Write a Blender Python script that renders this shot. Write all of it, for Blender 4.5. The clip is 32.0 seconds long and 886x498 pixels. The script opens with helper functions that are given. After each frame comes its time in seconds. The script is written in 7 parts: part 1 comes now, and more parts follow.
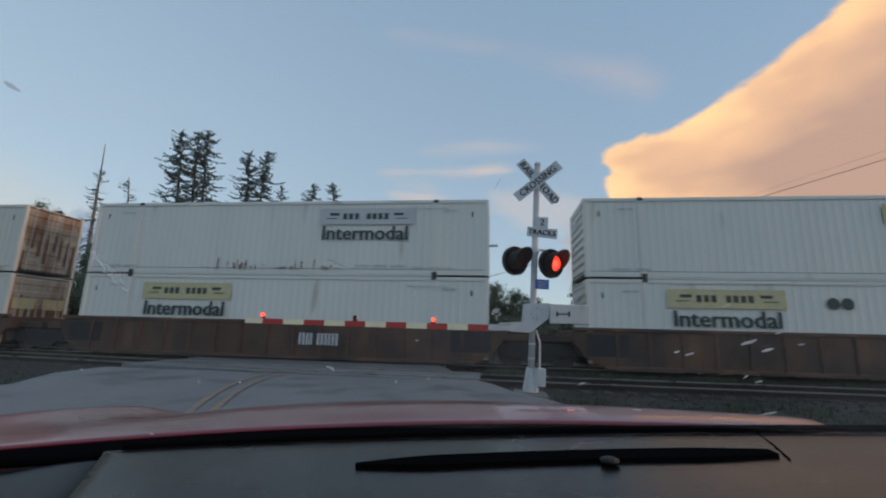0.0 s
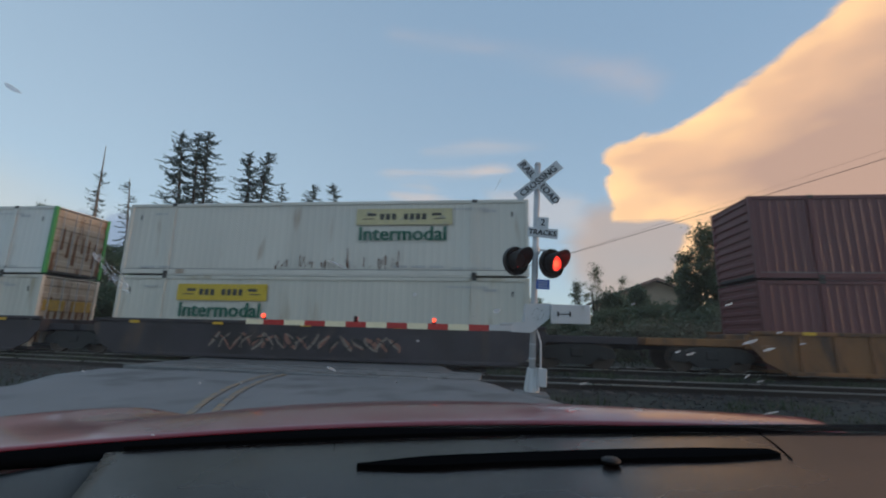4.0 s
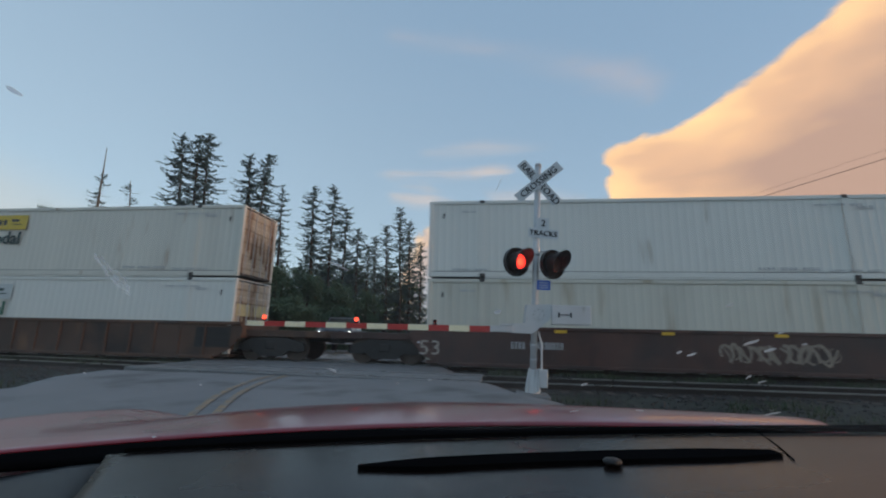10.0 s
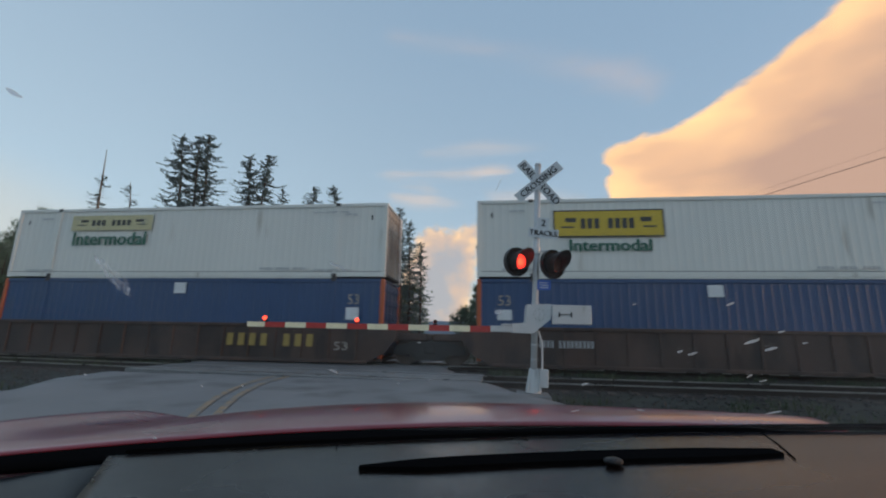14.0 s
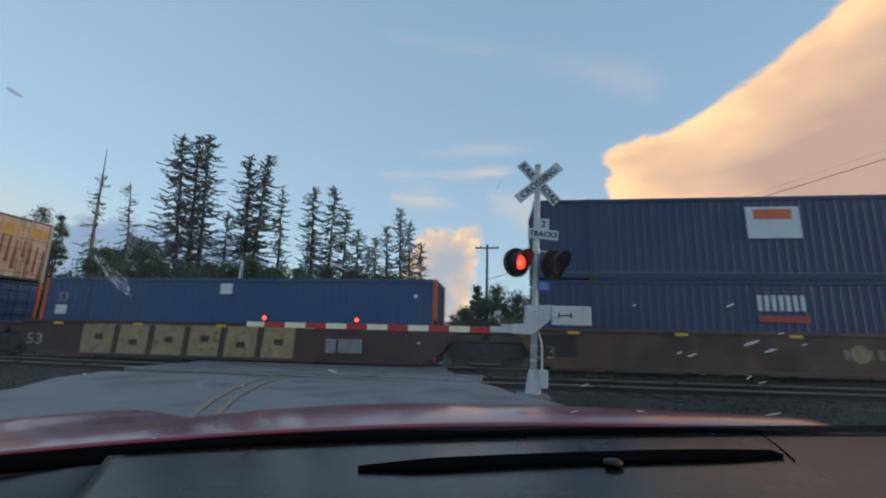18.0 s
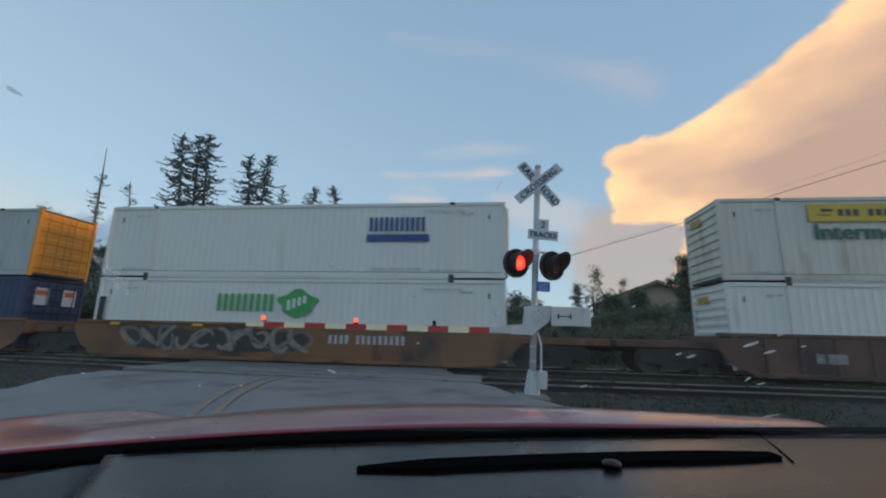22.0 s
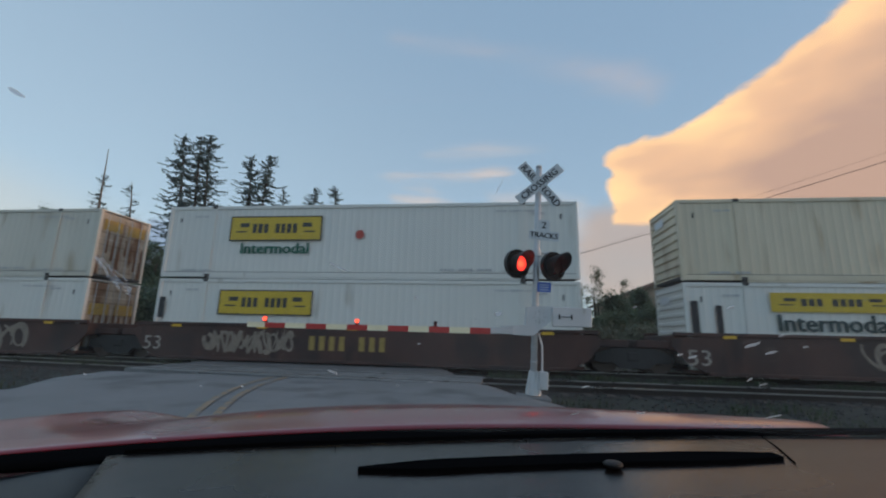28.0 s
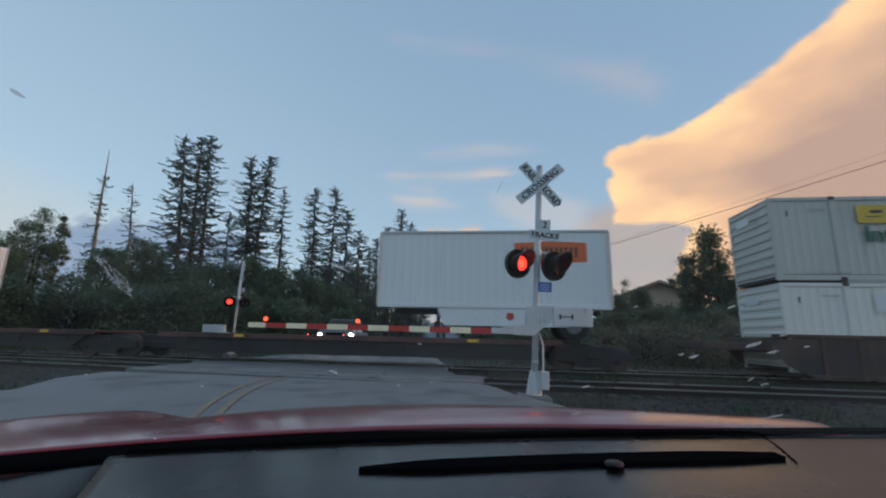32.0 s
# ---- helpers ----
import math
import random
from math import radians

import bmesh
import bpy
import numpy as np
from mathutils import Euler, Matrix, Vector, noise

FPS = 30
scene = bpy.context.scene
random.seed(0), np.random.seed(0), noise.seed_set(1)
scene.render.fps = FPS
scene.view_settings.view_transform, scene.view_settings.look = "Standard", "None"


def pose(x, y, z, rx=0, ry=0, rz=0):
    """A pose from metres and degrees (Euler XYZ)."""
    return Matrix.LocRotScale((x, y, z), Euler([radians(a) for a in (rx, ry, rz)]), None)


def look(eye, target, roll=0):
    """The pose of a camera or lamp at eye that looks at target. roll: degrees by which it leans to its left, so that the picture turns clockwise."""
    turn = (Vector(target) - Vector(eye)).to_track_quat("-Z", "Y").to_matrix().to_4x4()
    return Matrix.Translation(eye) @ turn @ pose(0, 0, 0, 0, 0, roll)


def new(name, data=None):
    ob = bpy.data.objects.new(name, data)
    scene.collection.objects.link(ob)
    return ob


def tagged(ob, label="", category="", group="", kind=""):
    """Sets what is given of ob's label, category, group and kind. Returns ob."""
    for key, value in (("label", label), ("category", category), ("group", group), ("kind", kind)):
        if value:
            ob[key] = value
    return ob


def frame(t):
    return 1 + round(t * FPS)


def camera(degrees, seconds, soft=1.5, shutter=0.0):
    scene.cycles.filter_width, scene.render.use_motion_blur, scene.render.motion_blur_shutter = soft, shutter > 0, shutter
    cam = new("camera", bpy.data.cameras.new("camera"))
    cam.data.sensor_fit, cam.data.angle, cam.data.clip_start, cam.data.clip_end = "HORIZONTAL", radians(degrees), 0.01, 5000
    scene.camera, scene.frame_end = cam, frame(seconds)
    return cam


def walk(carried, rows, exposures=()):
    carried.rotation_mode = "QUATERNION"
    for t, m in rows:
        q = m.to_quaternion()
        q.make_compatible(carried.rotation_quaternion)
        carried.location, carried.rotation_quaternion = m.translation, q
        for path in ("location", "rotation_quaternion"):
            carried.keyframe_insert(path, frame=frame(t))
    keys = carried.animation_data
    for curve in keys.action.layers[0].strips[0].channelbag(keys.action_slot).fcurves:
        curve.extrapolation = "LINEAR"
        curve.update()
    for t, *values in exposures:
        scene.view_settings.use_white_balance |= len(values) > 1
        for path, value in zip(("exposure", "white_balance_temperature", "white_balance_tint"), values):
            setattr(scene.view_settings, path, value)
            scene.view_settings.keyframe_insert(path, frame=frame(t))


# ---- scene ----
# The world: x runs along the track, y away from the car across it, z up.
EYE = Vector((0.0, 0.0, 1.25))
VIEW = [(0, -6.901, 11.359, 1.540), (3, -6.978, 11.402, 1.354), (6, -6.987, 11.446, 1.465), (9, -7.047, 11.546, 1.356),
        (13, -7.096, 11.572, 1.023), (17, -7.085, 11.644, 1.165), (20, -7.061, 11.671, 1.281), (23, -7.035, 11.733, 1.436),
        (25.5, -7.102, 11.758, 1.481), (28, -7.158, 11.793, 1.385), (30, -7.226, 11.820, 1.432), (32, -7.251, 11.791, 1.304)]


def heading(yaw, pitch):
    a, b = radians(yaw), radians(pitch)
    return Vector((math.sin(a) * math.cos(b), math.cos(a) * math.cos(b), math.sin(b)))


cam = camera(92.53, 32.0, soft=2.05, shutter=0.13)
walk(cam, [(t, look(EYE, EYE + heading(yaw, pitch), roll)) for t, yaw, pitch, roll in VIEW],
     exposures=[(0, 0.0, 7200, 14), (3.5, 0.0, 7150, 14), (5.5, 0.07, 6400, 8), (7.2, 0.05, 6500, 8), (8.5, 0.02, 7050, 12), (12.5, 0.03, 7050, 12), (14.5, 0.09, 7350, 13), (17, 0.08, 7050, 10), (18, 0.11, 6700, 9), (21, 0.11, 6700, 9), (22.5, 0.06, 6850, 10), (25.5, 0.04, 6850, 11), (28, 0.03, 7050, 12), (29.2, 0.03, 7050, 12), (30.2, 0.02, 6850, 11), (32, 0.02, 6850, 11)])

# ---- sky and sun: dusk, the low sun to the right, behind the cloud bank ----
SUN_AZ, SUN_EL = radians(92), radians(8)
world = bpy.data.worlds.new("dusk_sky")
scene.world = world
world.use_nodes = True
wn, wl = world.node_tree.nodes, world.node_tree.links
sky = wn.new("ShaderNodeTexSky")
sky.sky_type, sky.sun_disc = "NISHITA", False
sky.sun_elevation, sky.sun_rotation = SUN_EL, SUN_AZ
sky.air_density, sky.dust_density, sky.ozone_density, sky.altitude = 1.0, 0.8, 1.0, 900
haze = wn.new("ShaderNodeMix")
haze.data_type = "RGBA"
haze.inputs["Factor"].default_value = 0.64
# the dusk sky pales towards the horizon and away from the cloud bank
w_at, w_dir = wn.new("ShaderNodeTexCoord"), wn.new("ShaderNodeVectorMath")
w_dir.operation = "DOT_PRODUCT"
w_dir.inputs[1].default_value = (-0.38, 0.0, -1.1)
wl.new(w_at.outputs["Generated"], w_dir.inputs[0])
w_up, pale = wn.new("ShaderNodeMapRange"), wn.new("ShaderNodeMix")
w_up.interpolation_type = "SMOOTHSTEP"
w_up.inputs["From Min"].default_value, w_up.inputs["From Max"].default_value = -1.0, 0.25
pale.data_type = "RGBA"
pale.inputs["A"].default_value, pale.inputs["B"].default_value = (2.10, 3.54, 5.38, 1), (3.44, 4.93, 6.34, 1)
wl.new(w_dir.outputs["Value"], w_up.inputs["Value"])
wl.new(w_up.outputs["Result"], pale.inputs["Factor"])
wl.new(pale.outputs["Result"], haze.inputs["B"])
wl.new(sky.outputs["Color"], haze.inputs["A"])
wl.new(haze.outputs["Result"], wn["Background"].inputs["Color"])
wn["Background"].inputs["Strength"].default_value = 0.15
sun = new("sun", bpy.data.lights.new("sun", "SUN"))
sun.data.energy, sun.data.angle, sun.data.color = 0.9, radians(14), (1.0, 0.60, 0.38)
sun.matrix_world = look((0, 0, 0), (-math.sin(SUN_AZ), -math.cos(SUN_AZ), -math.tan(SUN_EL)))

# ---- materials ----
MATS = {}


def mat(name, color, rough=0.6, metal=0.0, vary=0.15, scale=3.0, grain=60.0, bump=0.15, stain=None, stain_at=0.62, streak=1.0, spec=0.5, emit=0.0, coat=0.0, soot=None, coat_rough=0.06):
    """A surface with broad and fine variation, stains of their own colour (drawn out downwards by streak) and fine relief."""
    if name in MATS:
        return MATS[name]
    m = MATS[name] = bpy.data.materials.new(name)
    m.use_nodes = True
    n, l = m.node_tree.nodes, m.node_tree.links
    b = n["Principled BSDF"]
    b.inputs["Metallic"].default_value, b.inputs["Specular IOR Level"].default_value = metal, spec
    b.inputs["Coat Weight"].default_value, b.inputs["Coat Roughness"].default_value = coat, coat_rough
    tc, info = n.new("ShaderNodeTexCoord"), n.new("ShaderNodeObjectInfo")
    push = n.new("ShaderNodeVectorMath")
    push.operation = "ADD"
    comb = n.new("ShaderNodeMath")
    comb.operation = "MULTIPLY"
    comb.inputs[1].default_value = 37.0
    l.new(info.outputs["Random"], comb.inputs[0])
    l.new(tc.outputs["Object"], push.inputs[0])
    l.new(comb.outputs[0], push.inputs[1])
    stretch = n.new("ShaderNodeMapping")
    stretch.inputs["Scale"].default_value = (1, 1, 1 / streak)
    l.new(push.outputs[0], stretch.inputs["Vector"])

    def noise_at(s, detail, vec):
        t = n.new("ShaderNodeTexNoise")
        t.inputs["Scale"].default_value, t.inputs["Detail"].default_value = s, detail
        l.new(vec, t.inputs["Vector"])
        return t.outputs["Fac"]

    broad, fine = noise_at(scale, 4, stretch.outputs[0]), noise_at(grain, 3, push.outputs[0])
    mixed = n.new("ShaderNodeMix")
    mixed.data_type = "FLOAT"
    mixed.inputs["Factor"].default_value = 0.3
    l.new(broad, mixed.inputs["A"])
    l.new(fine, mixed.inputs["B"])
    ramp = n.new("ShaderNodeMapRange")
    ramp.inputs["From Min"].default_value, ramp.inputs["From Max"].default_value = 0.25, 0.75
    ramp.inputs["To Min"].default_value, ramp.inputs["To Max"].default_value = 1 - vary, 1 + vary
    l.new(mixed.outputs["Result"], ramp.inputs["Value"])
    tint = n.new("ShaderNodeVectorMath")
    tint.operation = "SCALE"
    tint.inputs[0].default_value = color
    l.new(ramp.outputs["Result"], tint.inputs["Scale"])
    out = tint.outputs[0]
    if stain:
        spots = noise_at(scale * 1.7, 6, stretch.outputs[0])
        step = n.new("ShaderNodeMapRange")
        step.inputs["From Min"].default_value, step.inputs["From Max"].default_value = stain_at, stain_at + 0.14
        l.new(spots, step.inputs["Value"])
        mix = n.new("ShaderNodeMix")
        mix.data_type = "RGBA"
        l.new(step.outputs["Result"], mix.inputs["Factor"])
        l.new(out, mix.inputs["A"])
        mix.inputs["B"].default_value = (*stain, 1)
        out = mix.outputs["Result"]
    if soot:
        grime = noise_at(scale * 0.8, 7, push.outputs[0])
        step = n.new("ShaderNodeMapRange")
        step.inputs["From Min"].default_value, step.inputs["From Max"].default_value, step.inputs["To Max"].default_value = 0.46, 0.68, 0.85
        l.new(grime, step.inputs["Value"])
        mix = n.new("ShaderNodeMix")
        mix.data_type = "RGBA"
        l.new(step.outputs["Result"], mix.inputs["Factor"])
        l.new(out, mix.inputs["A"])
        mix.inputs["B"].default_value = (*soot, 1)
        out = mix.outputs["Result"]
    l.new(out, b.inputs["Base Color"])
    r = n.new("ShaderNodeMapRange")
    r.inputs["To Min"].default_value, r.inputs["To Max"].default_value = max(rough - 0.12, 0.03), min(rough + 0.12, 1)
    l.new(broad, r.inputs["Value"])
    l.new(r.outputs["Result"], b.inputs["Roughness"])
    if bump:
        bp = n.new("ShaderNodeBump")
        bp.inputs["Strength"].default_value, bp.inputs["Distance"].default_value = bump, 0.01
        l.new(fine, bp.inputs["Height"])
        l.new(bp.outputs["Normal"], b.inputs["Normal"])
    if emit:
        b.inputs["Emission Color"].default_value, b.inputs["Emission Strength"].default_value = (*color, 1), emit
    return m


# ---- mesh helpers ----
def box(bm, x0, x1, y0, y1, z0, z1, bevel=0.0):
    v = [bm.verts.new(p) for p in ((x0, y0, z0), (x1, y0, z0), (x1, y1, z0), (x0, y1, z0), (x0, y0, z1), (x1, y0, z1), (x1, y1, z1), (x0, y1, z1))]
    f = [bm.faces.new([v[i] for i in q]) for q in ((3, 2, 1, 0), (4, 5, 6, 7), (0, 1, 5, 4), (1, 2, 6, 5), (2, 3, 7, 6), (3, 0, 4, 7))]
    if bevel:
        bmesh.ops.bevel(bm, geom=list({e for g in f for e in g.edges}), offset=bevel, segments=1, affect="EDGES")
    return bm


def tube(bm, p0, p1, r0, r1=None, sides=8, caps=True):
    r1 = r0 if r1 is None else r1
    p0, p1 = Vector(p0), Vector(p1)
    d = (p1 - p0).normalized()
    u = d.cross(Vector((0, 0, 1)) if abs(d.z) < 0.9 else Vector((1, 0, 0))).normalized()
    w = d.cross(u)
    rings = []
    for p, r in ((p0, r0), (p1, r1)):
        rings.append([bm.verts.new(p + (u * math.cos(2 * math.pi * i / sides) + w * math.sin(2 * math.pi * i / sides)) * r) for i in range(sides)])
    for i in range(sides):
        j = (i + 1) % sides
        bm.faces.new((rings[0][i], rings[0][j], rings[1][j], rings[1][i]))
    if caps:
        bm.faces.new(rings[0][::-1])
        bm.faces.new(rings[1])
    return bm


def prism(bm, outline, y0, y1):
    """An outline of (x, z), drawn out from y0 to y1."""
    a = [bm.verts.new((x, y0, z)) for x, z in outline]
    b = [bm.verts.new((x, y1, z)) for x, z in outline]
    bm.faces.new(a)
    bm.faces.new(b[::-1])
    for i in range(len(a)):
        j = (i + 1) % len(a)
        bm.faces.new((a[j], a[i], b[i], b[j]))
    return bm


def shell(verts, faces):
    bm = bmesh.new()
    vs = [bm.verts.new(v) for v in verts]
    for f in faces:
        bm.faces.new([vs[i] for i in f])
    return bm


def mesh_of(name, bm, material, smooth=False):
    me = bpy.data.meshes.new(name)
    bmesh.ops.recalc_face_normals(bm, faces=bm.faces)
    bm.to_mesh(me)
    bm.free()
    me.materials.append(material)
    if smooth:
        me.polygons.foreach_set("use_smooth", [True] * len(me.polygons))
    return me


def put(name, me, parent=None, m=None, label=""):
    ob = new(name, me)
    ob.parent = parent
    if m is not None:
        ob.matrix_basis = m
    return tagged(ob, label)


def part(name, bm, material, parent=None, label="", smooth=False):
    return put(name, mesh_of(name, bm, material, smooth), parent, None, label)


def thing(name, m, label, category, group="", kind=""):
    ob = new(name)
    ob.empty_display_size = 0.2
    ob.matrix_basis = m
    return tagged(ob, label, category, group, kind)


CACHE = {}


def shared(key, make, material, smooth=False):
    if (key, material.name) not in CACHE:
        CACHE[(key, material.name)] = mesh_of(key.split("|")[0], make(), material, smooth)
    return CACHE[(key, material.name)]


def lettering(body, size, depth=0.004):
    """A mesh of a word in the built-in font, in the x-z plane, facing -y, centred."""
    cu = bpy.data.curves.new("word", "FONT")
    cu.body, cu.size, cu.extrude, cu.align_x, cu.align_y, cu.resolution_u = body, size, depth, "CENTER", "CENTER", 2
    ob = new("word", cu)
    dg = bpy.context.evaluated_depsgraph_get()
    me = bpy.data.meshes.new_from_object(ob.evaluated_get(dg))
    bpy.data.objects.remove(ob)
    bpy.data.curves.remove(cu)
    me.transform(pose(0, 0, 0, 90, 0, 0))
    return me
# ---- motion of what moves ----
def travelled(t):
    return 20.223 * t - 0.00063 * t * t - 0.000218 * t ** 3


MOVES = []


def motions():
    beats = [0, 2, 4, 6, 8, 10, 12, 14, 16, 18, 20, 22, 24, 26, 28, 30, 32]
    for ob, x0 in MOVES:
        y, z = ob.location.y, ob.location.z
        walk(ob, [(t, pose(x0 - travelled(t), y, z)) for t in beats])
    # the pickup rolls up to the far gate and waits
    walk(pickup, [(t, pose(x, y, rise(y), 0, 0, turn)) for t, x, y, turn in ((0, -8.0, 58.0, 0), (1.3, -8.2, 49.5, 0), (2.4, -8.4, 40.8, 1), (3.5, -8.5, 33.0, 3), (4.5, -8.55, 27.6, 6), (5.5, -8.55, 24.2, 8), (6.5, -8.55, 22.6, 9), (7.2, -8.55, 22.3, 9), (32, -8.55, 22.3, 9))])
    for lamp, with_left in FLASHERS:
        rows, base = [], lamp.matrix_basis.copy()
        on, turn, k = not with_left, 0.0 if not with_left else 180.0, 0
        rows.append((0.0, turn))
        times = sorted([(0.258 + 1.357 * i, True) for i in range(24)] + [(0.988 + 1.357 * i, False) for i in range(24)])
        for t, left_lit in times:
            if t > 31.7:
                break
            goal, c = turn + 180, round(t * 30)
            if c % 30 == 0:
                c += -1 if t * 30 < c else 2
            elif c % 30 == 1:
                c += 1
            rows += [((c - 2) / 30, turn), ((c - 1) / 30, turn + 60), (c / 30, turn + 120), ((c + 1) / 30, goal)]
            turn = goal
        rows.append((32.0, turn))
        walk(lamp, [(t, base @ pose(0, 0, 0, 0, 0, a % 360)) for t, a in rows])


FLASHERS = []
# ---- clouds: far backdrops of the sunset sky ----
RAGGED = {}


def cloud_material(name, light, mid, dark, soft, rough_edge, scale, stretch, most, shade_at=0.5, shade_span=0.25, tall=0.0, deepen=0.045, mottle=0.0):
    m = bpy.data.materials.new(name)
    m.use_nodes = True
    n, l = m.node_tree.nodes, m.node_tree.links
    n.clear()
    uv, at = n.new("ShaderNodeUVMap"), n.new("ShaderNodeAttribute")
    at.attribute_name = "inside"
    RAGGED[m.name] = rough_edge
    mp = n.new("ShaderNodeMapping")
    mp.inputs["Scale"].default_value = (scale * stretch, scale, 1)
    mp.inputs["Rotation"].default_value = (0, 0, radians(tall))
    l.new(uv.outputs[0], mp.inputs["Vector"])
    ns = n.new("ShaderNodeTexNoise")
    ns.inputs["Scale"].default_value, ns.inputs["Detail"].default_value, ns.inputs["Roughness"].default_value, ns.inputs["Distortion"].default_value = 1.0, 8, 0.58, 0.4
    l.new(mp.outputs[0], ns.inputs["Vector"])

    def math_node(op, a, b):
        q = n.new("ShaderNodeMath")
        q.operation = op
        for i, s in enumerate((a, b)):
            if isinstance(s, (int, float)):
                q.inputs[i].default_value = s
            else:
                l.new(s, q.inputs[i])
        return q.outputs[0]

    edge = math_node("ADD", at.outputs["Fac"], math_node("MULTIPLY", math_node("SUBTRACT", ns.outputs["Fac"], 0.5), rough_edge))
    alpha = n.new("ShaderNodeMapRange")
    alpha.interpolation_type = "SMOOTHSTEP"
    alpha.inputs["From Min"].default_value, alpha.inputs["From Max"].default_value, alpha.inputs["To Max"].default_value = 0, soft, most
    l.new(edge, alpha.inputs["Value"])
    n2 = n.new("ShaderNodeTexNoise")
    n2.inputs["Scale"].default_value, n2.inputs["Detail"].default_value, n2.inputs["Roughness"].default_value = 0.45, 6, 0.5
    l.new(mp.outputs[0], n2.inputs["Vector"])
    deep = math_node("ADD", math_node("MULTIPLY", at.outputs["Fac"], deepen), math_node("MULTIPLY", n2.outputs["Fac"], 1.6))
    if mottle:
        n3 = n.new("ShaderNodeTexNoise")
        n3.inputs["Scale"].default_value, n3.inputs["Detail"].default_value, n3.inputs["Roughness"].default_value, n3.inputs["Distortion"].default_value = 1.3, 7, 0.5, 0.2
        l.new(mp.outputs[0], n3.inputs["Vector"])
        deep = math_node("ADD", deep, math_node("MULTIPLY", math_node("SUBTRACT", n3.outputs["Fac"], 0.5), mottle))
    tone = n.new("ShaderNodeMapRange")
    tone.inputs["From Min"].default_value, tone.inputs["From Max"].default_value = shade_at - shade_span, shade_at + shade_span * 2
    l.new(deep, tone.inputs["Value"])
    cr = n.new("ShaderNodeValToRGB")
    cr.color_ramp.elements[0].color, cr.color_ramp.elements[1].color = (*light, 1), (*dark, 1)
    e = cr.color_ramp.elements.new(0.45)
    e.color = (*mid, 1)
    l.new(tone.outputs["Result"], cr.inputs["Fac"])
    em, tr, mx, out = n.new("ShaderNodeEmission"), n.new("ShaderNodeBsdfTransparent"), n.new("ShaderNodeMixShader"), n.new("ShaderNodeOutputMaterial")
    l.new(cr.outputs[0], em.inputs["Color"])
    l.new(alpha.outputs["Result"], mx.inputs["Fac"])
    l.new(tr.outputs[0], mx.inputs[1])
    l.new(em.outputs[0], mx.inputs[2])
    l.new(mx.outputs[0], out.inputs["Surface"])
    return m


def depth_in(outline, x, y):
    """How deep (x, y) lies inside an outline; negative outside."""
    best, odd = 1e9, False
    for i in range(len(outline)):
        (ax, ay), (bx, by) = outline[i - 1], outline[i]
        dx, dy = bx - ax, by - ay
        k = min(max(((x - ax) * dx + (y - ay) * dy) / (dx * dx + dy * dy), 0), 1)
        best = min(best, math.hypot(x - ax - k * dx, y - ay - k * dy))
        if (ay > y) != (by > y) and x < ax + (y - ay) * dx / dy:
            odd = not odd
    return best if odd else -best


def cloud(name, outline, far, material, label, margin=6, step=0.6):
    """A sheet of the far sky, over a range of bearings and heights in degrees."""
    xs, ys = [p[0] for p in outline], [p[1] for p in outline]
    x0, x1, y0, y1 = min(xs) - margin, max(xs) + margin, max(min(ys) - margin, -0.5), max(ys) + margin
    nx, ny = int((x1 - x0) / step) + 1, int((y1 - y0) / step) + 1
    verts, inside, uvs = [], [], []
    for j in range(ny + 1):
        for i in range(nx + 1):
            a, e = x0 + (x1 - x0) * i / nx, y0 + (y1 - y0) * j / ny
            verts.append(EYE + heading(a, e) * far)
            inside.append(depth_in(outline, a, e))
            uvs.append((a / 10, e / 10))
    faces = [(j * (nx + 1) + i, j * (nx + 1) + i + 1, (j + 1) * (nx + 1) + i + 1, (j + 1) * (nx + 1) + i) for j in range(ny) for i in range(nx)]
    faces = [f for f in faces if max(inside[i] for i in f) > -0.38 * RAGGED[material.name]]
    me = bpy.data.meshes.new(name)
    me.from_pydata([tuple(v) for v in verts], [], faces)
    me.attributes.new("inside", "FLOAT", "POINT").data.foreach_set("value", inside)
    lay = me.uv_layers.new(name="UVMap")
    for lp in me.loops:
        lay.data[lp.index].uv = uvs[lp.vertex_index]
    me.materials.append(material)
    ob = tagged(new(name, me), label, "cloud", "", "structure")
    ob.visible_shadow = False
    return ob


GLOW, PEACH, DUSK = (1.28, 0.86, 0.46), (0.90, 0.58, 0.38), (0.56, 0.385, 0.315)
cloud("backdrop_cloud", [(13.6, 22.5), (14.6, 21.4), (15.3, 20.7), (14.3, 19.8), (14.6, 18.2), (14.9, 16.3), (15.4, 14.5), (18.1, 14.0), (23.4, 13.2), (22.6, 11.4), (21.8, 9.6), (21.0, 7.0), (20, 3), (60, 3), (75, 12), (75, 52), (60, 48), (48, 37), (43.4, 33.9), (40.6, 32.5), (38.0, 31.3), (35.3, 30.1), (32.5, 28.9), (29.6, 27.8), (26.6, 26.6), (23.7, 25.7), (22.2, 25.0), (20.1, 24.7), (16.8, 24.2), (15.2, 23.4)],
      2600, cloud_material("sunset_cloud", GLOW, PEACH, DUSK, 0.9, 3.2, 2.6, 0.4, 0.97, 1.0, 0.3, 32, 0.085, 0.42), "great sunlit orange cloud bank at dusk")
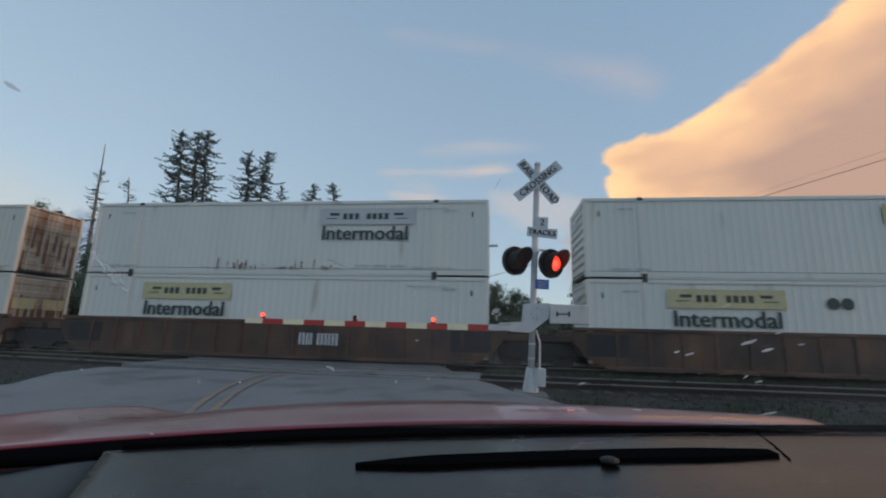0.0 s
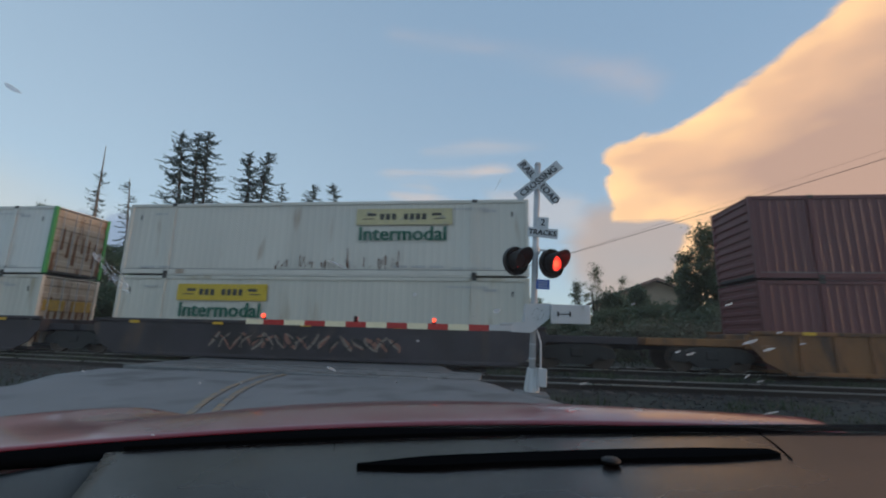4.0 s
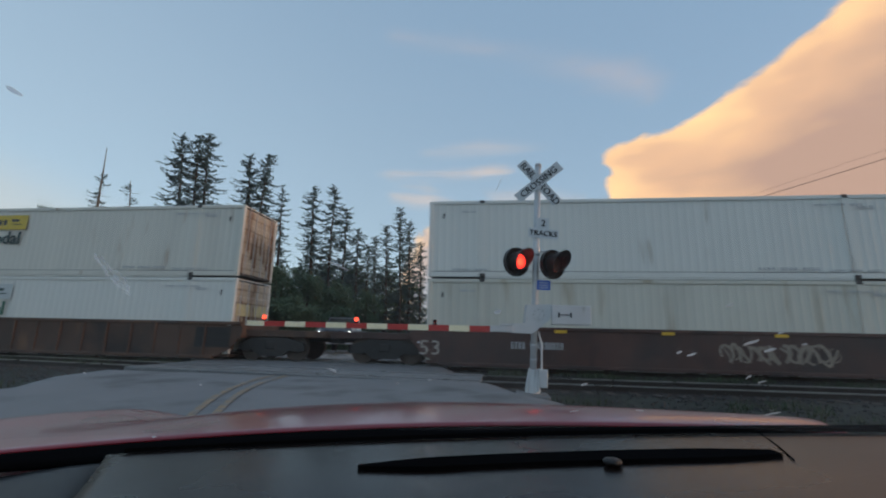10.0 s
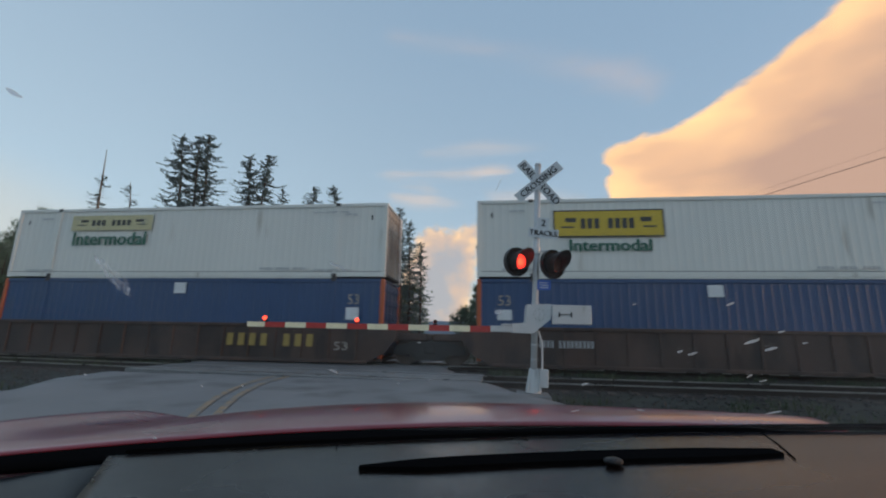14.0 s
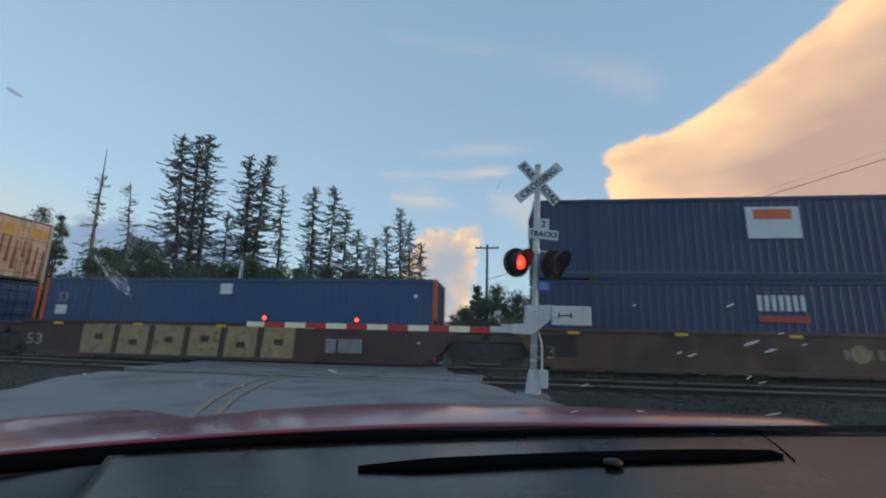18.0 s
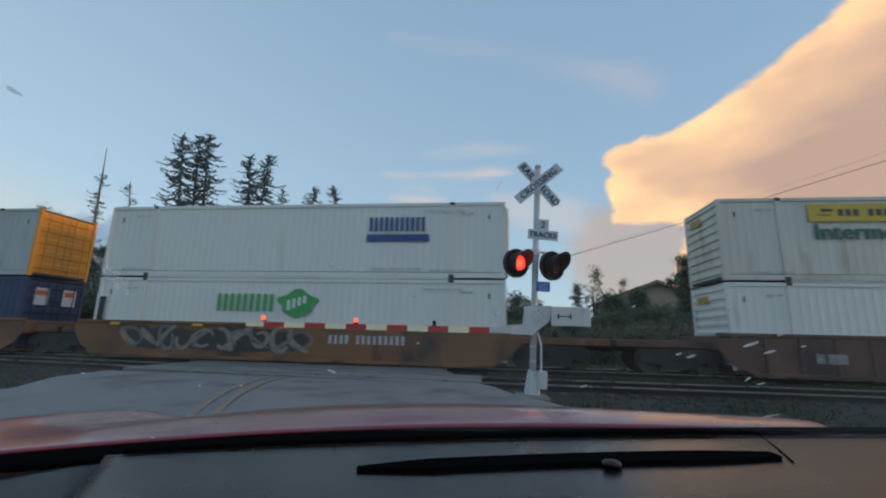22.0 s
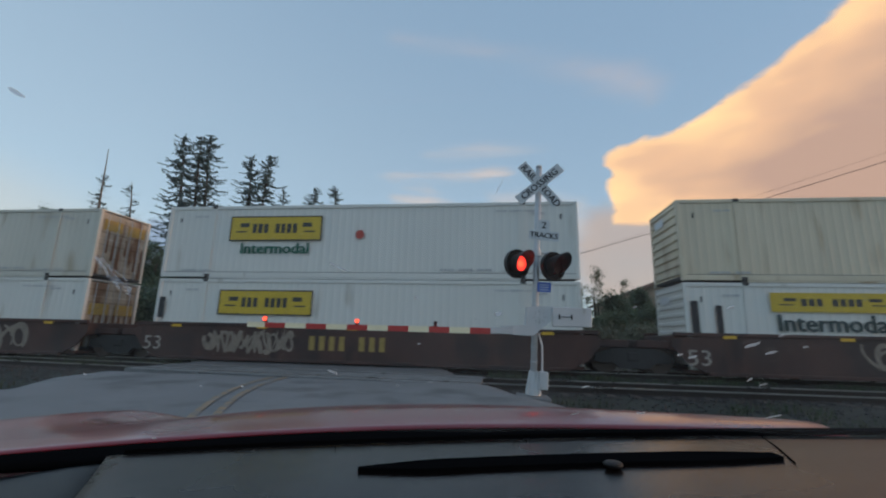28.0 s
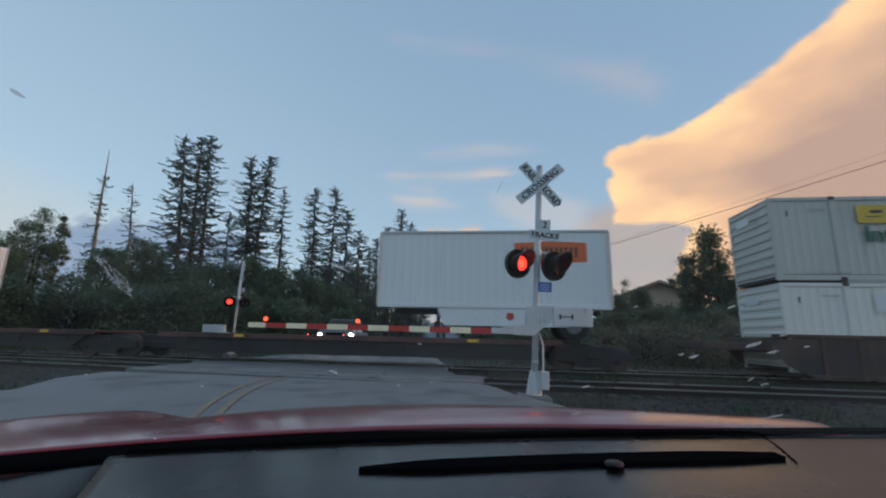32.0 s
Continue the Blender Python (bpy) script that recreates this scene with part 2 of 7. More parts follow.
cloud("backdrop_cloud", [(-11.6, 12.4), (-10.9, 13.8), (-9.9, 14.6), (-8.3, 15.2), (-7.0, 14.8), (-5.4, 14.7), (-3.6, 15.4), (-2.3, 15.3), (-1.2, 14.2), (-1.6, 12.0), (-2.0, 9.0), (-2.6, 5.0), (-3.2, -3), (-16, -3), (-13.2, 8)],
      2700, cloud_material("far_cumulus", (1.12, 0.77, 0.43), (0.68, 0.53, 0.45), (0.42, 0.45, 0.52), 1.5, 2.6, 8.0, 0.9, 0.86, 1.02, 0.26, 0, 0.17), "far cumulus with a glowing orange rim")
cloud("backdrop_cloud", [(-53, 8), (-50.5, 10.2), (-48.6, 12.2), (-47.2, 11.6), (-45.6, 12.8), (-43.4, 12.4), (-41.6, 13.0), (-39, 12.2), (-34, 12.6), (-29, 9), (-26, 4), (-30, 0), (-56, 0)],
      2750, cloud_material("blue_cumulus", (0.62, 0.70, 0.78), (0.32, 0.44, 0.63), (0.24, 0.36, 0.55), 1.4, 3.0, 5.0, 0.8, 0.85, 0.72, 0.2, 0, 0.12), "blue-grey cumulus behind the firs")
cloud("backdrop_cloud", [(-80, 20), (-56, 19), (-44, 15), (-34, 8), (-30, 0), (-80, 0)], 2850, cloud_material("pale_haze", (0.70, 0.71, 0.66), (0.66, 0.68, 0.65), (0.60, 0.65, 0.66), 9.0, 3.0, 1.2, 0.3, 0.6), "pale haze low over the wood", 10, 1.5)
THIN = cloud_material("thin_streaks", (0.95, 0.72, 0.56), (0.84, 0.68, 0.58), (0.66, 0.62, 0.62), 3.0, 5.0, 3.4, 0.13, 0.56, 0.8)
WISP = cloud_material("pale_wisps", (0.78, 0.66, 0.60), (0.66, 0.62, 0.62), (0.55, 0.58, 0.63), 3.2, 6.0, 2.2, 0.12, 0.5, 0.8, 0.25, 6)
cloud("backdrop_cloud", [(-18.4, 21.2), (-14.2, 22.3), (-9.3, 22.7), (-3.7, 22.8), (1.2, 22.9), (3.6, 21.6), (-2.8, 20.5), (-9.3, 20.8), (-14.9, 20.4)], 2800, THIN, "thin pink streak of cloud", 4, 0.4)
cloud("backdrop_cloud", [(-4.6, 22.3), (-0.4, 23.1), (3.4, 22.3), (2.2, 20.7), (-3.0, 20.8)], 2795, THIN, "thin pink streak of cloud", 4, 0.4)
cloud("backdrop_cloud", [(-15.4, 19.4), (-9.2, 20.0), (-3.4, 18.2), (-0.6, 16.4), (-6.7, 15.4), (-11.4, 16.0), (-15.0, 17.2)], 2810, THIN, "thin pink streak of cloud", 4, 0.4)
cloud("backdrop_cloud", [(-12.0, 25.0), (-2.1, 26.8), (9.0, 26.0), (9.0, 23.6), (-1.2, 23.4), (-10.0, 23.6)], 2805, WISP, "faint wisps of cloud", 6, 0.6)
cloud("backdrop_cloud", [(-2.0, 20.0), (6.0, 20.6), (13.0, 19.0), (13.5, 12.5), (4.0, 13.0), (-1.0, 16.0)], 2815, WISP, "faint wisps of cloud", 6, 0.6)
cloud("backdrop_cloud", [(7.5, 12.0), (12.0, 18.0), (15.5, 18.6), (24.0, 16.0), (33, 9.0), (32, 2.0), (13, 2.0), (9.0, 7.0)], 2820, cloud_material("pink_haze", (0.64, 0.47, 0.355), (0.55, 0.42, 0.35), (0.46, 0.41, 0.39), 4.0, 8.0, 2.0, 0.16, 0.72, 0.8, 0.3, 8), "faint pink haze beside the cloud bank")
VEIL = cloud_material("high_veil", (0.76, 0.61, 0.58), (0.60, 0.55, 0.58), (0.44, 0.48, 0.57), 7.0, 8.0, 1.4, 0.15, 0.66, 0.8, 0.3, -16)
cloud("backdrop_cloud", [(-18, 36.6), (-10, 35.4), (-1, 34.2), (11, 31.4), (21.4, 26.6), (25, 30.6), (20, 34.2), (12.4, 37), (-3, 39.6), (-16, 39.4)], 2900, VEIL, "thin grey veil of high cloud", 9, 1.2)

# ---- ground, road, tracks ----
RAIL_TOP = 0.2
NEAR_TRACK, FAR_TRACK = 11.48, 16.5


def rise(y):
    """Height of the road, which climbs to the crossing."""
    k = min(max((y - 2.0) / 7.5, 0), 1)
    far = min(max((y - 20.0) / 25.0, 0), 1)
    return RAIL_TOP * k * k * (3 - 2 * k) - 0.5 * far * far * (3 - 2 * far)


def centre(y):
    return -4.45 - 0.174 * (y - 6.5)


gravel = mat("dark_gravel", (0.046, 0.050, 0.044), 0.95, vary=0.6, scale=0.8, grain=28, bump=0.6, stain=(0.065, 0.07, 0.055), stain_at=0.56, spec=0.1)
ballast_m = mat("track_ballast", (0.040, 0.038, 0.036), 0.95, vary=0.7, scale=1.2, grain=16, bump=1.0, stain=(0.055, 0.05, 0.046), stain_at=0.55, spec=0.1)
asphalt = mat("worn_asphalt", (0.20, 0.197, 0.197), 0.75, vary=0.3, scale=0.45, grain=90, bump=0.4, stain=(0.12, 0.115, 0.115), stain_at=0.53)
old_asphalt = mat("patched_asphalt", (0.14, 0.137, 0.137), 0.7, vary=0.2, scale=0.8, grain=90, bump=0.35)
yellow_paint = mat("road_yellow", (0.33, 0.22, 0.125), 0.75, vary=0.35, scale=5, grain=60, stain=(0.20, 0.185, 0.17), stain_at=0.43)
rail_steel = mat("rail_steel", (0.27, 0.27, 0.27), 0.3, 0.95, vary=0.25, scale=1.5)
rail_side = mat("rusty_rail", (0.028, 0.02, 0.017), 0.85, vary=0.3)
tie_wood = mat("creosote_tie", (0.045, 0.036, 0.03), 0.9, vary=0.4, grain=40, bump=0.5)
concrete = mat("crossing_concrete", (0.19, 0.187, 0.185), 0.8, vary=0.3, scale=2, grain=80, bump=0.3, stain=(0.10, 0.10, 0.10), stain_at=0.55)

ys = [-3000, -400, -60, -12] + [-6 + i * 0.75 for i in range(80)] + [60, 90, 150, 400, 1200, 3500]
xs = [-3500, -800, -200, -80, -40] + [-30 + i * 2.5 for i in range(25)] + [40, 80, 200, 800, 3500]
verts, faces = [], []
for y in ys:
    for x in xs:
        near = abs(y) < 80 and abs(x) < 60
        verts.append((x, y, rise(y) - 0.16 + (0.05 * noise.noise((x * 0.3, y * 0.3, 0)) if near else 0)))
for j in range(len(ys) - 1):
    for i in range(len(xs) - 1):
        a = j * len(xs) + i
        faces.append((a, a + 1, a + 1 + len(xs), a + len(xs)))
tagged(part("ground", shell(verts, faces), gravel, smooth=True), "dark gravelly ground with sparse weeds", "ground", "", "structure")


def edges(y):
    left = -5.25 + 0.6 * max(0, min(1, (8.6 - y) / 1.4)) - 26 * max(0, min(1, (6.9 - y) / 1.6)) ** 1.5
    right = 4.5 + 1.0 * max(0, min(1, (13.2 - y) / 3.5)) + 0.7 * max(0, min(1, (9.0 - y) / 1.2))
    if y > 18:
        left, right = -4.4, 4.4
    return centre(y) + left, centre(y) + right


def paving(name, y0, y1, material, label, step=0.25, lift=0.0):
    n = max(2, int((y1 - y0) / step))
    cols, verts, faces = 24, [], []
    for j in range(n + 1):
        y = y0 + (y1 - y0) * j / n
        a, b = edges(y)
        for i in range(cols + 1):
            x = a + (b - a) * i / cols
            drop = 0.14 if i in (0, cols) else 0.012 * (noise.noise((x * 0.5, y * 0.5, 3)))
            verts.append((x, y, rise(y) + lift - drop))
    for j in range(n):
        for i in range(cols):
            k = j * (cols + 1) + i
            faces.append((k, k + 1, k + cols + 2, k + cols + 1))
    return tagged(part(name, shell(verts, faces), material, smooth=True), label, "road", "", "structure")


paving("road", -8, 10.28, asphalt, "grey worn asphalt road and apron before the crossing")
paving("road", 12.30, 15.3, old_asphalt, "dark patched asphalt between two tracks", lift=-0.01)
paving("road", 17.7, 70, asphalt, "grey asphalt road beyond the tracks", step=1.0)
# double yellow centre line, slightly curved with the road
for off in (0.0, 0.33):
    bm = bmesh.new()
    for j in range(24):
        y0, y1 = 4.8 + j * 0.225, 4.8 + (j + 1) * 0.225
        v = [bm.verts.new((-4.44 - 0.42 * (y - 6.38) + 0.046 * (y - 6.38) ** 2 + off + d, y, rise(y) + 0.014)) for y, d in ((y0, -0.06), (y0, 0.06), (y1, 0.06), (y1, -0.06))]
        bm.faces.new(v)
    bmesh.ops.remove_doubles(bm, verts=bm.verts, dist=0.001)
    tagged(part("road_line", bm, yellow_paint), "worn yellow centre line on asphalt", "road line", "", "structure")

def swing(x):
    """How far the near track has swung away from its line at the crossing."""
    return 0.112 * min(max(-x - 0.5, 0), 17)


for name, yc in (("near", NEAR_TRACK), ("far", FAR_TRACK)):
    near_one = name == "near"
    bm = bmesh.new()
    prof = [(-2.2, -0.14), (-1.5, 0.03), (-0.6, 0.05), (0.6, 0.05), (1.5, 0.03), (2.2, -0.14)]
    xs_b = [-700, -200, -60] + [-40 + 2.0 * i for i in range(41)] + [60, 200, 800]
    rows = [[bm.verts.new((x, yc + d + (swing(x) if near_one else 0), z + 0.025 * noise.noise((x * 1.7, d * 3, 5)))) for d, z in prof] for x in xs_b]
    for a, b in zip(rows, rows[1:]):
        for i in range(5):
            bm.faces.new((a[i], b[i], b[i + 1], a[i + 1]))
    tagged(part("ballast", bm, ballast_m, smooth=True), "dark crushed-stone ballast bed under the track", "ballast", "", "structure")
    track = thing("railway_track", pose(0, yc, 0), "steel railway track on creosoted ties", "railway track", "two tracks at the crossing", "structure")
    for d in (-0.7175, 0.7175):
        stops = [-700, -17.5, -0.5, 800] if near_one else [-700, 800]
        head, web = bmesh.new(), bmesh.new()
        for x0, x1 in zip(stops, stops[1:]):
            for made, w, z0, z1 in ((head, 0.036, 0.17, 0.2), (web, 0.012, 0.06, 0.168), (web, 0.07, 0.045, 0.06)):
                a0, a1 = (swing(x0), swing(x1)) if near_one else (0, 0)
                prism(made, [(x0, z0), (x0, z1), (x1, z1), (x1, z0)], d - w, d + w)
                for v in made.verts[-8:]:
                    v.co.y += a0 if v.co.x == x0 else a1
        rail = part("rail", head, rail_steel, track)
        part("rail_web", web, rail_side, rail)
    tie = mesh_of("tie", box(bmesh.new(), -0.11, 0.11, -1.3, 1.3, -0.1, 0.058, 0.012), tie_wood)
    for i in range(100):
        x = -26 + i * 0.53
        a, b = edges(yc)
        if a - 0.2 < x < b + 0.2:
            continue
        put("tie", tie, track, pose(x, random.uniform(-0.04, 0.04) + (swing(x) if near_one else 0), random.uniform(-0.01, 0.0), 0, 0, random.uniform(-1, 1)))
    # crossing panels, flush with the rail heads
    a, b = edges(yc)
    n = 4
    for y0, y1 in ((-1.2, -0.79), (-0.64, 0.64), (0.79, 1.2)):
        for i in range(n):
            w = (b - a) / n
            bm = box(bmesh.new(), a + i * w + 0.01, a + (i + 1) * w - 0.01, yc + y0, yc + y1, 0.0, 0.19, 0.012)
            for v in bm.verts:
                v.co.y += swing(v.co.x) if near_one else 0
            tagged(part("crossing_panel", bm, concrete), "worn concrete crossing panel between the rails", "crossing panel", "crossing panels", "structure")

# loose stones and weeds beside the road and along the tracks
stone_m = mat("loose_stones", (0.066, 0.064, 0.062), 0.95, spec=0.1, vary=0.6, scale=9, grain=40, bump=0.3)
weed_m = mat("dusty_weeds", (0.04, 0.06, 0.028), 0.8, vary=0.4, scale=2, grain=8, bump=0)


def off_road(y):
    a, b = edges(y)
    while True:
        x = random.uniform(-24, 22)
        if x < a - 0.1 or x > b + 0.1:
            return x


def bed(y):
    d = min(abs(y - NEAR_TRACK), abs(y - FAR_TRACK))
    return 0.05 if d < 0.7 else 0.05 - 0.19 * min(1, (d - 0.7) / 1.5)


verts, faces = [], []
for i in range(9000):
    y = random.uniform(6.5, 14.6)
    x = off_road(y)
    r = random.uniform(0.018, 0.05)
    z = max(bed(y), rise(y) - 0.15) + r * 0.3
    k = len(verts)
    for dx, dy, dz in ((1, 0, 0), (-1, 0.2, 0), (0.1, 1, 0), (0, -1, 0.1), (0.1, 0, 1), (0, 0, -1)):
        verts.append((x + dx * r * random.uniform(0.6, 1.3), y + dy * r * random.uniform(0.6, 1.3), z + dz * r * random.uniform(0.5, 1)))
    faces += [(k, k + 2, k + 4), (k + 2, k + 1, k + 4), (k + 1, k + 3, k + 4), (k + 3, k, k + 4), (k + 2, k, k + 5), (k + 1, k + 2, k + 5), (k + 3, k + 1, k + 5), (k, k + 3, k + 5)]
me = bpy.data.meshes.new("loose_stones")
me.from_pydata(verts, [], faces)
me.materials.append(stone_m)
tagged(new("loose_stones", me), "scattered crushed stones on the track bed", "stones", "", "stuff")
verts, faces = [], []
for i in range(9000):
    y = random.choice((random.uniform(6.2, 9.4), random.uniform(13.2, 14.8), random.uniform(19, 27)))
    x = random.uniform(-34, 34) if y > 18 else off_road(y)
    if noise.noise((x * 0.5, y * 0.7, 9)) < -0.05:
        continue
    z = max(bed(y), rise(y) - 0.16)
    for _ in range(4):
        a, h, w = random.uniform(0, 6.28), random.uniform(0.06, 0.24) * (2.6 if y > 18 else 1), random.uniform(0.006, 0.014)
        dx, dy = math.cos(a), math.sin(a)
        k = len(verts)
        verts += [(x - dy * w, y + dx * w, z), (x + dy * w, y - dx * w, z), (x + dx * h * 0.5, y + dy * h * 0.5, z + h)]
        faces.append((k, k + 1, k + 2))
me = bpy.data.meshes.new("weeds")
me.from_pydata(verts, [], faces)
me.materials.append(weed_m)
tagged(new("weeds", me), "sparse dusty green weeds along the track", "weeds", "", "stuff")
# ---- the red car that holds the camera ----
CX, TILT = -0.5, 0.062
red_paint = mat("red_car_paint", (0.23, 0.008, 0.016), 0.30, 0.25, vary=0.2, scale=2.5, grain=300, bump=0.02, coat=0.7, coat_rough=0.13, stain=(0.24, 0.06, 0.06), stain_at=0.66)
black_trim = mat("black_trim", (0.006, 0.006, 0.0065), 0.9, vary=0.2, grain=200, spec=0.0)
dash_m = mat("grey_dash_plastic", (0.012, 0.008, 0.007), 0.27, vary=0.3, scale=4, grain=420, bump=0.06, spec=0.4)
pod_m = mat("dark_dash_pod", (0.012, 0.012, 0.013), 0.45, vary=0.12, scale=5, grain=420, bump=0.35)
cabin_m = mat("grey_cabin_lining", (0.12, 0.11, 0.10), 0.9, vary=0.1)


def lean(x):
    return TILT * (x - CX)


def sheet(x0, x1, nx, y_of, z_of, ny, thick=0.012):
    """A pressed sheet from x0(v) to x1(v), and from y_of(x, 0) to y_of(x, 1)."""
    verts, faces = [], []
    for j in range(ny + 1):
        for i in range(nx + 1):
            v = j / ny
            a, b = (x0(v) if callable(x0) else x0), (x1(v) if callable(x1) else x1)
            x = a + (b - a) * i / nx
            verts.append((x, y_of(x, v), z_of(x, v) + lean(x)))
    n = len(verts)
    verts += [(x, y, z - thick) for x, y, z in verts]
    w = nx + 1
    for j in range(ny):
        for i in range(nx):
            k = j * w + i
            faces += [(k, k + 1, k + 1 + w, k + w), (n + k, n + k + w, n + k + 1 + w, n + k + 1)]
    rim = [i for i in range(w)] + [j * w + nx for j in range(1, ny + 1)] + [ny * w + i for i in range(nx - 1, -1, -1)] + [j * w for j in range(ny - 1, 0, -1)]
    for a, b in zip(rim, rim[1:] + rim[:1]):
        faces.append((b, a, n + a, n + b))
    return shell(verts, faces)


def soft(a, b, x):
    k = min(max((x - a) / (b - a), 0), 1)
    return k * k * (3 - 2 * k)


def hood_y(x, v):
    u = (x - CX) / 1.1
    near, far = 1.075 + 0.184 * u - 0.264 * u * u, 2.144 - 0.05 * u - 0.618 * u * u
    return near + (far - near) * v


def hood_z(x, v):
    u = (x - CX) / 1.1
    crown = 1.032 - 0.028 * v - 0.088 * v * v - 0.022 * max(0, 1 - v / 0.32) ** 2
    fender = 0.0755 * math.exp(-((u + 0.942) / 0.169) ** 2) * v
    valley = 0.028 * math.exp(-((u + 0.599) / 0.154) ** 2) * v
    return crown + fender - valley - 0.10 * (soft(1.0, 1.12, -u) + soft(1.06, 1.2, u))


car = thing("car", pose(0, 0, 0), "dark red car with a dusty hood, waiting at the crossing", "car")
part("hood", sheet(CX - 1.12, CX + 1.3, 78, hood_y, hood_z, 30, 0.006), red_paint, car, "glossy dark red hood", True)
DASH_NEAR = 0.28


def dash_end(x):
    return min(0.774 + 0.05 * x - 0.12 * x * x, hood_y(x, 0) - 0.158)


def dash_y(x, v):
    return DASH_NEAR + (dash_end(x) - DASH_NEAR) * v


def dash_z(x, v):
    return 1.052 - 0.02 * (1 - v) ** 2


def pod_edge(v):
    return -0.36 - 0.285 * v


def plane_at(x, y, up=0.0):
    return Vector((x, y, 1.0525 + lean(x) + up))


part("cowl", sheet(CX - 1.12, CX + 1.2, 40, lambda x, v: dash_end(x) + 0.004 + (hood_y(x, 0) - 0.008 - dash_end(x)) * v, lambda x, v: 1.046 - 0.039 * v, 3), black_trim, car, "black cowl under the windshield", True)
part("dashboard", sheet(pod_edge, CX + 1.2, 60, dash_y, dash_z, 20), dash_m, car, "grainy grey dashboard top", True)
part("instrument_pod", sheet(CX - 1.12, lambda v: pod_edge(v) - 0.004, 20, dash_y, lambda x, v: dash_z(x, v) - 0.012 - 0.03 * soft(0, 0.35, pod_edge(v) - x), 16), pod_m, car, "dark instrument pod", True)


def strip(points, width, up, material, name, label=""):
    """A narrow raised or dark strip laid along points on the dashboard."""
    bm = bmesh.new()
    rows = []
    for i, (x, y, k) in enumerate(points):
        a, b = points[max(i - 1, 0)], points[min(i + 1, len(points) - 1)]
        d = Vector((b[0] - a[0], b[1] - a[1])).normalized() * width * k
        rows.append([bm.verts.new(plane_at(x - d.y, y + d.x, up)), bm.verts.new(plane_at(x + d.y, y - d.x, up)), bm.verts.new(plane_at(x + d.y, y - d.x, up - 0.006)), bm.verts.new(plane_at(x - d.y, y + d.x, up - 0.006))])
    for a, b in zip(rows, rows[1:]):
        for i in range(4):
            bm.faces.new((a[i], a[(i + 1) % 4], b[(i + 1) % 4], b[i]))
    bm.faces.new(rows[0])
    bm.faces.new(rows[-1][::-1])
    return part(name, bm, material, car, label)


strip([(-0.185 + 0.555 * i / 16, 0.606 + 0.046 * (i / 16) + 0.012 * math.sin(math.pi * i / 16), min(1, 0.15 + i / 3, 0.5 + (16 - i) / 5)) for i in range(17)], 0.0235, 0.003, black_trim, "defroster_vent", "long black defroster slot")
strip([(-0.62 + 1.42 * i / 28, dash_end(-0.62 + 1.42 * i / 28) + 0.012, 1) for i in range(29)], 0.012, 0.007, black_trim, "weatherstrip", "black rubber strip along the dash")
strip([(0.418, 0.775, 0.6), (0.398, 0.70, 1), (0.374, 0.625, 0.3)], 0.0011, 0.0002, black_trim, "panel_seam", "dark seam between dash panels")
strip([(-0.268, 0.744, 1), (-0.258, 0.715, 1), (-0.248, 0.69, 0.6)], 0.0005, 0.0001, black_trim, "panel_seam", "dark seam between dash panels")
bm = bmesh.new()
bmesh.ops.create_uvsphere(bm, u_segments=16, v_segments=8, radius=1)
bmesh.ops.transform(bm, matrix=Matrix.Translation(plane_at(0.150, 0.612, 0.003)) @ Matrix.Diagonal((0.0125, 0.010, 0.005, 1)), verts=bm.verts)
part("sun_sensor", bm, pod_m, car, "small dark dome on the slot", True)

# windshield with dried insect smears, roof and cabin around the camera
glass = bpy.data.materials.new("windshield_glass")
glass.use_nodes = True
gn, gl = glass.node_tree.nodes, glass.node_tree.links
gn.remove(gn["Principled BSDF"])
g_tr, g_gl, g_mx = gn.new("ShaderNodeBsdfTransparent"), gn.new("ShaderNodeBsdfGlossy"), gn.new("ShaderNodeMixShader")
g_gl.inputs["Roughness"].default_value, g_mx.inputs["Fac"].default_value = 0.04, 0.05
gl.new(g_tr.outputs[0], g_mx.inputs[1])
gl.new(g_gl.outputs[0], g_mx.inputs[2])
# a thin uneven dust film, added to give glare's pale veil over the darks
g_at, g_ns, g_rg, g_tl, g_dx = gn.new("ShaderNodeTexCoord"), gn.new("ShaderNodeTexNoise"), gn.new("ShaderNodeMapRange"), gn.new("ShaderNodeBsdfTranslucent"), gn.new("ShaderNodeMixShader")
g_ns.inputs["Scale"].default_value, g_ns.inputs["Detail"].default_value = 5.0, 6
g_rg.inputs["From Min"].default_value, g_rg.inputs["From Max"].default_value, g_rg.inputs["To Min"].default_value, g_rg.inputs["To Max"].default_value = 0.3, 0.7, 0.006, 0.030
g_tl.inputs["Color"].default_value = (0.8, 0.79, 0.77, 1)
gl.new(g_at.outputs["Object"], g_ns.inputs["Vector"])
gl.new(g_ns.outputs["Fac"], g_rg.inputs["Value"])
gl.new(g_rg.outputs["Result"], g_dx.inputs["Fac"])
gl.new(g_mx.outputs[0], g_dx.inputs[1])
gl.new(g_tl.outputs[0], g_dx.inputs[2])
gl.new(g_dx.outputs[0], gn["Material Output"].inputs["Surface"])
FOOT, HEAD = Vector((0, 0.90, 1.045)), Vector((0, 0.16, 1.66))


def screen_point(x, k, off=0.0):
    """A point of the windshield at x, k of the way from its foot to its head."""
    u = (x - CX) / 1.1
    p = FOOT.lerp(HEAD, k)
    return Vector((x, p.y - 0.16 * u * u + off * 0.65, p.z + lean(x) * (1 - k) + off * 0.76))


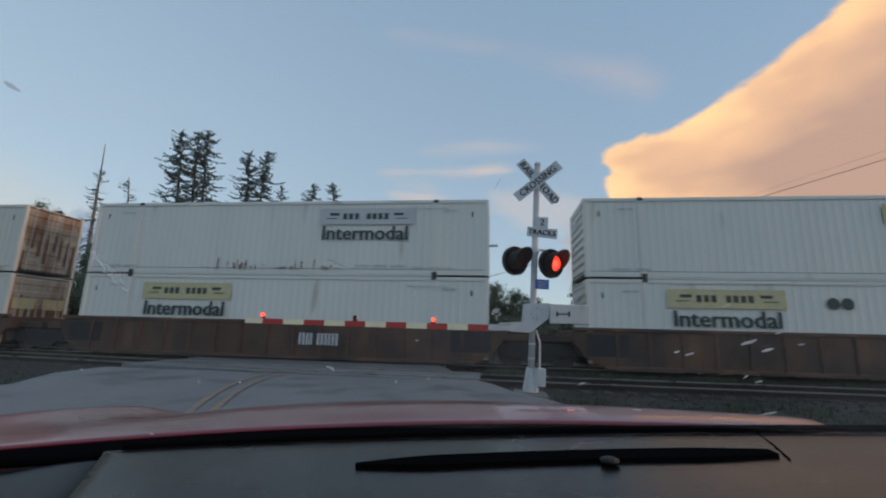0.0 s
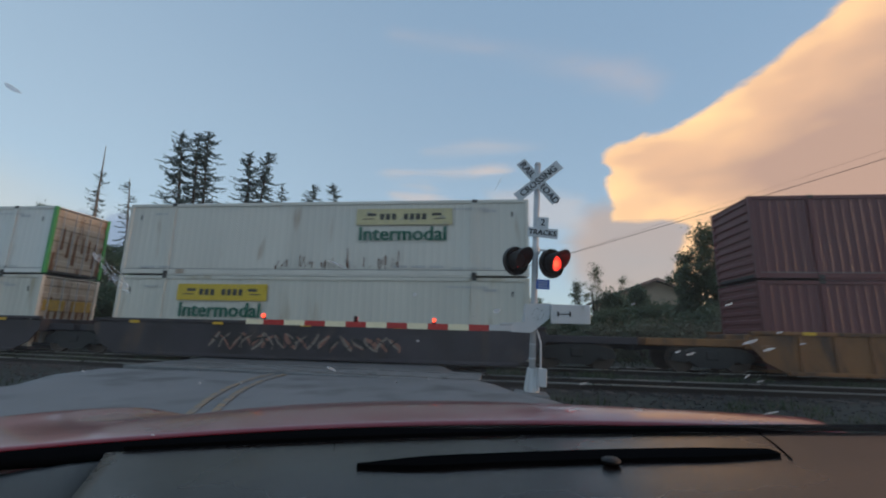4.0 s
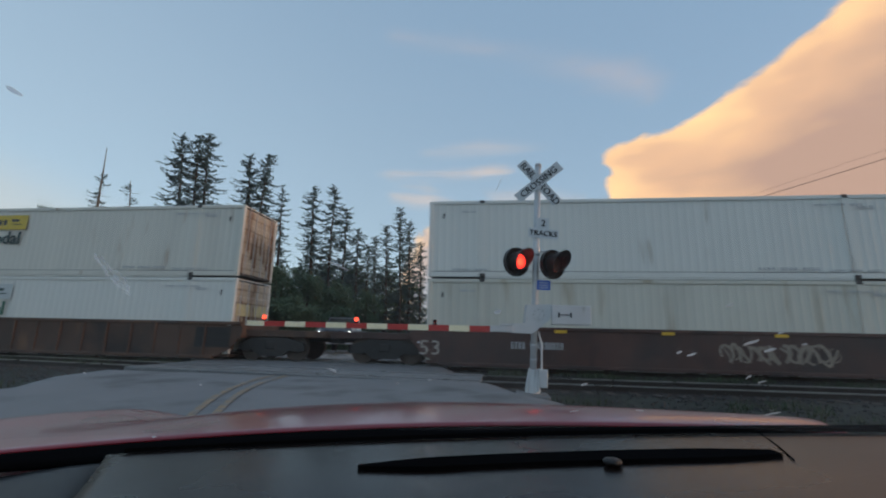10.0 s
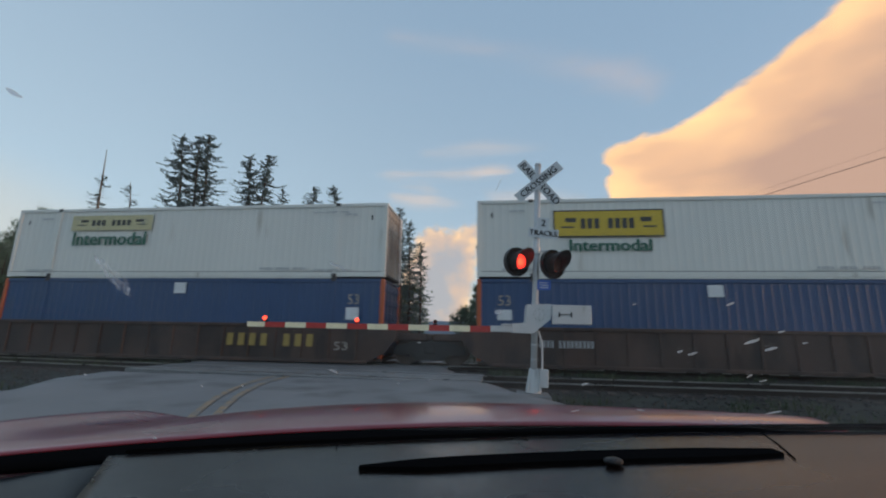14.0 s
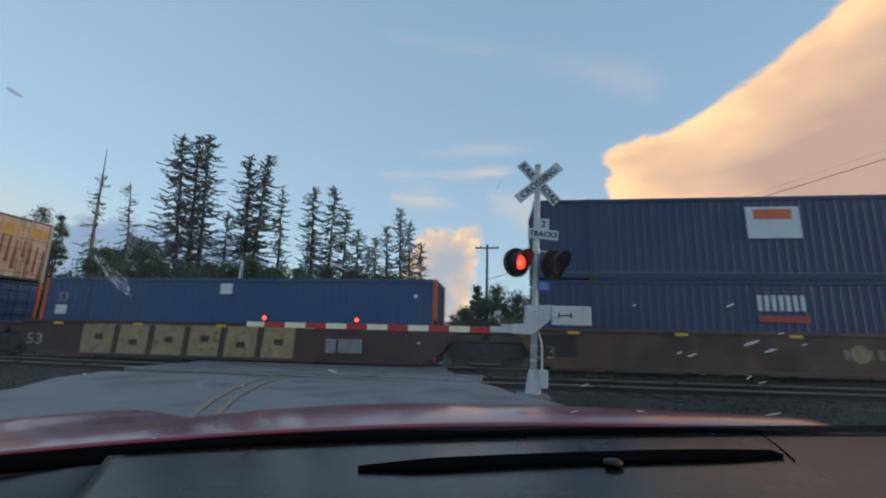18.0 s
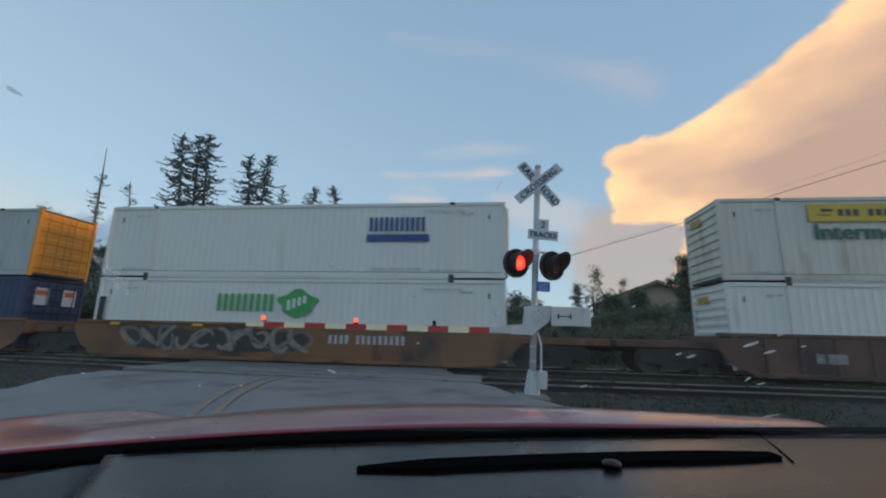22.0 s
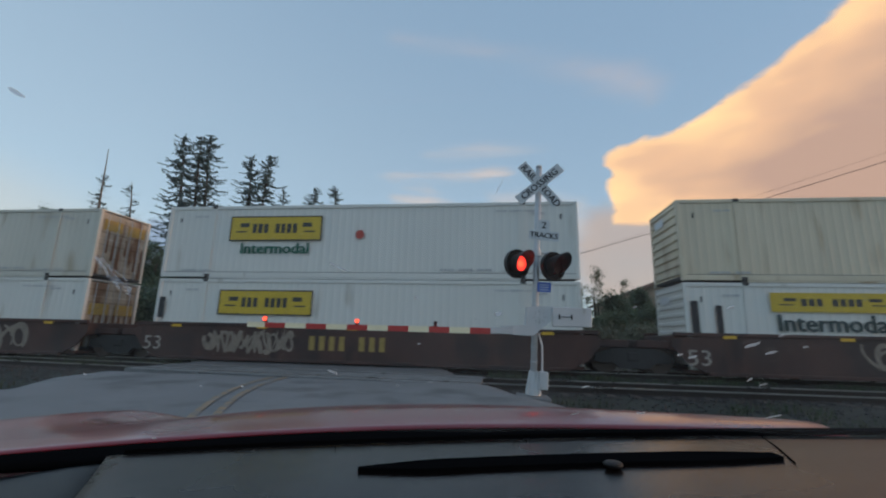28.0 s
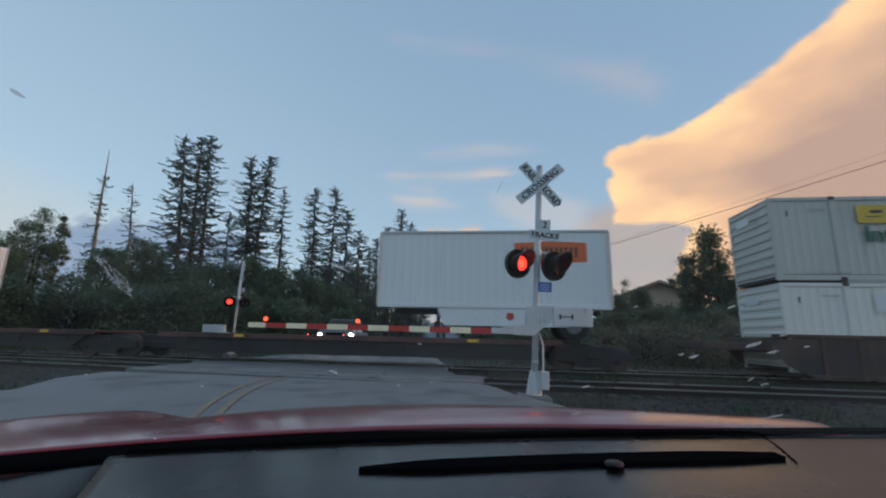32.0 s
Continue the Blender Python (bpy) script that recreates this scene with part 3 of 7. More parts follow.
cols, rows_ = 24, 12
verts = [screen_point(CX - 1.08 + 2.16 * i / cols, j / rows_) for j in range(rows_ + 1) for i in range(cols + 1)]
pane = part("windshield", shell([tuple(v) for v in verts], [(j * (cols + 1) + i, j * (cols + 1) + i + 1, (j + 1) * (cols + 1) + i + 1, (j + 1) * (cols + 1) + i) for j in range(rows_) for i in range(cols)]), glass, car, "clear windshield with dried smears", True)
pane.visible_shadow = False


def film_of(name, color, cover):
    """A thin dried film on glass, that lets part of the light through."""
    m = mat(name, color, 0.8, vary=0.3, scale=80, grain=600, bump=0)
    n, l = m.node_tree.nodes, m.node_tree.links
    t, x, v = n.new("ShaderNodeBsdfTransparent"), n.new("ShaderNodeMixShader"), n.new("ShaderNodeBsdfTranslucent")
    add = n.new("ShaderNodeAddShader")
    v.inputs["Color"].default_value = (*color, 1)
    l.new(n["Principled BSDF"].outputs[0], add.inputs[0])
    l.new(v.outputs[0], add.inputs[1])
    x.inputs["Fac"].default_value = cover
    l.new(t.outputs[0], x.inputs[1])
    l.new(add.outputs[0], x.inputs[2])
    l.new(x.outputs[0], n["Material Output"].inputs["Surface"])
    return m


smear_m = film_of("dried_smear", (0.58, 0.57, 0.56), 0.42)
ghost_m = film_of("ghost_smear", (0.62, 0.64, 0.66), 0.15)
wisp_m = film_of("foggy_smear", (0.66, 0.68, 0.70), 0.12)
faint_m = film_of("faint_smear", (0.58, 0.60, 0.62), 0.06)
fly_m = film_of("thin_smear", (0.46, 0.48, 0.50), 0.34)
rnd = random.Random(12)


def smear(x, k, length, width, angle, material=smear_m):
    """A dried streak on the glass: a ragged thin flake."""
    if material is smear_m and length < 0.05:
        length, width = length * 0.72, width * 0.62
    a = radians(angle)
    across = Vector((1, 0, 0))
    up = (screen_point(x, k + 0.01) - screen_point(x, k)).normalized()
    d, e = across * math.cos(a) + up * math.sin(a), up * math.cos(a) - across * math.sin(a)
    o = screen_point(x, k, -0.003)
    bm, n = bmesh.new(), 12
    edge = [o + d * length / 2 * math.cos(q) * rnd.uniform(0.75, 1.1) + e * width / 2 * math.sin(q) * rnd.uniform(0.55, 1.2) for q in [2 * math.pi * i / n for i in range(n)]]
    back = screen_point(x, k, -0.0036) - o
    lo = [bm.verts.new(p) for p in edge]
    hi = [bm.verts.new(p + back) for p in edge]
    bm.faces.new(lo)
    bm.faces.new(hi[::-1])
    for i in range(n):
        bm.faces.new((lo[i], lo[(i + 1) % n], hi[(i + 1) % n], hi[i]))
    part("smear", bm, material, car)


for x, k, length, width, angle, m_ in ((-0.509, 0.738, 0.0185, 0.0065, -40, fly_m), (0.0045, 0.5765, 0.0190, 0.0030, 66, ghost_m), (0.268, 0.250, 0.0184, 0.0084, 35, smear_m), (0.252, 0.256, 0.0128, 0.0071, 40, smear_m), (0.328, 0.277, 0.0293, 0.0095, 38, smear_m), (0.354, 0.259, 0.0207, 0.0086, 30, smear_m), (0.140, 0.169, 0.0197, 0.0064, 35, smear_m), (-0.278, 0.218, 0.0272, 0.0123, -40, smear_m), (-0.463, 0.177, 0.0072, 0.0094, 0, smear_m), (-0.168, 0.175, 0.0083, 0.0067, 60, smear_m), (0.413, 0.085, 0.0314, 0.0073, 30, smear_m), (-0.117, 0.293, 0.0045, 0.0105, 90, smear_m), (0.351, 0.191, 0.0140, 0.0052, 70, smear_m)):
    smear(x, k, length, width, angle, m_)
for x, k, length, width, angle, m_ in ((0.370, 0.178, 0.0143, 0.0053, 30, smear_m), (0.282, 0.358, 0.0150, 0.0054, 40, smear_m), (-0.109, 0.401, 0.0111, 0.0103, 60, smear_m), (0.004, 0.360, 0.0128, 0.0094, 50, fly_m), (-0.208, 0.466, 0.0314, 0.0041, -35, fly_m), (0.134, 0.082, 0.0236, 0.0056, 30, smear_m), (0.234, 0.087, 0.0215, 0.0056, -5, smear_m), (-0.109, 0.184, 0.0101, 0.0039, 0, smear_m), (-0.731, -0.009, 0.0126, 0.0123, 0, smear_m), (0.176, 0.365, 0.0072, 0.0041, 30, smear_m), (0.352, 0.297, 0.0109, 0.0047, 30, smear_m), (0.385, 0.271, 0.0095, 0.0049, 20, smear_m), (-0.747, 0.225, 0.0084, 0.0090, 0, smear_m), (-0.544, 0.179, 0.0063, 0.0082, 0, smear_m), (-0.028, 0.351, 0.0057, 0.0042, 0, smear_m)):
    smear(x, k, length, width, angle, m_)
# a splash that has dried in curved wisps
for way in (((-0.557, 0.515), (-0.559, 0.483), (-0.564, 0.460), (-0.559, 0.436), (-0.549, 0.421)), ((-0.551, 0.505), (-0.552, 0.478), (-0.550, 0.455), (-0.543, 0.440), (-0.549, 0.430)), ((-0.560, 0.500), (-0.562, 0.470), (-0.557, 0.447), (-0.548, 0.436)), ((-0.546, 0.482), (-0.541, 0.460), (-0.540, 0.448))):
    for (xa, ka), (xb, kb) in zip(way, way[1:]):
        long = math.hypot(xb - xa, (kb - ka) * 0.96)
        turn = math.degrees(math.atan2((kb - ka) * 0.96, xb - xa))
        for q in range(2):
            f = (q + 0.5) / 2 + rnd.gauss(0, 0.08)
            smear(xa + (xb - xa) * f + rnd.gauss(0, 0.0012), ka + (kb - ka) * f, long * rnd.uniform(0.5, 0.85), rnd.uniform(0.0025, 0.0075), turn + rnd.gauss(0, 9), wisp_m)
for q in range(3):
    smear(-0.5525 + rnd.gauss(0, 0.004), 0.455 + rnd.gauss(0, 0.014), rnd.uniform(0.010, 0.022), rnd.uniform(0.006, 0.012), rnd.uniform(-80, -40), faint_m)
# roof, lining and the body round the cabin
part("roof", box(bmesh.new(), CX - 0.85, CX + 0.85, -1.9, 0.16, 1.68, 1.74, 0.02), red_paint, car, "red steel roof")
part("cabin_lining", box(box(box(bmesh.new(), CX - 0.85, CX - 0.81, -1.9, 0.12, 0.5, 1.10), CX + 0.86, CX + 0.90, -1.9, 0.05, 0.5, 1.06), CX - 0.81, CX + 0.86, -1.9, -1.86, 0.5, 1.68), cabin_m, car, "dim grey cabin sides and back")
for sx, y0 in ((CX - 0.83, -0.75), (CX + 0.88, -0.75), (CX - 0.83, -1.88), (CX + 0.88, -1.88)):
    part("window_pillar", box(bmesh.new(), sx - 0.03, sx + 0.03, y0, y0 + 0.14, 1.05, 1.68, 0.01), cabin_m, car)
part("lower_dash", box(bmesh.new(), CX - 0.8, CX + 0.84, 0.22, 0.27, 0.5, 1.0), pod_m, car)
part("body", box(bmesh.new(), CX - 1.06, CX + 1.06, -2.2, 1.95, 0.32, 0.86, 0.06), red_paint, car, "red lower body")
for sx in (-0.86, 0.86):
    for sy in (1.35, -1.5):
        t = put("wheel", mesh_of("wheel", tube(bmesh.new(), (-0.11, 0, 0), (0.11, 0, 0), 0.36, 0.36, 28), mat("car_tyre", (0.02, 0.02, 0.02), 0.85)), car, pose(CX + sx, sy, 0.362))
        put("hubcap", mesh_of("hubcap", tube(bmesh.new(), (-0.115, 0, 0), (0.115, 0, 0), 0.2, 0.2, 20), mat("hub_grey", (0.3, 0.3, 0.31), 0.4, 0.6)), t)
# ---- crossing signals and gates ----
galv = mat("galvanised_paint", (0.52, 0.53, 0.54), 0.5, 0.2, vary=0.15, scale=4, grain=50, stain=(0.30, 0.29, 0.27), stain_at=0.6, streak=4)
sign_white = mat("sign_white", (0.56, 0.59, 0.61), 0.45, vary=0.08, scale=6, stain=(0.5, 0.5, 0.48), stain_at=0.62)
sign_black = mat("sign_black", (0.015, 0.015, 0.018), 0.6)
signal_black = mat("signal_black", (0.004, 0.004, 0.0045), 0.8, vary=0.3, scale=8, grain=90, spec=0.12)
visor_black = mat("visor_black", (0.026, 0.024, 0.024), 0.4, vary=0.3, scale=8, grain=90, spec=0.5)
blue_sign = mat("blue_sign", (0.02, 0.10, 0.42), 0.5, vary=0.1)
gate_white = mat("gate_white", (0.80, 0.74, 0.52), 0.5, vary=0.08, scale=6)
gate_red = mat("gate_red", (0.42, 0.025, 0.02), 0.5, vary=0.1, scale=6)
casting_m = mat("dark_casting", (0.05, 0.045, 0.042), 0.7, vary=0.3)
lamp_lit = mat("lit_red_lamp", (1.0, 0.04, 0.025), 0.4, vary=0.0, bump=0, emit=1.9)
lamp_core = mat("lit_lamp_core", (1.0, 0.075, 0.035), 0.4, vary=0.0, bump=0, emit=2.6)
lamp_dark = mat("unlit_red_lens", (0.035, 0.004, 0.004), 0.5, vary=0.2, scale=20, spec=0.2)


def disc(bm, r, y0, y1, sides=24, x=0, z=0):
    return tube(bm, (x, y0, z), (x, y1, z), r, r, sides)


def flasher(parent, name, at, yaw, left, size=1.0):
    """A black round background, a hood and a red lamp that turns its lit face to the road and away."""
    head = put(name, mesh_of(name, disc(bmesh.new(), 0.30 * size, -0.01, 0.01, 32), signal_black), parent, pose(*at, 0, 0, yaw), "round black signal background")
    lip = bmesh.new()
    for r_in, r_out, y0, y1 in ((0.288, 0.300, -0.035, 0.05), (0.215, 0.225, 0.01, 0.09)):
        tube(lip, (0, y0, 0), (0, y1, 0), r_out * size, r_out * size, 32, False)
        tube(lip, (0, y0, 0), (0, y1, 0), r_in * size, r_in * size, 32, False)
    put("rim", mesh_of("rim", lip, visor_black, True), head, None, "rolled rim of the background")
    bm = bmesh.new()
    n, r, c = 30, 0.195 * size, []
    for i in range(n + 1):
        a = radians(-70 + 320 * i / n)
        reach = 0.13 + 0.29 * max(0, math.sin(a) * 0.5 + 0.5) ** 0.8
        c.append((math.cos(a) * r, math.sin(a) * r, -reach * size))
    ins = [bm.verts.new((x, -0.01, z)) for x, z, _ in c]
    out = [bm.verts.new((x * 0.97, q, z * 0.97 + 0.12 * abs(q))) for x, z, q in c]
    for i in range(n):
        bm.faces.new((ins[i], ins[i + 1], out[i + 1], out[i]))
    bmesh.ops.solidify(bm, geom=bm.faces[:], thickness=0.006)
    put("visor", mesh_of("visor", bm, visor_black), head, None, "black sheet-metal visor")
    bm = bmesh.new()
    tube(tube(bm, (0, -0.005, 0), (0, 0.14, 0), 0.16 * size, 0.12 * size, 20), (0, -0.075, 0), (0, -0.005, 0), 0.165 * size, 0.165 * size, 20)
    put("lamp_housing", mesh_of("lamp_housing", bm, signal_black), head)
    lamp = put("lamp", mesh_of("lamp", disc(bmesh.new(), 0.152 * size, -0.012, 0.0, 24), lamp_lit), head, pose(0, -0.095, 0), "red round signal lamp that flashes")
    lamp.data.materials.append(lamp_dark)
    lamp.data.materials.append(lamp_core)
    bm = bmesh.new()
    bm.from_mesh(lamp.data)
    disc(bm, 0.07 * size, -0.020, -0.0121, 16, 0.01, -0.01)
    k = len(bm.faces)
    disc(bm, 0.152 * size, 0.0005, 0.012, 24)
    bm.faces.ensure_lookup_table()
    for i in range(26, len(bm.faces)):
        bm.faces[i].material_index = 2 if i < k else 1
    bm.to_mesh(lamp.data)
    bm.free()
    FLASHERS.append((lamp, left))
    return head


def plate(parent, name, material, w, h, m, label, word="", size=0.2, ink=None, round_=0.02):
    p = put(name, mesh_of(name, box(bmesh.new(), -w / 2, w / 2, -0.003, 0.003, -h / 2, h / 2), material), parent, m, label)
    if word:
        me = lettering(word, size, 0.0015)
        me.materials.append(ink or sign_black)
        for k in (-1, 0, 1):
            put("lettering", me, p, pose(0.006 * k, -0.0055 - 0.0004 * k, 0.003 * k))
    return p


def crossing_signal(m, faces_us, label):
    s = thing("crossing_signal", m, label, "railroad signal", "crossing signals")
    part("mast", tube(tube(bmesh.new(), (0, 0, 0.1), (0, 0, 4.72), 0.064, 0.064, 20), (0, 0, 4.72), (0, 0, 4.78), 0.072, 0.06, 20), galv, s, "", True)
    bm = bmesh.new()
    for k in range(4):
        a = radians(45 + 90 * k)
        tube(bm, (0.17 * math.cos(a), 0.17 * math.sin(a), 0.04), (0.09 * math.cos(a), 0.09 * math.sin(a), 0.46), 0.03, 0.02, 6)
    tube(bm, (0, 0, 0.0), (0, 0, 0.44), 0.15, 0.10, 12)
    part("base", bm, galv, s, "cast mast base")
    part("footing", box(bmesh.new(), -0.32, 0.32, -0.3, 0.3, -0.3, -0.01, 0.02), concrete, s, "concrete footing")
    part("junction_box", box(bmesh.new(), 0.1, 0.27, -0.16, 0.02, 0.12, 0.46, 0.012), galv, s, "small grey junction box")
    part("conduit", tube(tube(bmesh.new(), (0.16, -0.05, 0.45), (0.15, -0.05, 0.95), 0.02), (0.15, -0.05, 0.95), (0.07, -0.03, 1.2), 0.02), galv, s)
    for z in (0.62, 0.9, 1.42, 1.75):
        part("clamp", tube(bmesh.new(), (0, 0, z), (0, 0, z + 0.03), 0.074, 0.074, 14), galv, s)
    if faces_us:
        for name, roll, words in (("crossbuck_blade", 49, ("CROSSING",)), ("crossbuck_blade", -50, ("RAIL", "ROAD"))):
            dy = -0.097 if roll > 0 else -0.085
            b = put(name, mesh_of(name, box(bmesh.new(), -0.59, 0.59, -0.002, 0.002, -0.112, 0.112), sign_white), s, pose(0.012, dy, 4.33) @ pose(0, 0, 0, 0, -roll + (7.5 if roll > 0 else -1.5), 0), "white crossbuck blade with black letters")
            for i, word in enumerate(words):
                me = lettering(word, 0.2, 0.001)
                me.materials.append(sign_black)
                for k in (-1, 1):
                    put("lettering", me, b, pose((0 if len(words) == 1 else (-0.345, 0.345)[i]) + 0.006 * k, -0.0045 - 0.0004 * k, -0.005 + 0.003 * k))
        plate(s, "number_plate_sign", sign_white, 0.24, 0.24, pose(0.13, -0.075, 3.42, 0, 2, 0), "white plate with the track count", "2", 0.2)
        plate(s, "tracks_sign", sign_white, 0.62, 0.21, pose(0.13, -0.082, 3.2, 0, 4, 0), "white plate below the crossbuck", "TRACKS", 0.155)
        plate(s, "notice_sign", blue_sign, 0.27, 0.2, pose(0.16, -0.08, 2.12), "small blue notice plate")
        bm = bmesh.new()
        for i in range(3):
            box(bm, -0.09, 0.09, -0.0050, -0.0035, 0.05 - i * 0.05, 0.065 - i * 0.05)
        put("notice_bars", mesh_of("notice_bars", bm, sign_white), s, pose(0.16, -0.08, 2.11))
    else:
        for roll in (45, -45):
            put("crossbuck_blade", mesh_of("crossbuck_blade", box(bmesh.new(), -0.61, 0.61, -0.002, 0.002, -0.115, 0.115), galv), s, pose(0.05, 0.08, 4.1, 0, 0, -62) @ pose(0, roll / 9000, 0, 0, roll, 0), "bare back of a crossbuck blade")
        plate(s, "tracks_sign", galv, 0.5, 0.22, pose(0.05, 0.08, 3.25, 0, 0, -30), "bare back of a plate")
    arm = bmesh.new()
    tube(arm, (-0.30, 0, 2.86), (0.30, 0, 2.84), 0.022, 0.022, 8)
    for x in (-0.34, 0.34):
        tube(arm, (x * 0.88, 0, 2.85), (x, -0.05, 2.62), 0.02, 0.02, 8)
    tube(arm, (0, 0, 2.76), (0, 0, 2.9), 0.09, 0.09, 12)
    part("crossarm", arm, galv, s)
    if faces_us:
        flasher(s, "signal_head", (-0.40, -0.10, 2.575), 34, True)
        flasher(s, "signal_head", (0.33, -0.10, 2.555), 34, False)
    else:
        flasher(s, "signal_head", (-0.37, -0.12, 2.6), 20, True, 0.9)
        flasher(s, "signal_head", (0.37, -0.12, 2.6), 20, False, 0.9)
    return s


crossing_signal(pose(0.735, 8.87, 0.19, 0, 2.6, 0), True, "white crossbuck signal mast with two red flashers, beside the road")
crossing_signal(pose(-13.33, 20.6, 0.2, 0, 1.2, 12), False, "far crossing signal mast seen from behind, red flashers")


def gate(m, length, label, back=False):
    """A gate arm that points along -x from its pivot, with its counterweight along +x."""
    g = thing("crossing_gate", m, label, "crossing gate", "crossing gates")
    bm = bmesh.new()
    prism(bm, [(-0.28, -0.06), (0.12, -0.07), (0.48, 0.22), (0.52, 0.52), (0.02, 0.50), (-0.02, 0.14), (-0.28, 0.12)], 0.0, 0.24)
    part("mechanism", bm, galv, g, "grey cast gate mechanism")
    for k in range(8):
        a = radians(45 * k)
        put("cover_bolt", shared("cover_bolt", lambda: disc(bmesh.new(), 0.012, -0.012, 0.0, 8), casting_m), g, pose(0.25 + 0.11 * math.cos(a), 0, 0.30 + 0.11 * math.sin(a)))
    part("gear_cover", disc(bmesh.new(), 0.15, -0.006, 0.0, 28, 0.25, 0.30), galv, g, "round cover plate")
    part("counterweight", box(bmesh.new(), 0.50, 1.28, -0.06, 0.03, 0.12, 0.50, 0.012), galv, g, "flat grey counterweight plate")
    bm = bmesh.new()
    for x in (0.62, 0.86):
        box(bm, x, x + 0.03, -0.075, -0.055, 0.26, 0.36)
    box(bm, 0.62, 0.89, -0.07, -0.06, 0.3, 0.32)
    part("plate_bolt", bm, sign_black, g)
    part("arm_bracket", box(bmesh.new(), -0.72, -0.26, -0.02, 0.04, -0.05, 0.07, 0.008), galv, g, "bare metal arm bracket")
    part("bracket_strap", box(bmesh.new(), -0.5, -0.26, -0.03, 0.07, 0.075, 0.11, 0.004), galv, g)
    n = int((length - 0.72) / 0.405)
    for i in range(n + 1):
        x1 = -0.72 - i * 0.405
        x0 = max(x1 - 0.405, -length)
        k = 0.06 - 0.012 * i / n
        part("stripe", box(bmesh.new(), x0, x1, -0.015, 0.035, -k, k), gate_red if i % 2 == 0 else gate_white, g, "red stripe" if i % 2 == 0 else "white stripe")
    for x, left in ((-length + 0.34, None), (-length + 2.16, True), (-length + 3.71, False)):
        body = part("gate_lamp", box(bmesh.new(), x - 0.045, x + 0.045, -0.02, 0.05, 0.055, 0.085, 0.01), signal_black, g, "small lamp on the arm")
        me = mesh_of("lamp", disc(bmesh.new(), 0.041, -0.018, 0.0, 16), lamp_core)
        bm = bmesh.new()
        bm.from_mesh(me)
        k = len(bm.faces)
        disc(bm, 0.041, 0.0005, 0.018, 16)
        bm.faces.ensure_lookup_table()
        for i in range(k, len(bm.faces)):
            bm.faces[i].material_index = 1
        me.materials.append(lamp_dark)
        bm.to_mesh(me)
        bm.free()
        lamp = put("lamp", me, body, pose(x, 0.02 if back else -0.02, 0.124, 0, 0, 180 if back else 0), "red gate lamp")
        if left is not None:
            FLASHERS.append((lamp, left))
    return g


gate(pose(0.62, 8.66, 1.395, 0, 0.2, 7.1), 5.52, "lowered red and white gate arm with red lamps")
gate(pose(-13.6, 20.4, 1.13, 0, 0, 181), 6.5, "lowered gate arm with red lamps beyond the train", True)
# ---- the train ----
NEAR_SIDE = 15.2
CW = 2.59
AXIS = NEAR_SIDE + CW / 2


def paint(name, color, rough=0.5, stain=(0.16, 0.10, 0.06), at=0.66, vary=0.1):
    return mat(name, color, rough, 0.0, vary=vary, scale=0.9, grain=25, bump=0.08, stain=stain, stain_at=at, streak=5)


DIRT = (0.42, 0.38, 0.32)
PAINT = {
    "white": paint("white_container_paint", (0.72, 0.71, 0.665), 0.45, DIRT, 0.64, 0.06),
    "cream": paint("grimy_cream_paint", (0.62, 0.59, 0.51), 0.5, (0.44, 0.37, 0.27), 0.57, 0.12),
    "straw": paint("straw_cream_paint", (0.68, 0.59, 0.44), 0.5, (0.48, 0.37, 0.24), 0.55, 0.14),
    "stained": paint("rust_stained_white", (0.66, 0.63, 0.56), 0.5, (0.34, 0.21, 0.12), 0.62, 0.12),
    "dull": paint("dull_white_paint", (0.50, 0.49, 0.45), 0.5, (0.36, 0.31, 0.25), 0.6, 0.1),
    "grey": paint("grey_container_paint", (0.30, 0.315, 0.29), 0.5, (0.2, 0.2, 0.19), 0.62),
    "silver": paint("silver_grey_paint", (0.41, 0.44, 0.43), 0.45, (0.3, 0.3, 0.3), 0.64),
    "red": paint("oxide_red_paint", (0.135, 0.040, 0.042), 0.5, (0.12, 0.035, 0.03), 0.6, 0.18),
    "green": paint("dark_green_paint", (0.012, 0.050, 0.038), 0.5, (0.06, 0.09, 0.08), 0.62, 0.2),
    "blue": paint("container_blue", (0.016, 0.062, 0.160), 0.5, (0.05, 0.085, 0.14), 0.64, 0.15),
    "navy": paint("navy_blue_paint", (0.009, 0.034, 0.100), 0.5, (0.035, 0.055, 0.10), 0.66, 0.15),
    "charcoal": paint("charcoal_paint", (0.032, 0.058, 0.066), 0.5, (0.07, 0.085, 0.09), 0.66, 0.15),
    "teal": paint("faded_blue_trailer", (0.050, 0.170, 0.235), 0.45, (0.12, 0.23, 0.27), 0.54, 0.2),
    "orange": paint("container_orange", (0.75, 0.30, 0.02), 0.5, (0.5, 0.22, 0.05), 0.66),
    "orangepost": paint("orange_post_paint", (0.50, 0.10, 0.03), 0.5),
    "greenedge": paint("green_edge_paint", (0.05, 0.32, 0.09), 0.5),
    "doors": paint("rusty_door_white", (0.44, 0.37, 0.29), 0.55, (0.20, 0.10, 0.05), 0.5, 0.25),
    "greydoors": paint("brown_grey_doors", (0.24, 0.20, 0.18), 0.55, (0.17, 0.11, 0.08), 0.5, 0.25),
    "trailer": paint("white_trailer_panel", (0.72, 0.74, 0.75), 0.35, (0.5, 0.5, 0.49), 0.66, 0.05),
}
SOOT = (0.034, 0.026, 0.024)
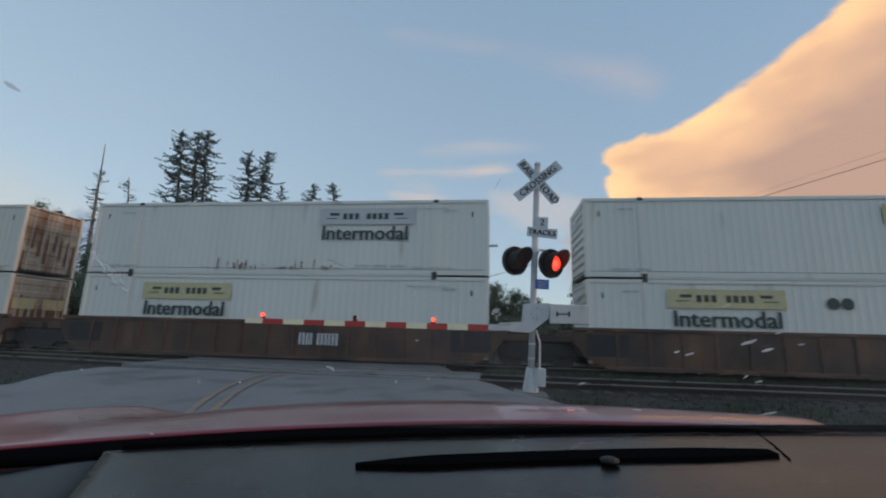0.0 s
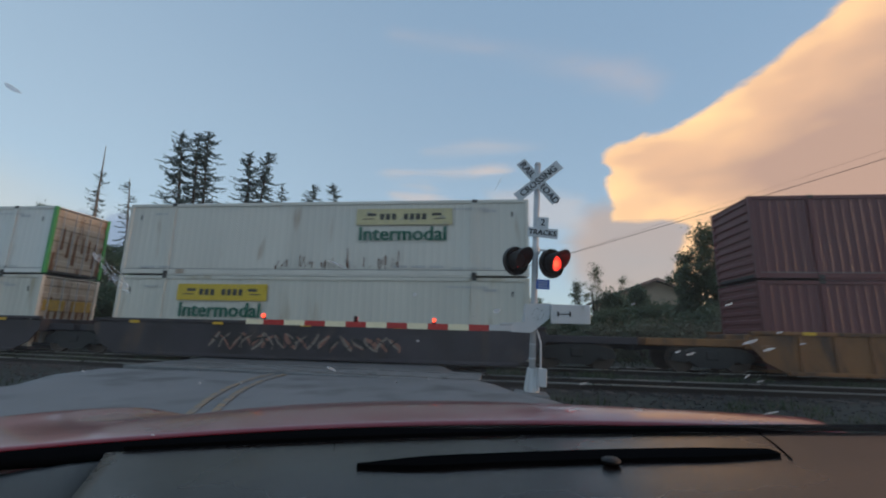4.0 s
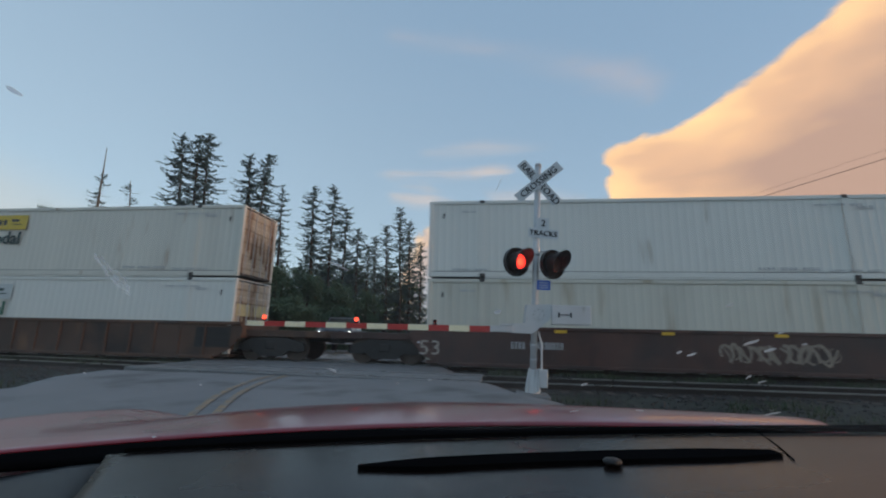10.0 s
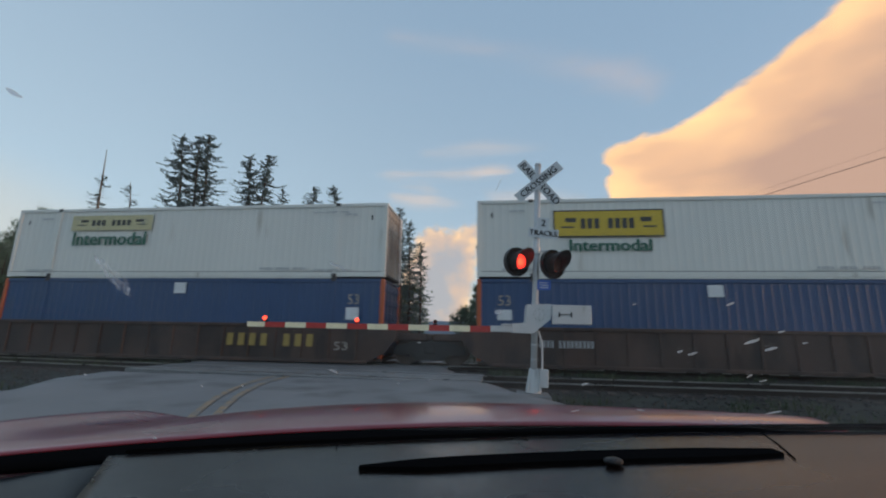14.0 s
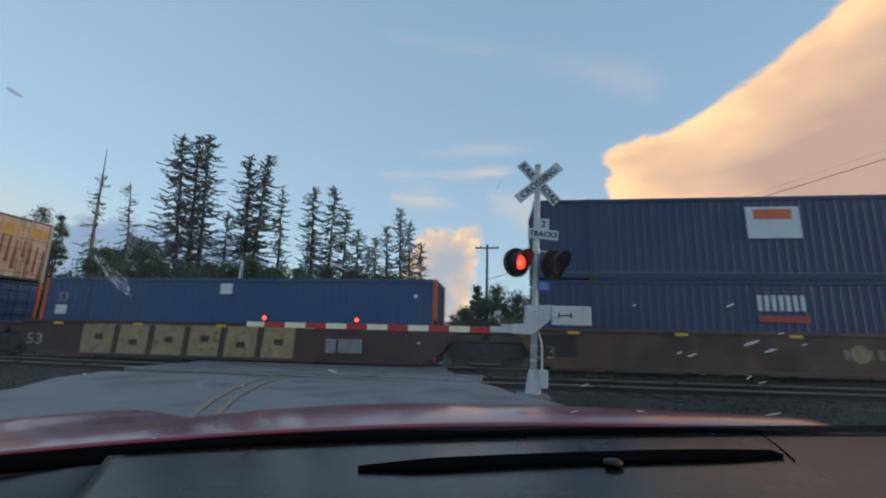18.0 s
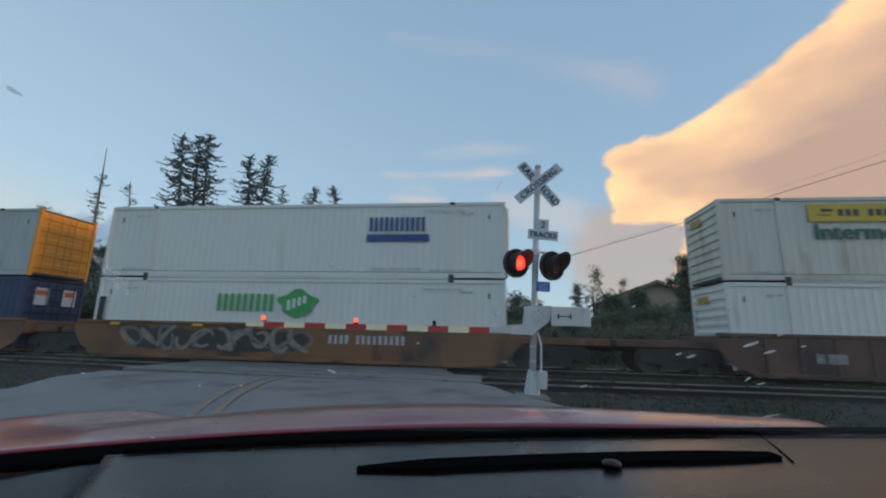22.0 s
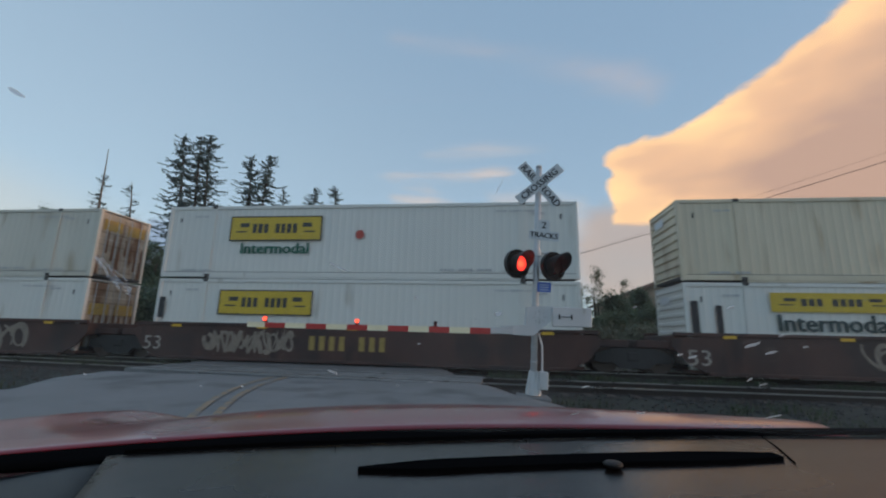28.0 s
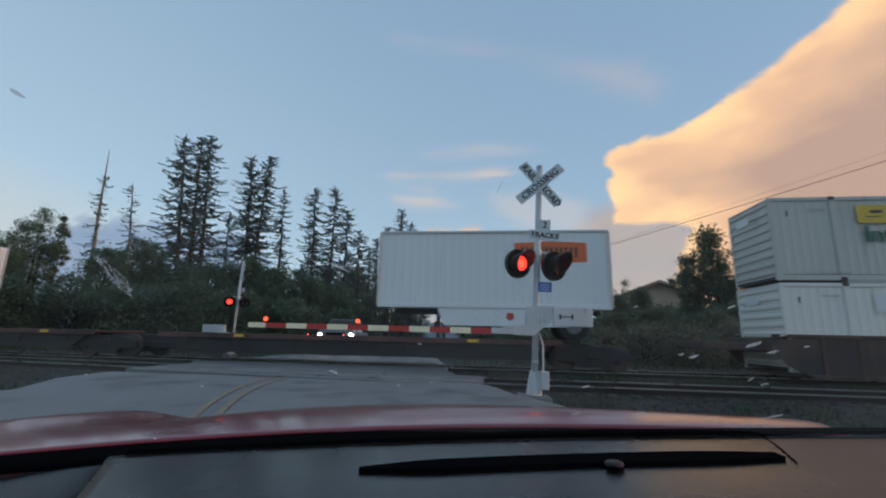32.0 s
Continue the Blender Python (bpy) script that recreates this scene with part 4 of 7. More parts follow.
WELL = {
    "umber": mat("umber_well", (0.078, 0.045, 0.035), 0.75, vary=0.45, scale=0.7, grain=18, bump=0.3, stain=(0.04, 0.026, 0.022), stain_at=0.52, streak=3, soot=SOOT),
    "rust": mat("rust_brown_well", (0.112, 0.058, 0.038), 0.75, vary=0.45, scale=0.7, grain=18, bump=0.3, stain=(0.19, 0.092, 0.048), stain_at=0.56, streak=3, soot=SOOT),
    "maroon": mat("maroon_well", (0.080, 0.038, 0.030), 0.75, vary=0.45, scale=0.7, grain=18, bump=0.3, stain=(0.045, 0.026, 0.022), stain_at=0.55, streak=3, soot=SOOT),
    "ochre": mat("faded_yellow_well", (0.25, 0.108, 0.036), 0.7, vary=0.3, scale=0.7, grain=18, bump=0.3, stain=(0.085, 0.045, 0.026), stain_at=0.53, streak=3, soot=SOOT),
    "tan": mat("orange_brown_well", (0.21, 0.095, 0.04), 0.7, vary=0.3, scale=0.7, grain=18, bump=0.3, stain=(0.09, 0.045, 0.028), stain_at=0.58, streak=3, soot=SOOT),
    "mottled": mat("mottled_dark_well", (0.052, 0.043, 0.045), 0.75, vary=0.6, scale=1.1, grain=18, bump=0.3, stain=(0.11, 0.06, 0.04), stain_at=0.52, streak=1.5, soot=SOOT),
    "slate": mat("blackened_well", (0.055, 0.045, 0.05), 0.75, vary=0.4, scale=0.7, grain=18, bump=0.3, stain=(0.10, 0.07, 0.055), stain_at=0.56, streak=3, soot=SOOT),
    "brick": mat("brick_brown_well", (0.135, 0.066, 0.046), 0.75, vary=0.4, scale=0.7, grain=18, bump=0.3, stain=(0.065, 0.036, 0.028), stain_at=0.52, streak=3, soot=SOOT),
    "oxide": mat("oxide_red_car", (0.115, 0.050, 0.040), 0.75, vary=0.4, scale=0.7, grain=18, bump=0.3, stain=(0.06, 0.034, 0.028), stain_at=0.54, streak=3, soot=SOOT),
}
dark_steel = mat("grimy_dark_steel", (0.030, 0.026, 0.024), 0.75, vary=0.4, scale=3, grain=40, bump=0.3)
wheel_steel = mat("wheel_steel", (0.095, 0.070, 0.058), 0.6, 0.4, vary=0.3)
rubber = mat("tyre_rubber", (0.018, 0.018, 0.019), 0.85, vary=0.2)
reflector_yellow = mat("reflector_yellow", (0.75, 0.42, 0.03), 0.45, vary=0.1)
door_rust = mat("door_rust", (0.17, 0.075, 0.035), 0.8, vary=0.4, scale=6)
door_yellow = mat("door_yellow", (0.42, 0.27, 0.06), 0.6, vary=0.3, scale=6, stain=(0.3, 0.22, 0.14), stain_at=0.55)
seam_m = mat("grimy_seam", (0.16, 0.155, 0.15), 0.8, vary=0.4, scale=2)
def ribbed(length, z0, z1, pitch, depth):
    """An upright sheet in the x-z plane with pressed ribs towards -y."""
    n = max(4, int(length / pitch))
    p, verts = length / n, []
    for i in range(n):
        x = -length / 2 + i * p
        for u, d in ((0.0, 0), (0.55, 0), (0.68, -depth), (0.87, -depth)):
            verts.append((x + u * p, d))
    verts.append((length / 2, 0))
    bm = bmesh.new()
    a = [bm.verts.new((x, y, z0)) for x, y in verts]
    b = [bm.verts.new((x, y, z1)) for x, y in verts]
    for i in range(len(a) - 1):
        bm.faces.new((a[i], a[i + 1], b[i + 1], b[i]))
    return bm


def slatted(width, z0, z1, n, depth):
    """An upright end wall in the y-z plane with level ribs towards +x."""
    bm = bmesh.new()
    p, pts = (z1 - z0) / n, []
    for i in range(n):
        for u, d in ((0.0, 0), (0.35, 0), (0.45, depth), (0.8, depth), (0.9, 0)):
            pts.append((d, z0 + (i + u) * p))
    pts.append((0, z1))
    a = [bm.verts.new((x, -width / 2, z)) for x, z in pts]
    b = [bm.verts.new((x, width / 2, z)) for x, z in pts]
    for i in range(len(a) - 1):
        bm.faces.new((a[i], b[i], b[i + 1], a[i + 1]))
    return bm


def flat(bm, x0, x1, z0, z1, y=0.0):
    return box(bm, x0, x1, y - 0.002, y, z0, z1)


def container(x, z, color, label, L=16.15, H=2.87, marks=(), post=None, front=None, doors="doors", group="containers on the train", cool=None, ends=None):
    m_, post_m = PAINT[color], PAINT[post or color]
    box_ = thing("shipping_container", pose(x + L / 2, AXIS, z), label, "container", group)
    w = CW / 2
    steel = color in ("blue", "navy", "green", "red", "charcoal")
    pitch, depth = (0.28, 0.017) if steel else (0.27, 0.0115 if color in ("grey", "silver") else 0.009)
    inner = L - 0.3
    for sgn, rot in ((-1, 0), (1, 180)):
        put("side_wall", shared("side_wall|%g%g%s" % (L, H, steel), lambda: ribbed(inner, 0.17, H - 0.12, pitch, depth), m_), box_, pose(0, sgn * (w - 0.045), 0, 0, 0, rot))
        put("top_rail", shared("top_rail|%g" % L, lambda: box(bmesh.new(), -L / 2 + 0.15, L / 2 - 0.15, -0.04, 0.04, -0.13, 0.0, 0.01), m_), box_, pose(0, sgn * (w - 0.042), H))
        put("bottom_rail", shared("bottom_rail|%g" % L, lambda: box(bmesh.new(), -L / 2 + 0.15, L / 2 - 0.15, -0.04, 0.04, 0.0, 0.18, 0.01), m_), box_, pose(0, sgn * (w - 0.042), 0.01))
        for sx in (-1, 1):
            put("corner_post", shared("corner_post|%g" % H, lambda: box(bmesh.new(), -0.075, 0.075, -0.07, 0.07, 0.0, H, 0.015), post_m), box_, pose(sx * (L / 2 - 0.075), sgn * (w - 0.07), 0))
            if z > 3:
                put("stacking_lock", shared("stacking_lock", lambda: box(bmesh.new(), -0.09, 0.09, -0.05, 0.05, -0.072, 0.012), casting_m), box_, pose(sx * 6.1, sgn * (w - 0.07), 0))
            if z > 3 and sx < 0:
                put("rail_skirt", shared("rail_skirt|%g" % L, lambda: box(bmesh.new(), -min(6.0, L / 2 - 0.2), min(6.0, L / 2 - 0.2), -0.03, 0.03, -0.05, 0.008), m_), box_, pose(0, sgn * (w - 0.045), 0))
            if sgn < 0 and sx < 0:
                put("rail_seam", shared("rail_seam|%g" % L, lambda: box(bmesh.new(), -L / 2 + 0.16, L / 2 - 0.16, -0.004, 0.0, 0.0, 0.022), seam_m), box_, pose(0, -w + 0.004, 0.192))
            if L > 14:
                put("lift_post", shared("lift_post|%g" % H, lambda: box(bmesh.new(), -0.09, 0.09, -0.012, 0.012, 0.16, H - 0.1, 0.006), m_), box_, pose(sx * 6.1, sgn * (w - 0.012), 0))
                for zz in (0.012, H - 0.105):
                    put("corner_casting", shared("corner_casting", lambda: box(bmesh.new(), -0.1, 0.1, -0.05, 0.05, 0, 0.118, 0.012), casting_m), box_, pose(sx * 6.1, sgn * (w - 0.038), zz))
    put("roof", shared("roof|%g" % L, lambda: box(bmesh.new(), -L / 2 + 0.02, L / 2 - 0.02, -w + 0.08, w - 0.08, -0.05, -0.012), m_), box_, pose(0, 0, H))
    put("floor", shared("floor|%g" % L, lambda: box(bmesh.new(), -L / 2 + 0.02, L / 2 - 0.02, -w + 0.08, w - 0.08, 0.06, 0.15), casting_m), box_)
    put("front_wall", shared("front_wall|%g" % H, lambda: slatted(CW - 0.28, 0.12, H - 0.06, 9, 0.055), PAINT[front or color]), box_, pose(-L / 2 + 0.05, 0, 0, 0, 0, 180))
    if color in ("white", "cream", "straw", "stained", "dull"):
        put("end_plate", shared("end_plate", lambda: box(bmesh.new(), -0.062, -0.056, -0.42, 0.42, -0.14, 0.14), door_yellow if int(x) % 3 else ink_white), box_, pose(-L / 2 + 0.05, 0.35, H - 0.5), "small plate on the end wall")
    for sgn in (-1, 1):
        leaf = put("door", shared("door|%g" % H, lambda: slatted(CW / 2 - 0.16, 0.14, H - 0.1, 5, 0.03), PAINT[doors]), box_, pose(L / 2 - 0.055, sgn * (CW / 4 - 0.07), 0))
        for d in (-0.3, 0.22):
            put("lock_rod", shared("lock_rod|%g" % H, lambda: tube(bmesh.new(), (0, 0, 0.1), (0, 0, H - 0.06), 0.018, 0.018, 6), galv if doors == "doors" else PAINT[doors]), leaf, pose(0.05, d, 0))
    if doors == "doors":
        # yellow and dark decals, and rust that has run down between the lock rods
        for sgn in (-1, 1):
            y0 = sgn * (CW / 4 - 0.04)
            for i in range(4):
                put("rust_run", shared("rust_run|%d" % i, lambda: prism(bmesh.new(), [(-0.05 - 0.02 * i, 0.0), (0.06, 0.0), (0.04, 0.75 + 0.2 * i), (-0.03, 0.75 + 0.2 * i)], -0.001, 0.001), door_rust), box_, pose(L / 2 - 0.018, y0 - 0.46 + 0.3 * i, 0.16 + 0.3 * ((i * 7 + (sgn > 0) * 3) % 4), 0, 0, 90))
            if (int(x) + (z > 3)) % 3 < 2:
                put("door_decal", shared("door_decal", lambda: box(bmesh.new(), -0.004, 0.004, -0.45, 0.45, -0.23, 0.23), ban_worn if int(x) % 2 else door_yellow), box_, pose(L / 2 - 0.016, y0, H - 0.62 if z > 3 else 1.65), "faded yellow decal")
    if ends == "dia":
        for sgn in (-1, 1):
            put("placard", shared("door_dia", lambda: prism(bmesh.new(), [(-0.24, 0), (0, -0.24), (0.24, 0), (0, 0.24)], -0.003, 0.003), ink_white), box_, pose(L / 2 - 0.016, 0.42 + sgn * 0.3, H - 0.95, 0, 0, 90), "white diamond placard")
            put("door_bar", shared("door_bar", lambda: box(bmesh.new(), -0.004, 0.004, -0.4, 0.4, -0.06, 0.06), ink_faint), box_, pose(L / 2 - 0.016, sgn * 0.6, H - 0.45))
    if ends == "purple":
        put("door_panel", shared("purple_door_panel", lambda: box(bmesh.new(), -0.004, 0.004, -0.75, 0.75, -0.22, 0.22), ink_purple), box_, pose(L / 2 - 0.016, 0.3, H - 0.62), "dark purple panel on the doors")
    if ends == "panel":
        for sgn in (-1, 1):
            p = put("door_panel", shared("door_panel", lambda: box(bmesh.new(), -0.004, 0.004, -0.3, 0.3, -0.36, 0.36), ink_white), box_, pose(L / 2 - 0.016, sgn * 0.6, H - 0.75), "white panel with an orange block")
            put("orange_block", shared("door_block", lambda: box(bmesh.new(), 0.005, 0.009, -0.22, 0.22, 0.05, 0.26), ink_orange), p)
    if cool:
        e = -L / 2 if cool == "front" else L / 2
        s = -1 if cool == "front" else 1
        unit = put("cooling_unit", shared("cooling_unit", lambda: box(bmesh.new(), 0.0, 0.12, -0.95, 0.95, 0.9, H - 0.15, 0.03), PAINT["white"]), box_, pose(e, 0, 0, 0, 0, 0 if s > 0 else 180), "white cooling unit with a dark grille")
        put("grille", shared("grille", lambda: box(bmesh.new(), 0.121, 0.128, -0.6, 0.6, H - 0.95, H - 0.35), dark_steel), unit)
        for i in range(6):
            put("grille_slat", shared("grille_slat", lambda: box(bmesh.new(), 0.129, 0.14, -0.6, 0.6, 0, 0.03), casting_m), unit, pose(0, 0, H - 0.92 + i * 0.1))
        put("fuel_panel", shared("fuel_panel", lambda: box(bmesh.new(), 0.0, 0.1, -0.7, 0.7, 0.25, 0.75, 0.02), casting_m), box_, pose(e, 0, 0, 0, 0, 0 if s > 0 else 180))
    if color in ("white", "cream", "straw", "stained", "dull", "grey", "silver") and L > 14:
        for fx, fz in ((0.55, 2.3), (L - 0.6, 2.3)):
            put("tick_mark", shared("tick_mark", lambda: box(bmesh.new(), -0.03, 0.03, -0.003, 0, -0.1, 0.1), casting_m), box_, pose(fx - L / 2, -CW / 2 + 0.03, fz))
        for fx, fz, fw, fh in ((13.2, 2.52, 1.5, 0.07), (11.2, 0.32, 1.9, 0.1)):
            put("small_lettering", shared("small_lettering|%g" % fw, lambda: blocks(bmesh.new(), fw, fh, 14, 0.6, 0, (4, 9)), ink_faint), box_, pose(fx + fw / 2 - L / 2, -CW / 2 - 0.022, fz))
        for fx, fz, fw, fh in ((0.9, 0.27, 1.3, 0.08), (13.4, 0.27, 1.5, 0.09), (14.5, 2.42, 0.5, 0.1), (1.2, 2.44, 0.55, 0.08)):
            put("small_lettering", shared("small_lettering|%g" % fw, lambda: blocks(bmesh.new(), fw, fh, 8, 0.7, 0, (4,)), ink_faint), box_, pose(fx + fw / 2 - L / 2, -CW / 2 - 0.022, fz))
    for kind, mx, mz, mw, mh in marks:
        DRAW[kind](box_, mx + mw / 2 - L / 2, -CW / 2 - 0.024, mz + mh / 2, mw, mh)
    MOVES.append((box_, x + L / 2))
    return box_


def bogie(parent, x):
    """A two-axle truck with side frames and four wheels."""
    t = put("truck", shared("truck", lambda: box(box(bmesh.new(), -0.2, 0.2, -1.1, 1.1, 0.42, 0.72, 0.03), -0.35, 0.35, -0.4, 0.4, 0.6, 0.85, 0.03), dark_steel), parent, pose(x, 0, 0), "grimy steel truck with four wheels")
    for s in (-1, 1):
        put("side_frame", shared("side_frame", lambda: prism(bmesh.new(), [(-1.32, 0.40), (-1.26, 0.66), (-0.6, 0.84), (0.6, 0.84), (1.26, 0.66), (1.32, 0.40), (1.05, 0.34), (0.72, 0.38), (0.45, 0.17), (-0.45, 0.17), (-0.72, 0.38), (-1.05, 0.34)], -0.07, 0.07), dark_steel), t, pose(0, s * 1.0, 0))
        for dx in (-0.89, 0.89):
            def wheel():
                bm = tube(bmesh.new(), (0, -0.065, 0), (0, 0.03, 0), 0.455, 0.455, 28)
                tube(bm, (0, 0.03, 0), (0, 0.065, 0), 0.48, 0.48, 28)
                return tube(bm, (0, -0.1, 0), (0, -0.06, 0), 0.15, 0.17, 14)
            put("wheel", shared("wheel", wheel, wheel_steel), t, pose(dx, s * 0.75, 0.457, 0, 0, 0 if s < 0 else 180))
            put("journal_box", shared("journal_box", lambda: tube(bmesh.new(), (0, -0.09, 0), (0, 0.09, 0), 0.12, 0.12, 10), dark_steel), t, pose(dx, s * 1.0, 0.457))
    return t


def well_car(x, color, label, left, right, L=16.15, marks=(), ribs=True, glints=True, top=1.40):
    """One well of a double-stack car. left/right: the gap to the next load, of which it carries its half; the truck sits in it."""
    m_ = WELL[color]
    car_ = thing("well_car", pose(x + L / 2, AXIS, RAIL_TOP), label, "rail car", "well cars of the train")
    a, b = -L / 2, L / 2
    for s in (-1, 1):
        y = s * (CW / 2 + 0.13)
        put("side_wall", shared("well_side|%g" % L, lambda: prism(bmesh.new(), [(a - 0.55, 0.95), (a - 0.15, 0.42), (a + 0.5, 0.08), (b - 0.5, 0.08), (b + 0.15, 0.42), (b + 0.55, 0.95), (b + 0.55, 1.2), (b - 0.4, 1.30), (a + 0.4, 1.30), (a - 0.55, 1.2)], -0.025, 0.025), m_), car_, pose(0, y, 0))
        put("top_chord", shared("top_chord|%g" % L, lambda: box(bmesh.new(), a - 0.5, b + 0.5, -0.07, 0.07, 1.28, top, 0.015), m_), car_, pose(0, y, 0))
        put("bottom_chord", shared("bottom_chord|%g" % L, lambda: box(bmesh.new(), a + 0.5, b - 0.5, -0.07, 0.05, 0.04, 0.16, 0.015), m_), car_, pose(0, y, 0))
        if color == "rust" and s < 0:
            for x0, x1 in ((a - 0.1, a + 1.3), (b - 1.3, b + 0.1)):
                part("end_panel", box(bmesh.new(), x0, x1, y - 0.031, y - 0.0265, 0.45, 1.18), dark_steel, car_, "blackened panel at the well's end")
        if ribs and s < 0:
            for i in range(15):
                put("rib", shared("rib", lambda: box(bmesh.new(), -0.03, 0.03, -0.06, 0.0, 0.15, 1.29, 0.008), m_), car_, pose(a + 0.9 + i * (L - 1.8) / 14, y - 0.026, 0))
        if glints and s < 0:
            for i in range(5):
                put("reflector", shared("reflector", lambda: box(bmesh.new(), -0.2, 0.2, -0.006, 0.0, 0.0, 0.1), reflector_yellow), car_, pose(a + 1.2 + i * (L - 2.4) / 4, y - 0.088 if ribs else y - 0.075, 1.22 if not ribs else 1.29))
    put("floor", shared("well_floor|%g" % L, lambda: box(bmesh.new(), a, b, -CW / 2, CW / 2, 0.1, 0.2), m_), car_)
    for gap, sx in ((left, -1), (right, 1)):
        e = L / 2
        put("end_platform", shared("end_platform|%g" % gap, lambda: box(box(bmesh.new(), 0.25, gap / 2 - 0.12, -1.05, 1.05, 0.86, 1.12, 0.03), 0.02, 0.5, -CW / 2 - 0.1, CW / 2 + 0.1, 0.8, 1.3, 0.03), m_), car_, pose(sx * e, 0, 0, 0, 0, 0 if sx > 0 else 180), "end platform over the truck")
        if gap > 6:
            bogie(car_, sx * (e + 1.55))
            put("coupler", shared("coupler", lambda: box(box(bmesh.new(), 2.6, 3.72, -0.1, 0.1, 0.7, 0.92, 0.03), 3.45, 3.72, -0.16, 0.16, 0.66, 0.96, 0.03), dark_steel), car_, pose(sx * e, 0, 0, 0, 0, 0 if sx > 0 else 180))
        elif sx > 0:
            bogie(car_, e + gap / 2)
    for s in marks:
        kind, mx, mz, w, h = s
        DRAW[kind](car_, mx + w / 2 - L / 2, -CW / 2 - 0.13 - (0.088 if ribs else 0.03), mz + h / 2, w, h)
    MOVES.append((car_, x + L / 2))
    return car_


def spine_car(b0, b1, label, decks, color="oxide", first=False):
    """One platform of an articulated spine car between the trucks at b0 and b1: a deep centre sill, with decks (from, to, height) for wheels and loads."""
    L = b1 - b0
    m_ = WELL[color]
    c = thing("flat_car", pose(b0 + L / 2, AXIS, RAIL_TOP), label, "rail car", "flat cars of the train")
    a, b = -L / 2 + 0.5, L / 2 - 0.5
    for k, (x0, x1, top) in enumerate(decks):
        x0, x1, h = x0 - b0 - L / 2, x1 - b0 - L / 2, top - RAIL_TOP
        part("deck", box(bmesh.new(), x0, x1, -1.2, 1.2, h - 0.09, h, 0.01), m_, c)
        for s in (-1, 1):
            part("side_sill", box(bmesh.new(), x0, x1, s * 1.25 - 0.05, s * 1.25 + 0.05, h - 0.19, h - 0.004, 0.012), m_, c, "rust-brown side sill")
            part("fish_belly_sill", prism(bmesh.new(), [(x0 + 0.3, h - 0.16), (x0 + 1.0, 0.34), (x1 - 1.0, 0.34), (x1 - 0.3, h - 0.16)], s * 1.18 - 0.03, s * 1.18 + 0.03), dark_steel, c, "deep dark side plate")
        for i in range(2):
            put("reflector", shared("reflector", lambda: box(bmesh.new(), -0.2, 0.2, -0.006, 0.0, 0.0, 0.1), reflector_yellow), c, pose(x0 + (x1 - x0) * (0.22 + 0.58 * i), -1.301, h - 0.13))
        n = max(2, int((x1 - x0) / 2.1))
        for i in range(n):
            put("stake_pocket", shared("stake_pocket", lambda: box(bmesh.new(), -0.06, 0.06, -0.05, 0.0, 0.5, 0.86, 0.01), dark_steel), c, pose(x0 + 1.2 + i * (x1 - x0 - 2.4) / (n - 1), -1.21, 0))
    put("brake_reservoir", shared("brake_reservoir", lambda: tube(bmesh.new(), (-0.5, 0, 0.5), (0.5, 0, 0.5), 0.2, 0.2, 14), dark_steel), c, pose(a + L * 0.38, -0.75, 0))
    put("brake_pipe", shared("brake_pipe|%g" % L, lambda: tube(bmesh.new(), (a, 0, 0.62), (b, 0, 0.62), 0.03, 0.03, 6), dark_steel), c, pose(0, -0.62, 0))
    part("centre_sill", box(bmesh.new(), -L / 2 - 0.1, L / 2 + 0.1, -0.45, 0.45, 0.4, 0.92, 0.02), dark_steel, c)
    bogie(c, L / 2)
    if first:
        bogie(c, -L / 2)
    MOVES.append((c, b0 + L / 2))
    return c


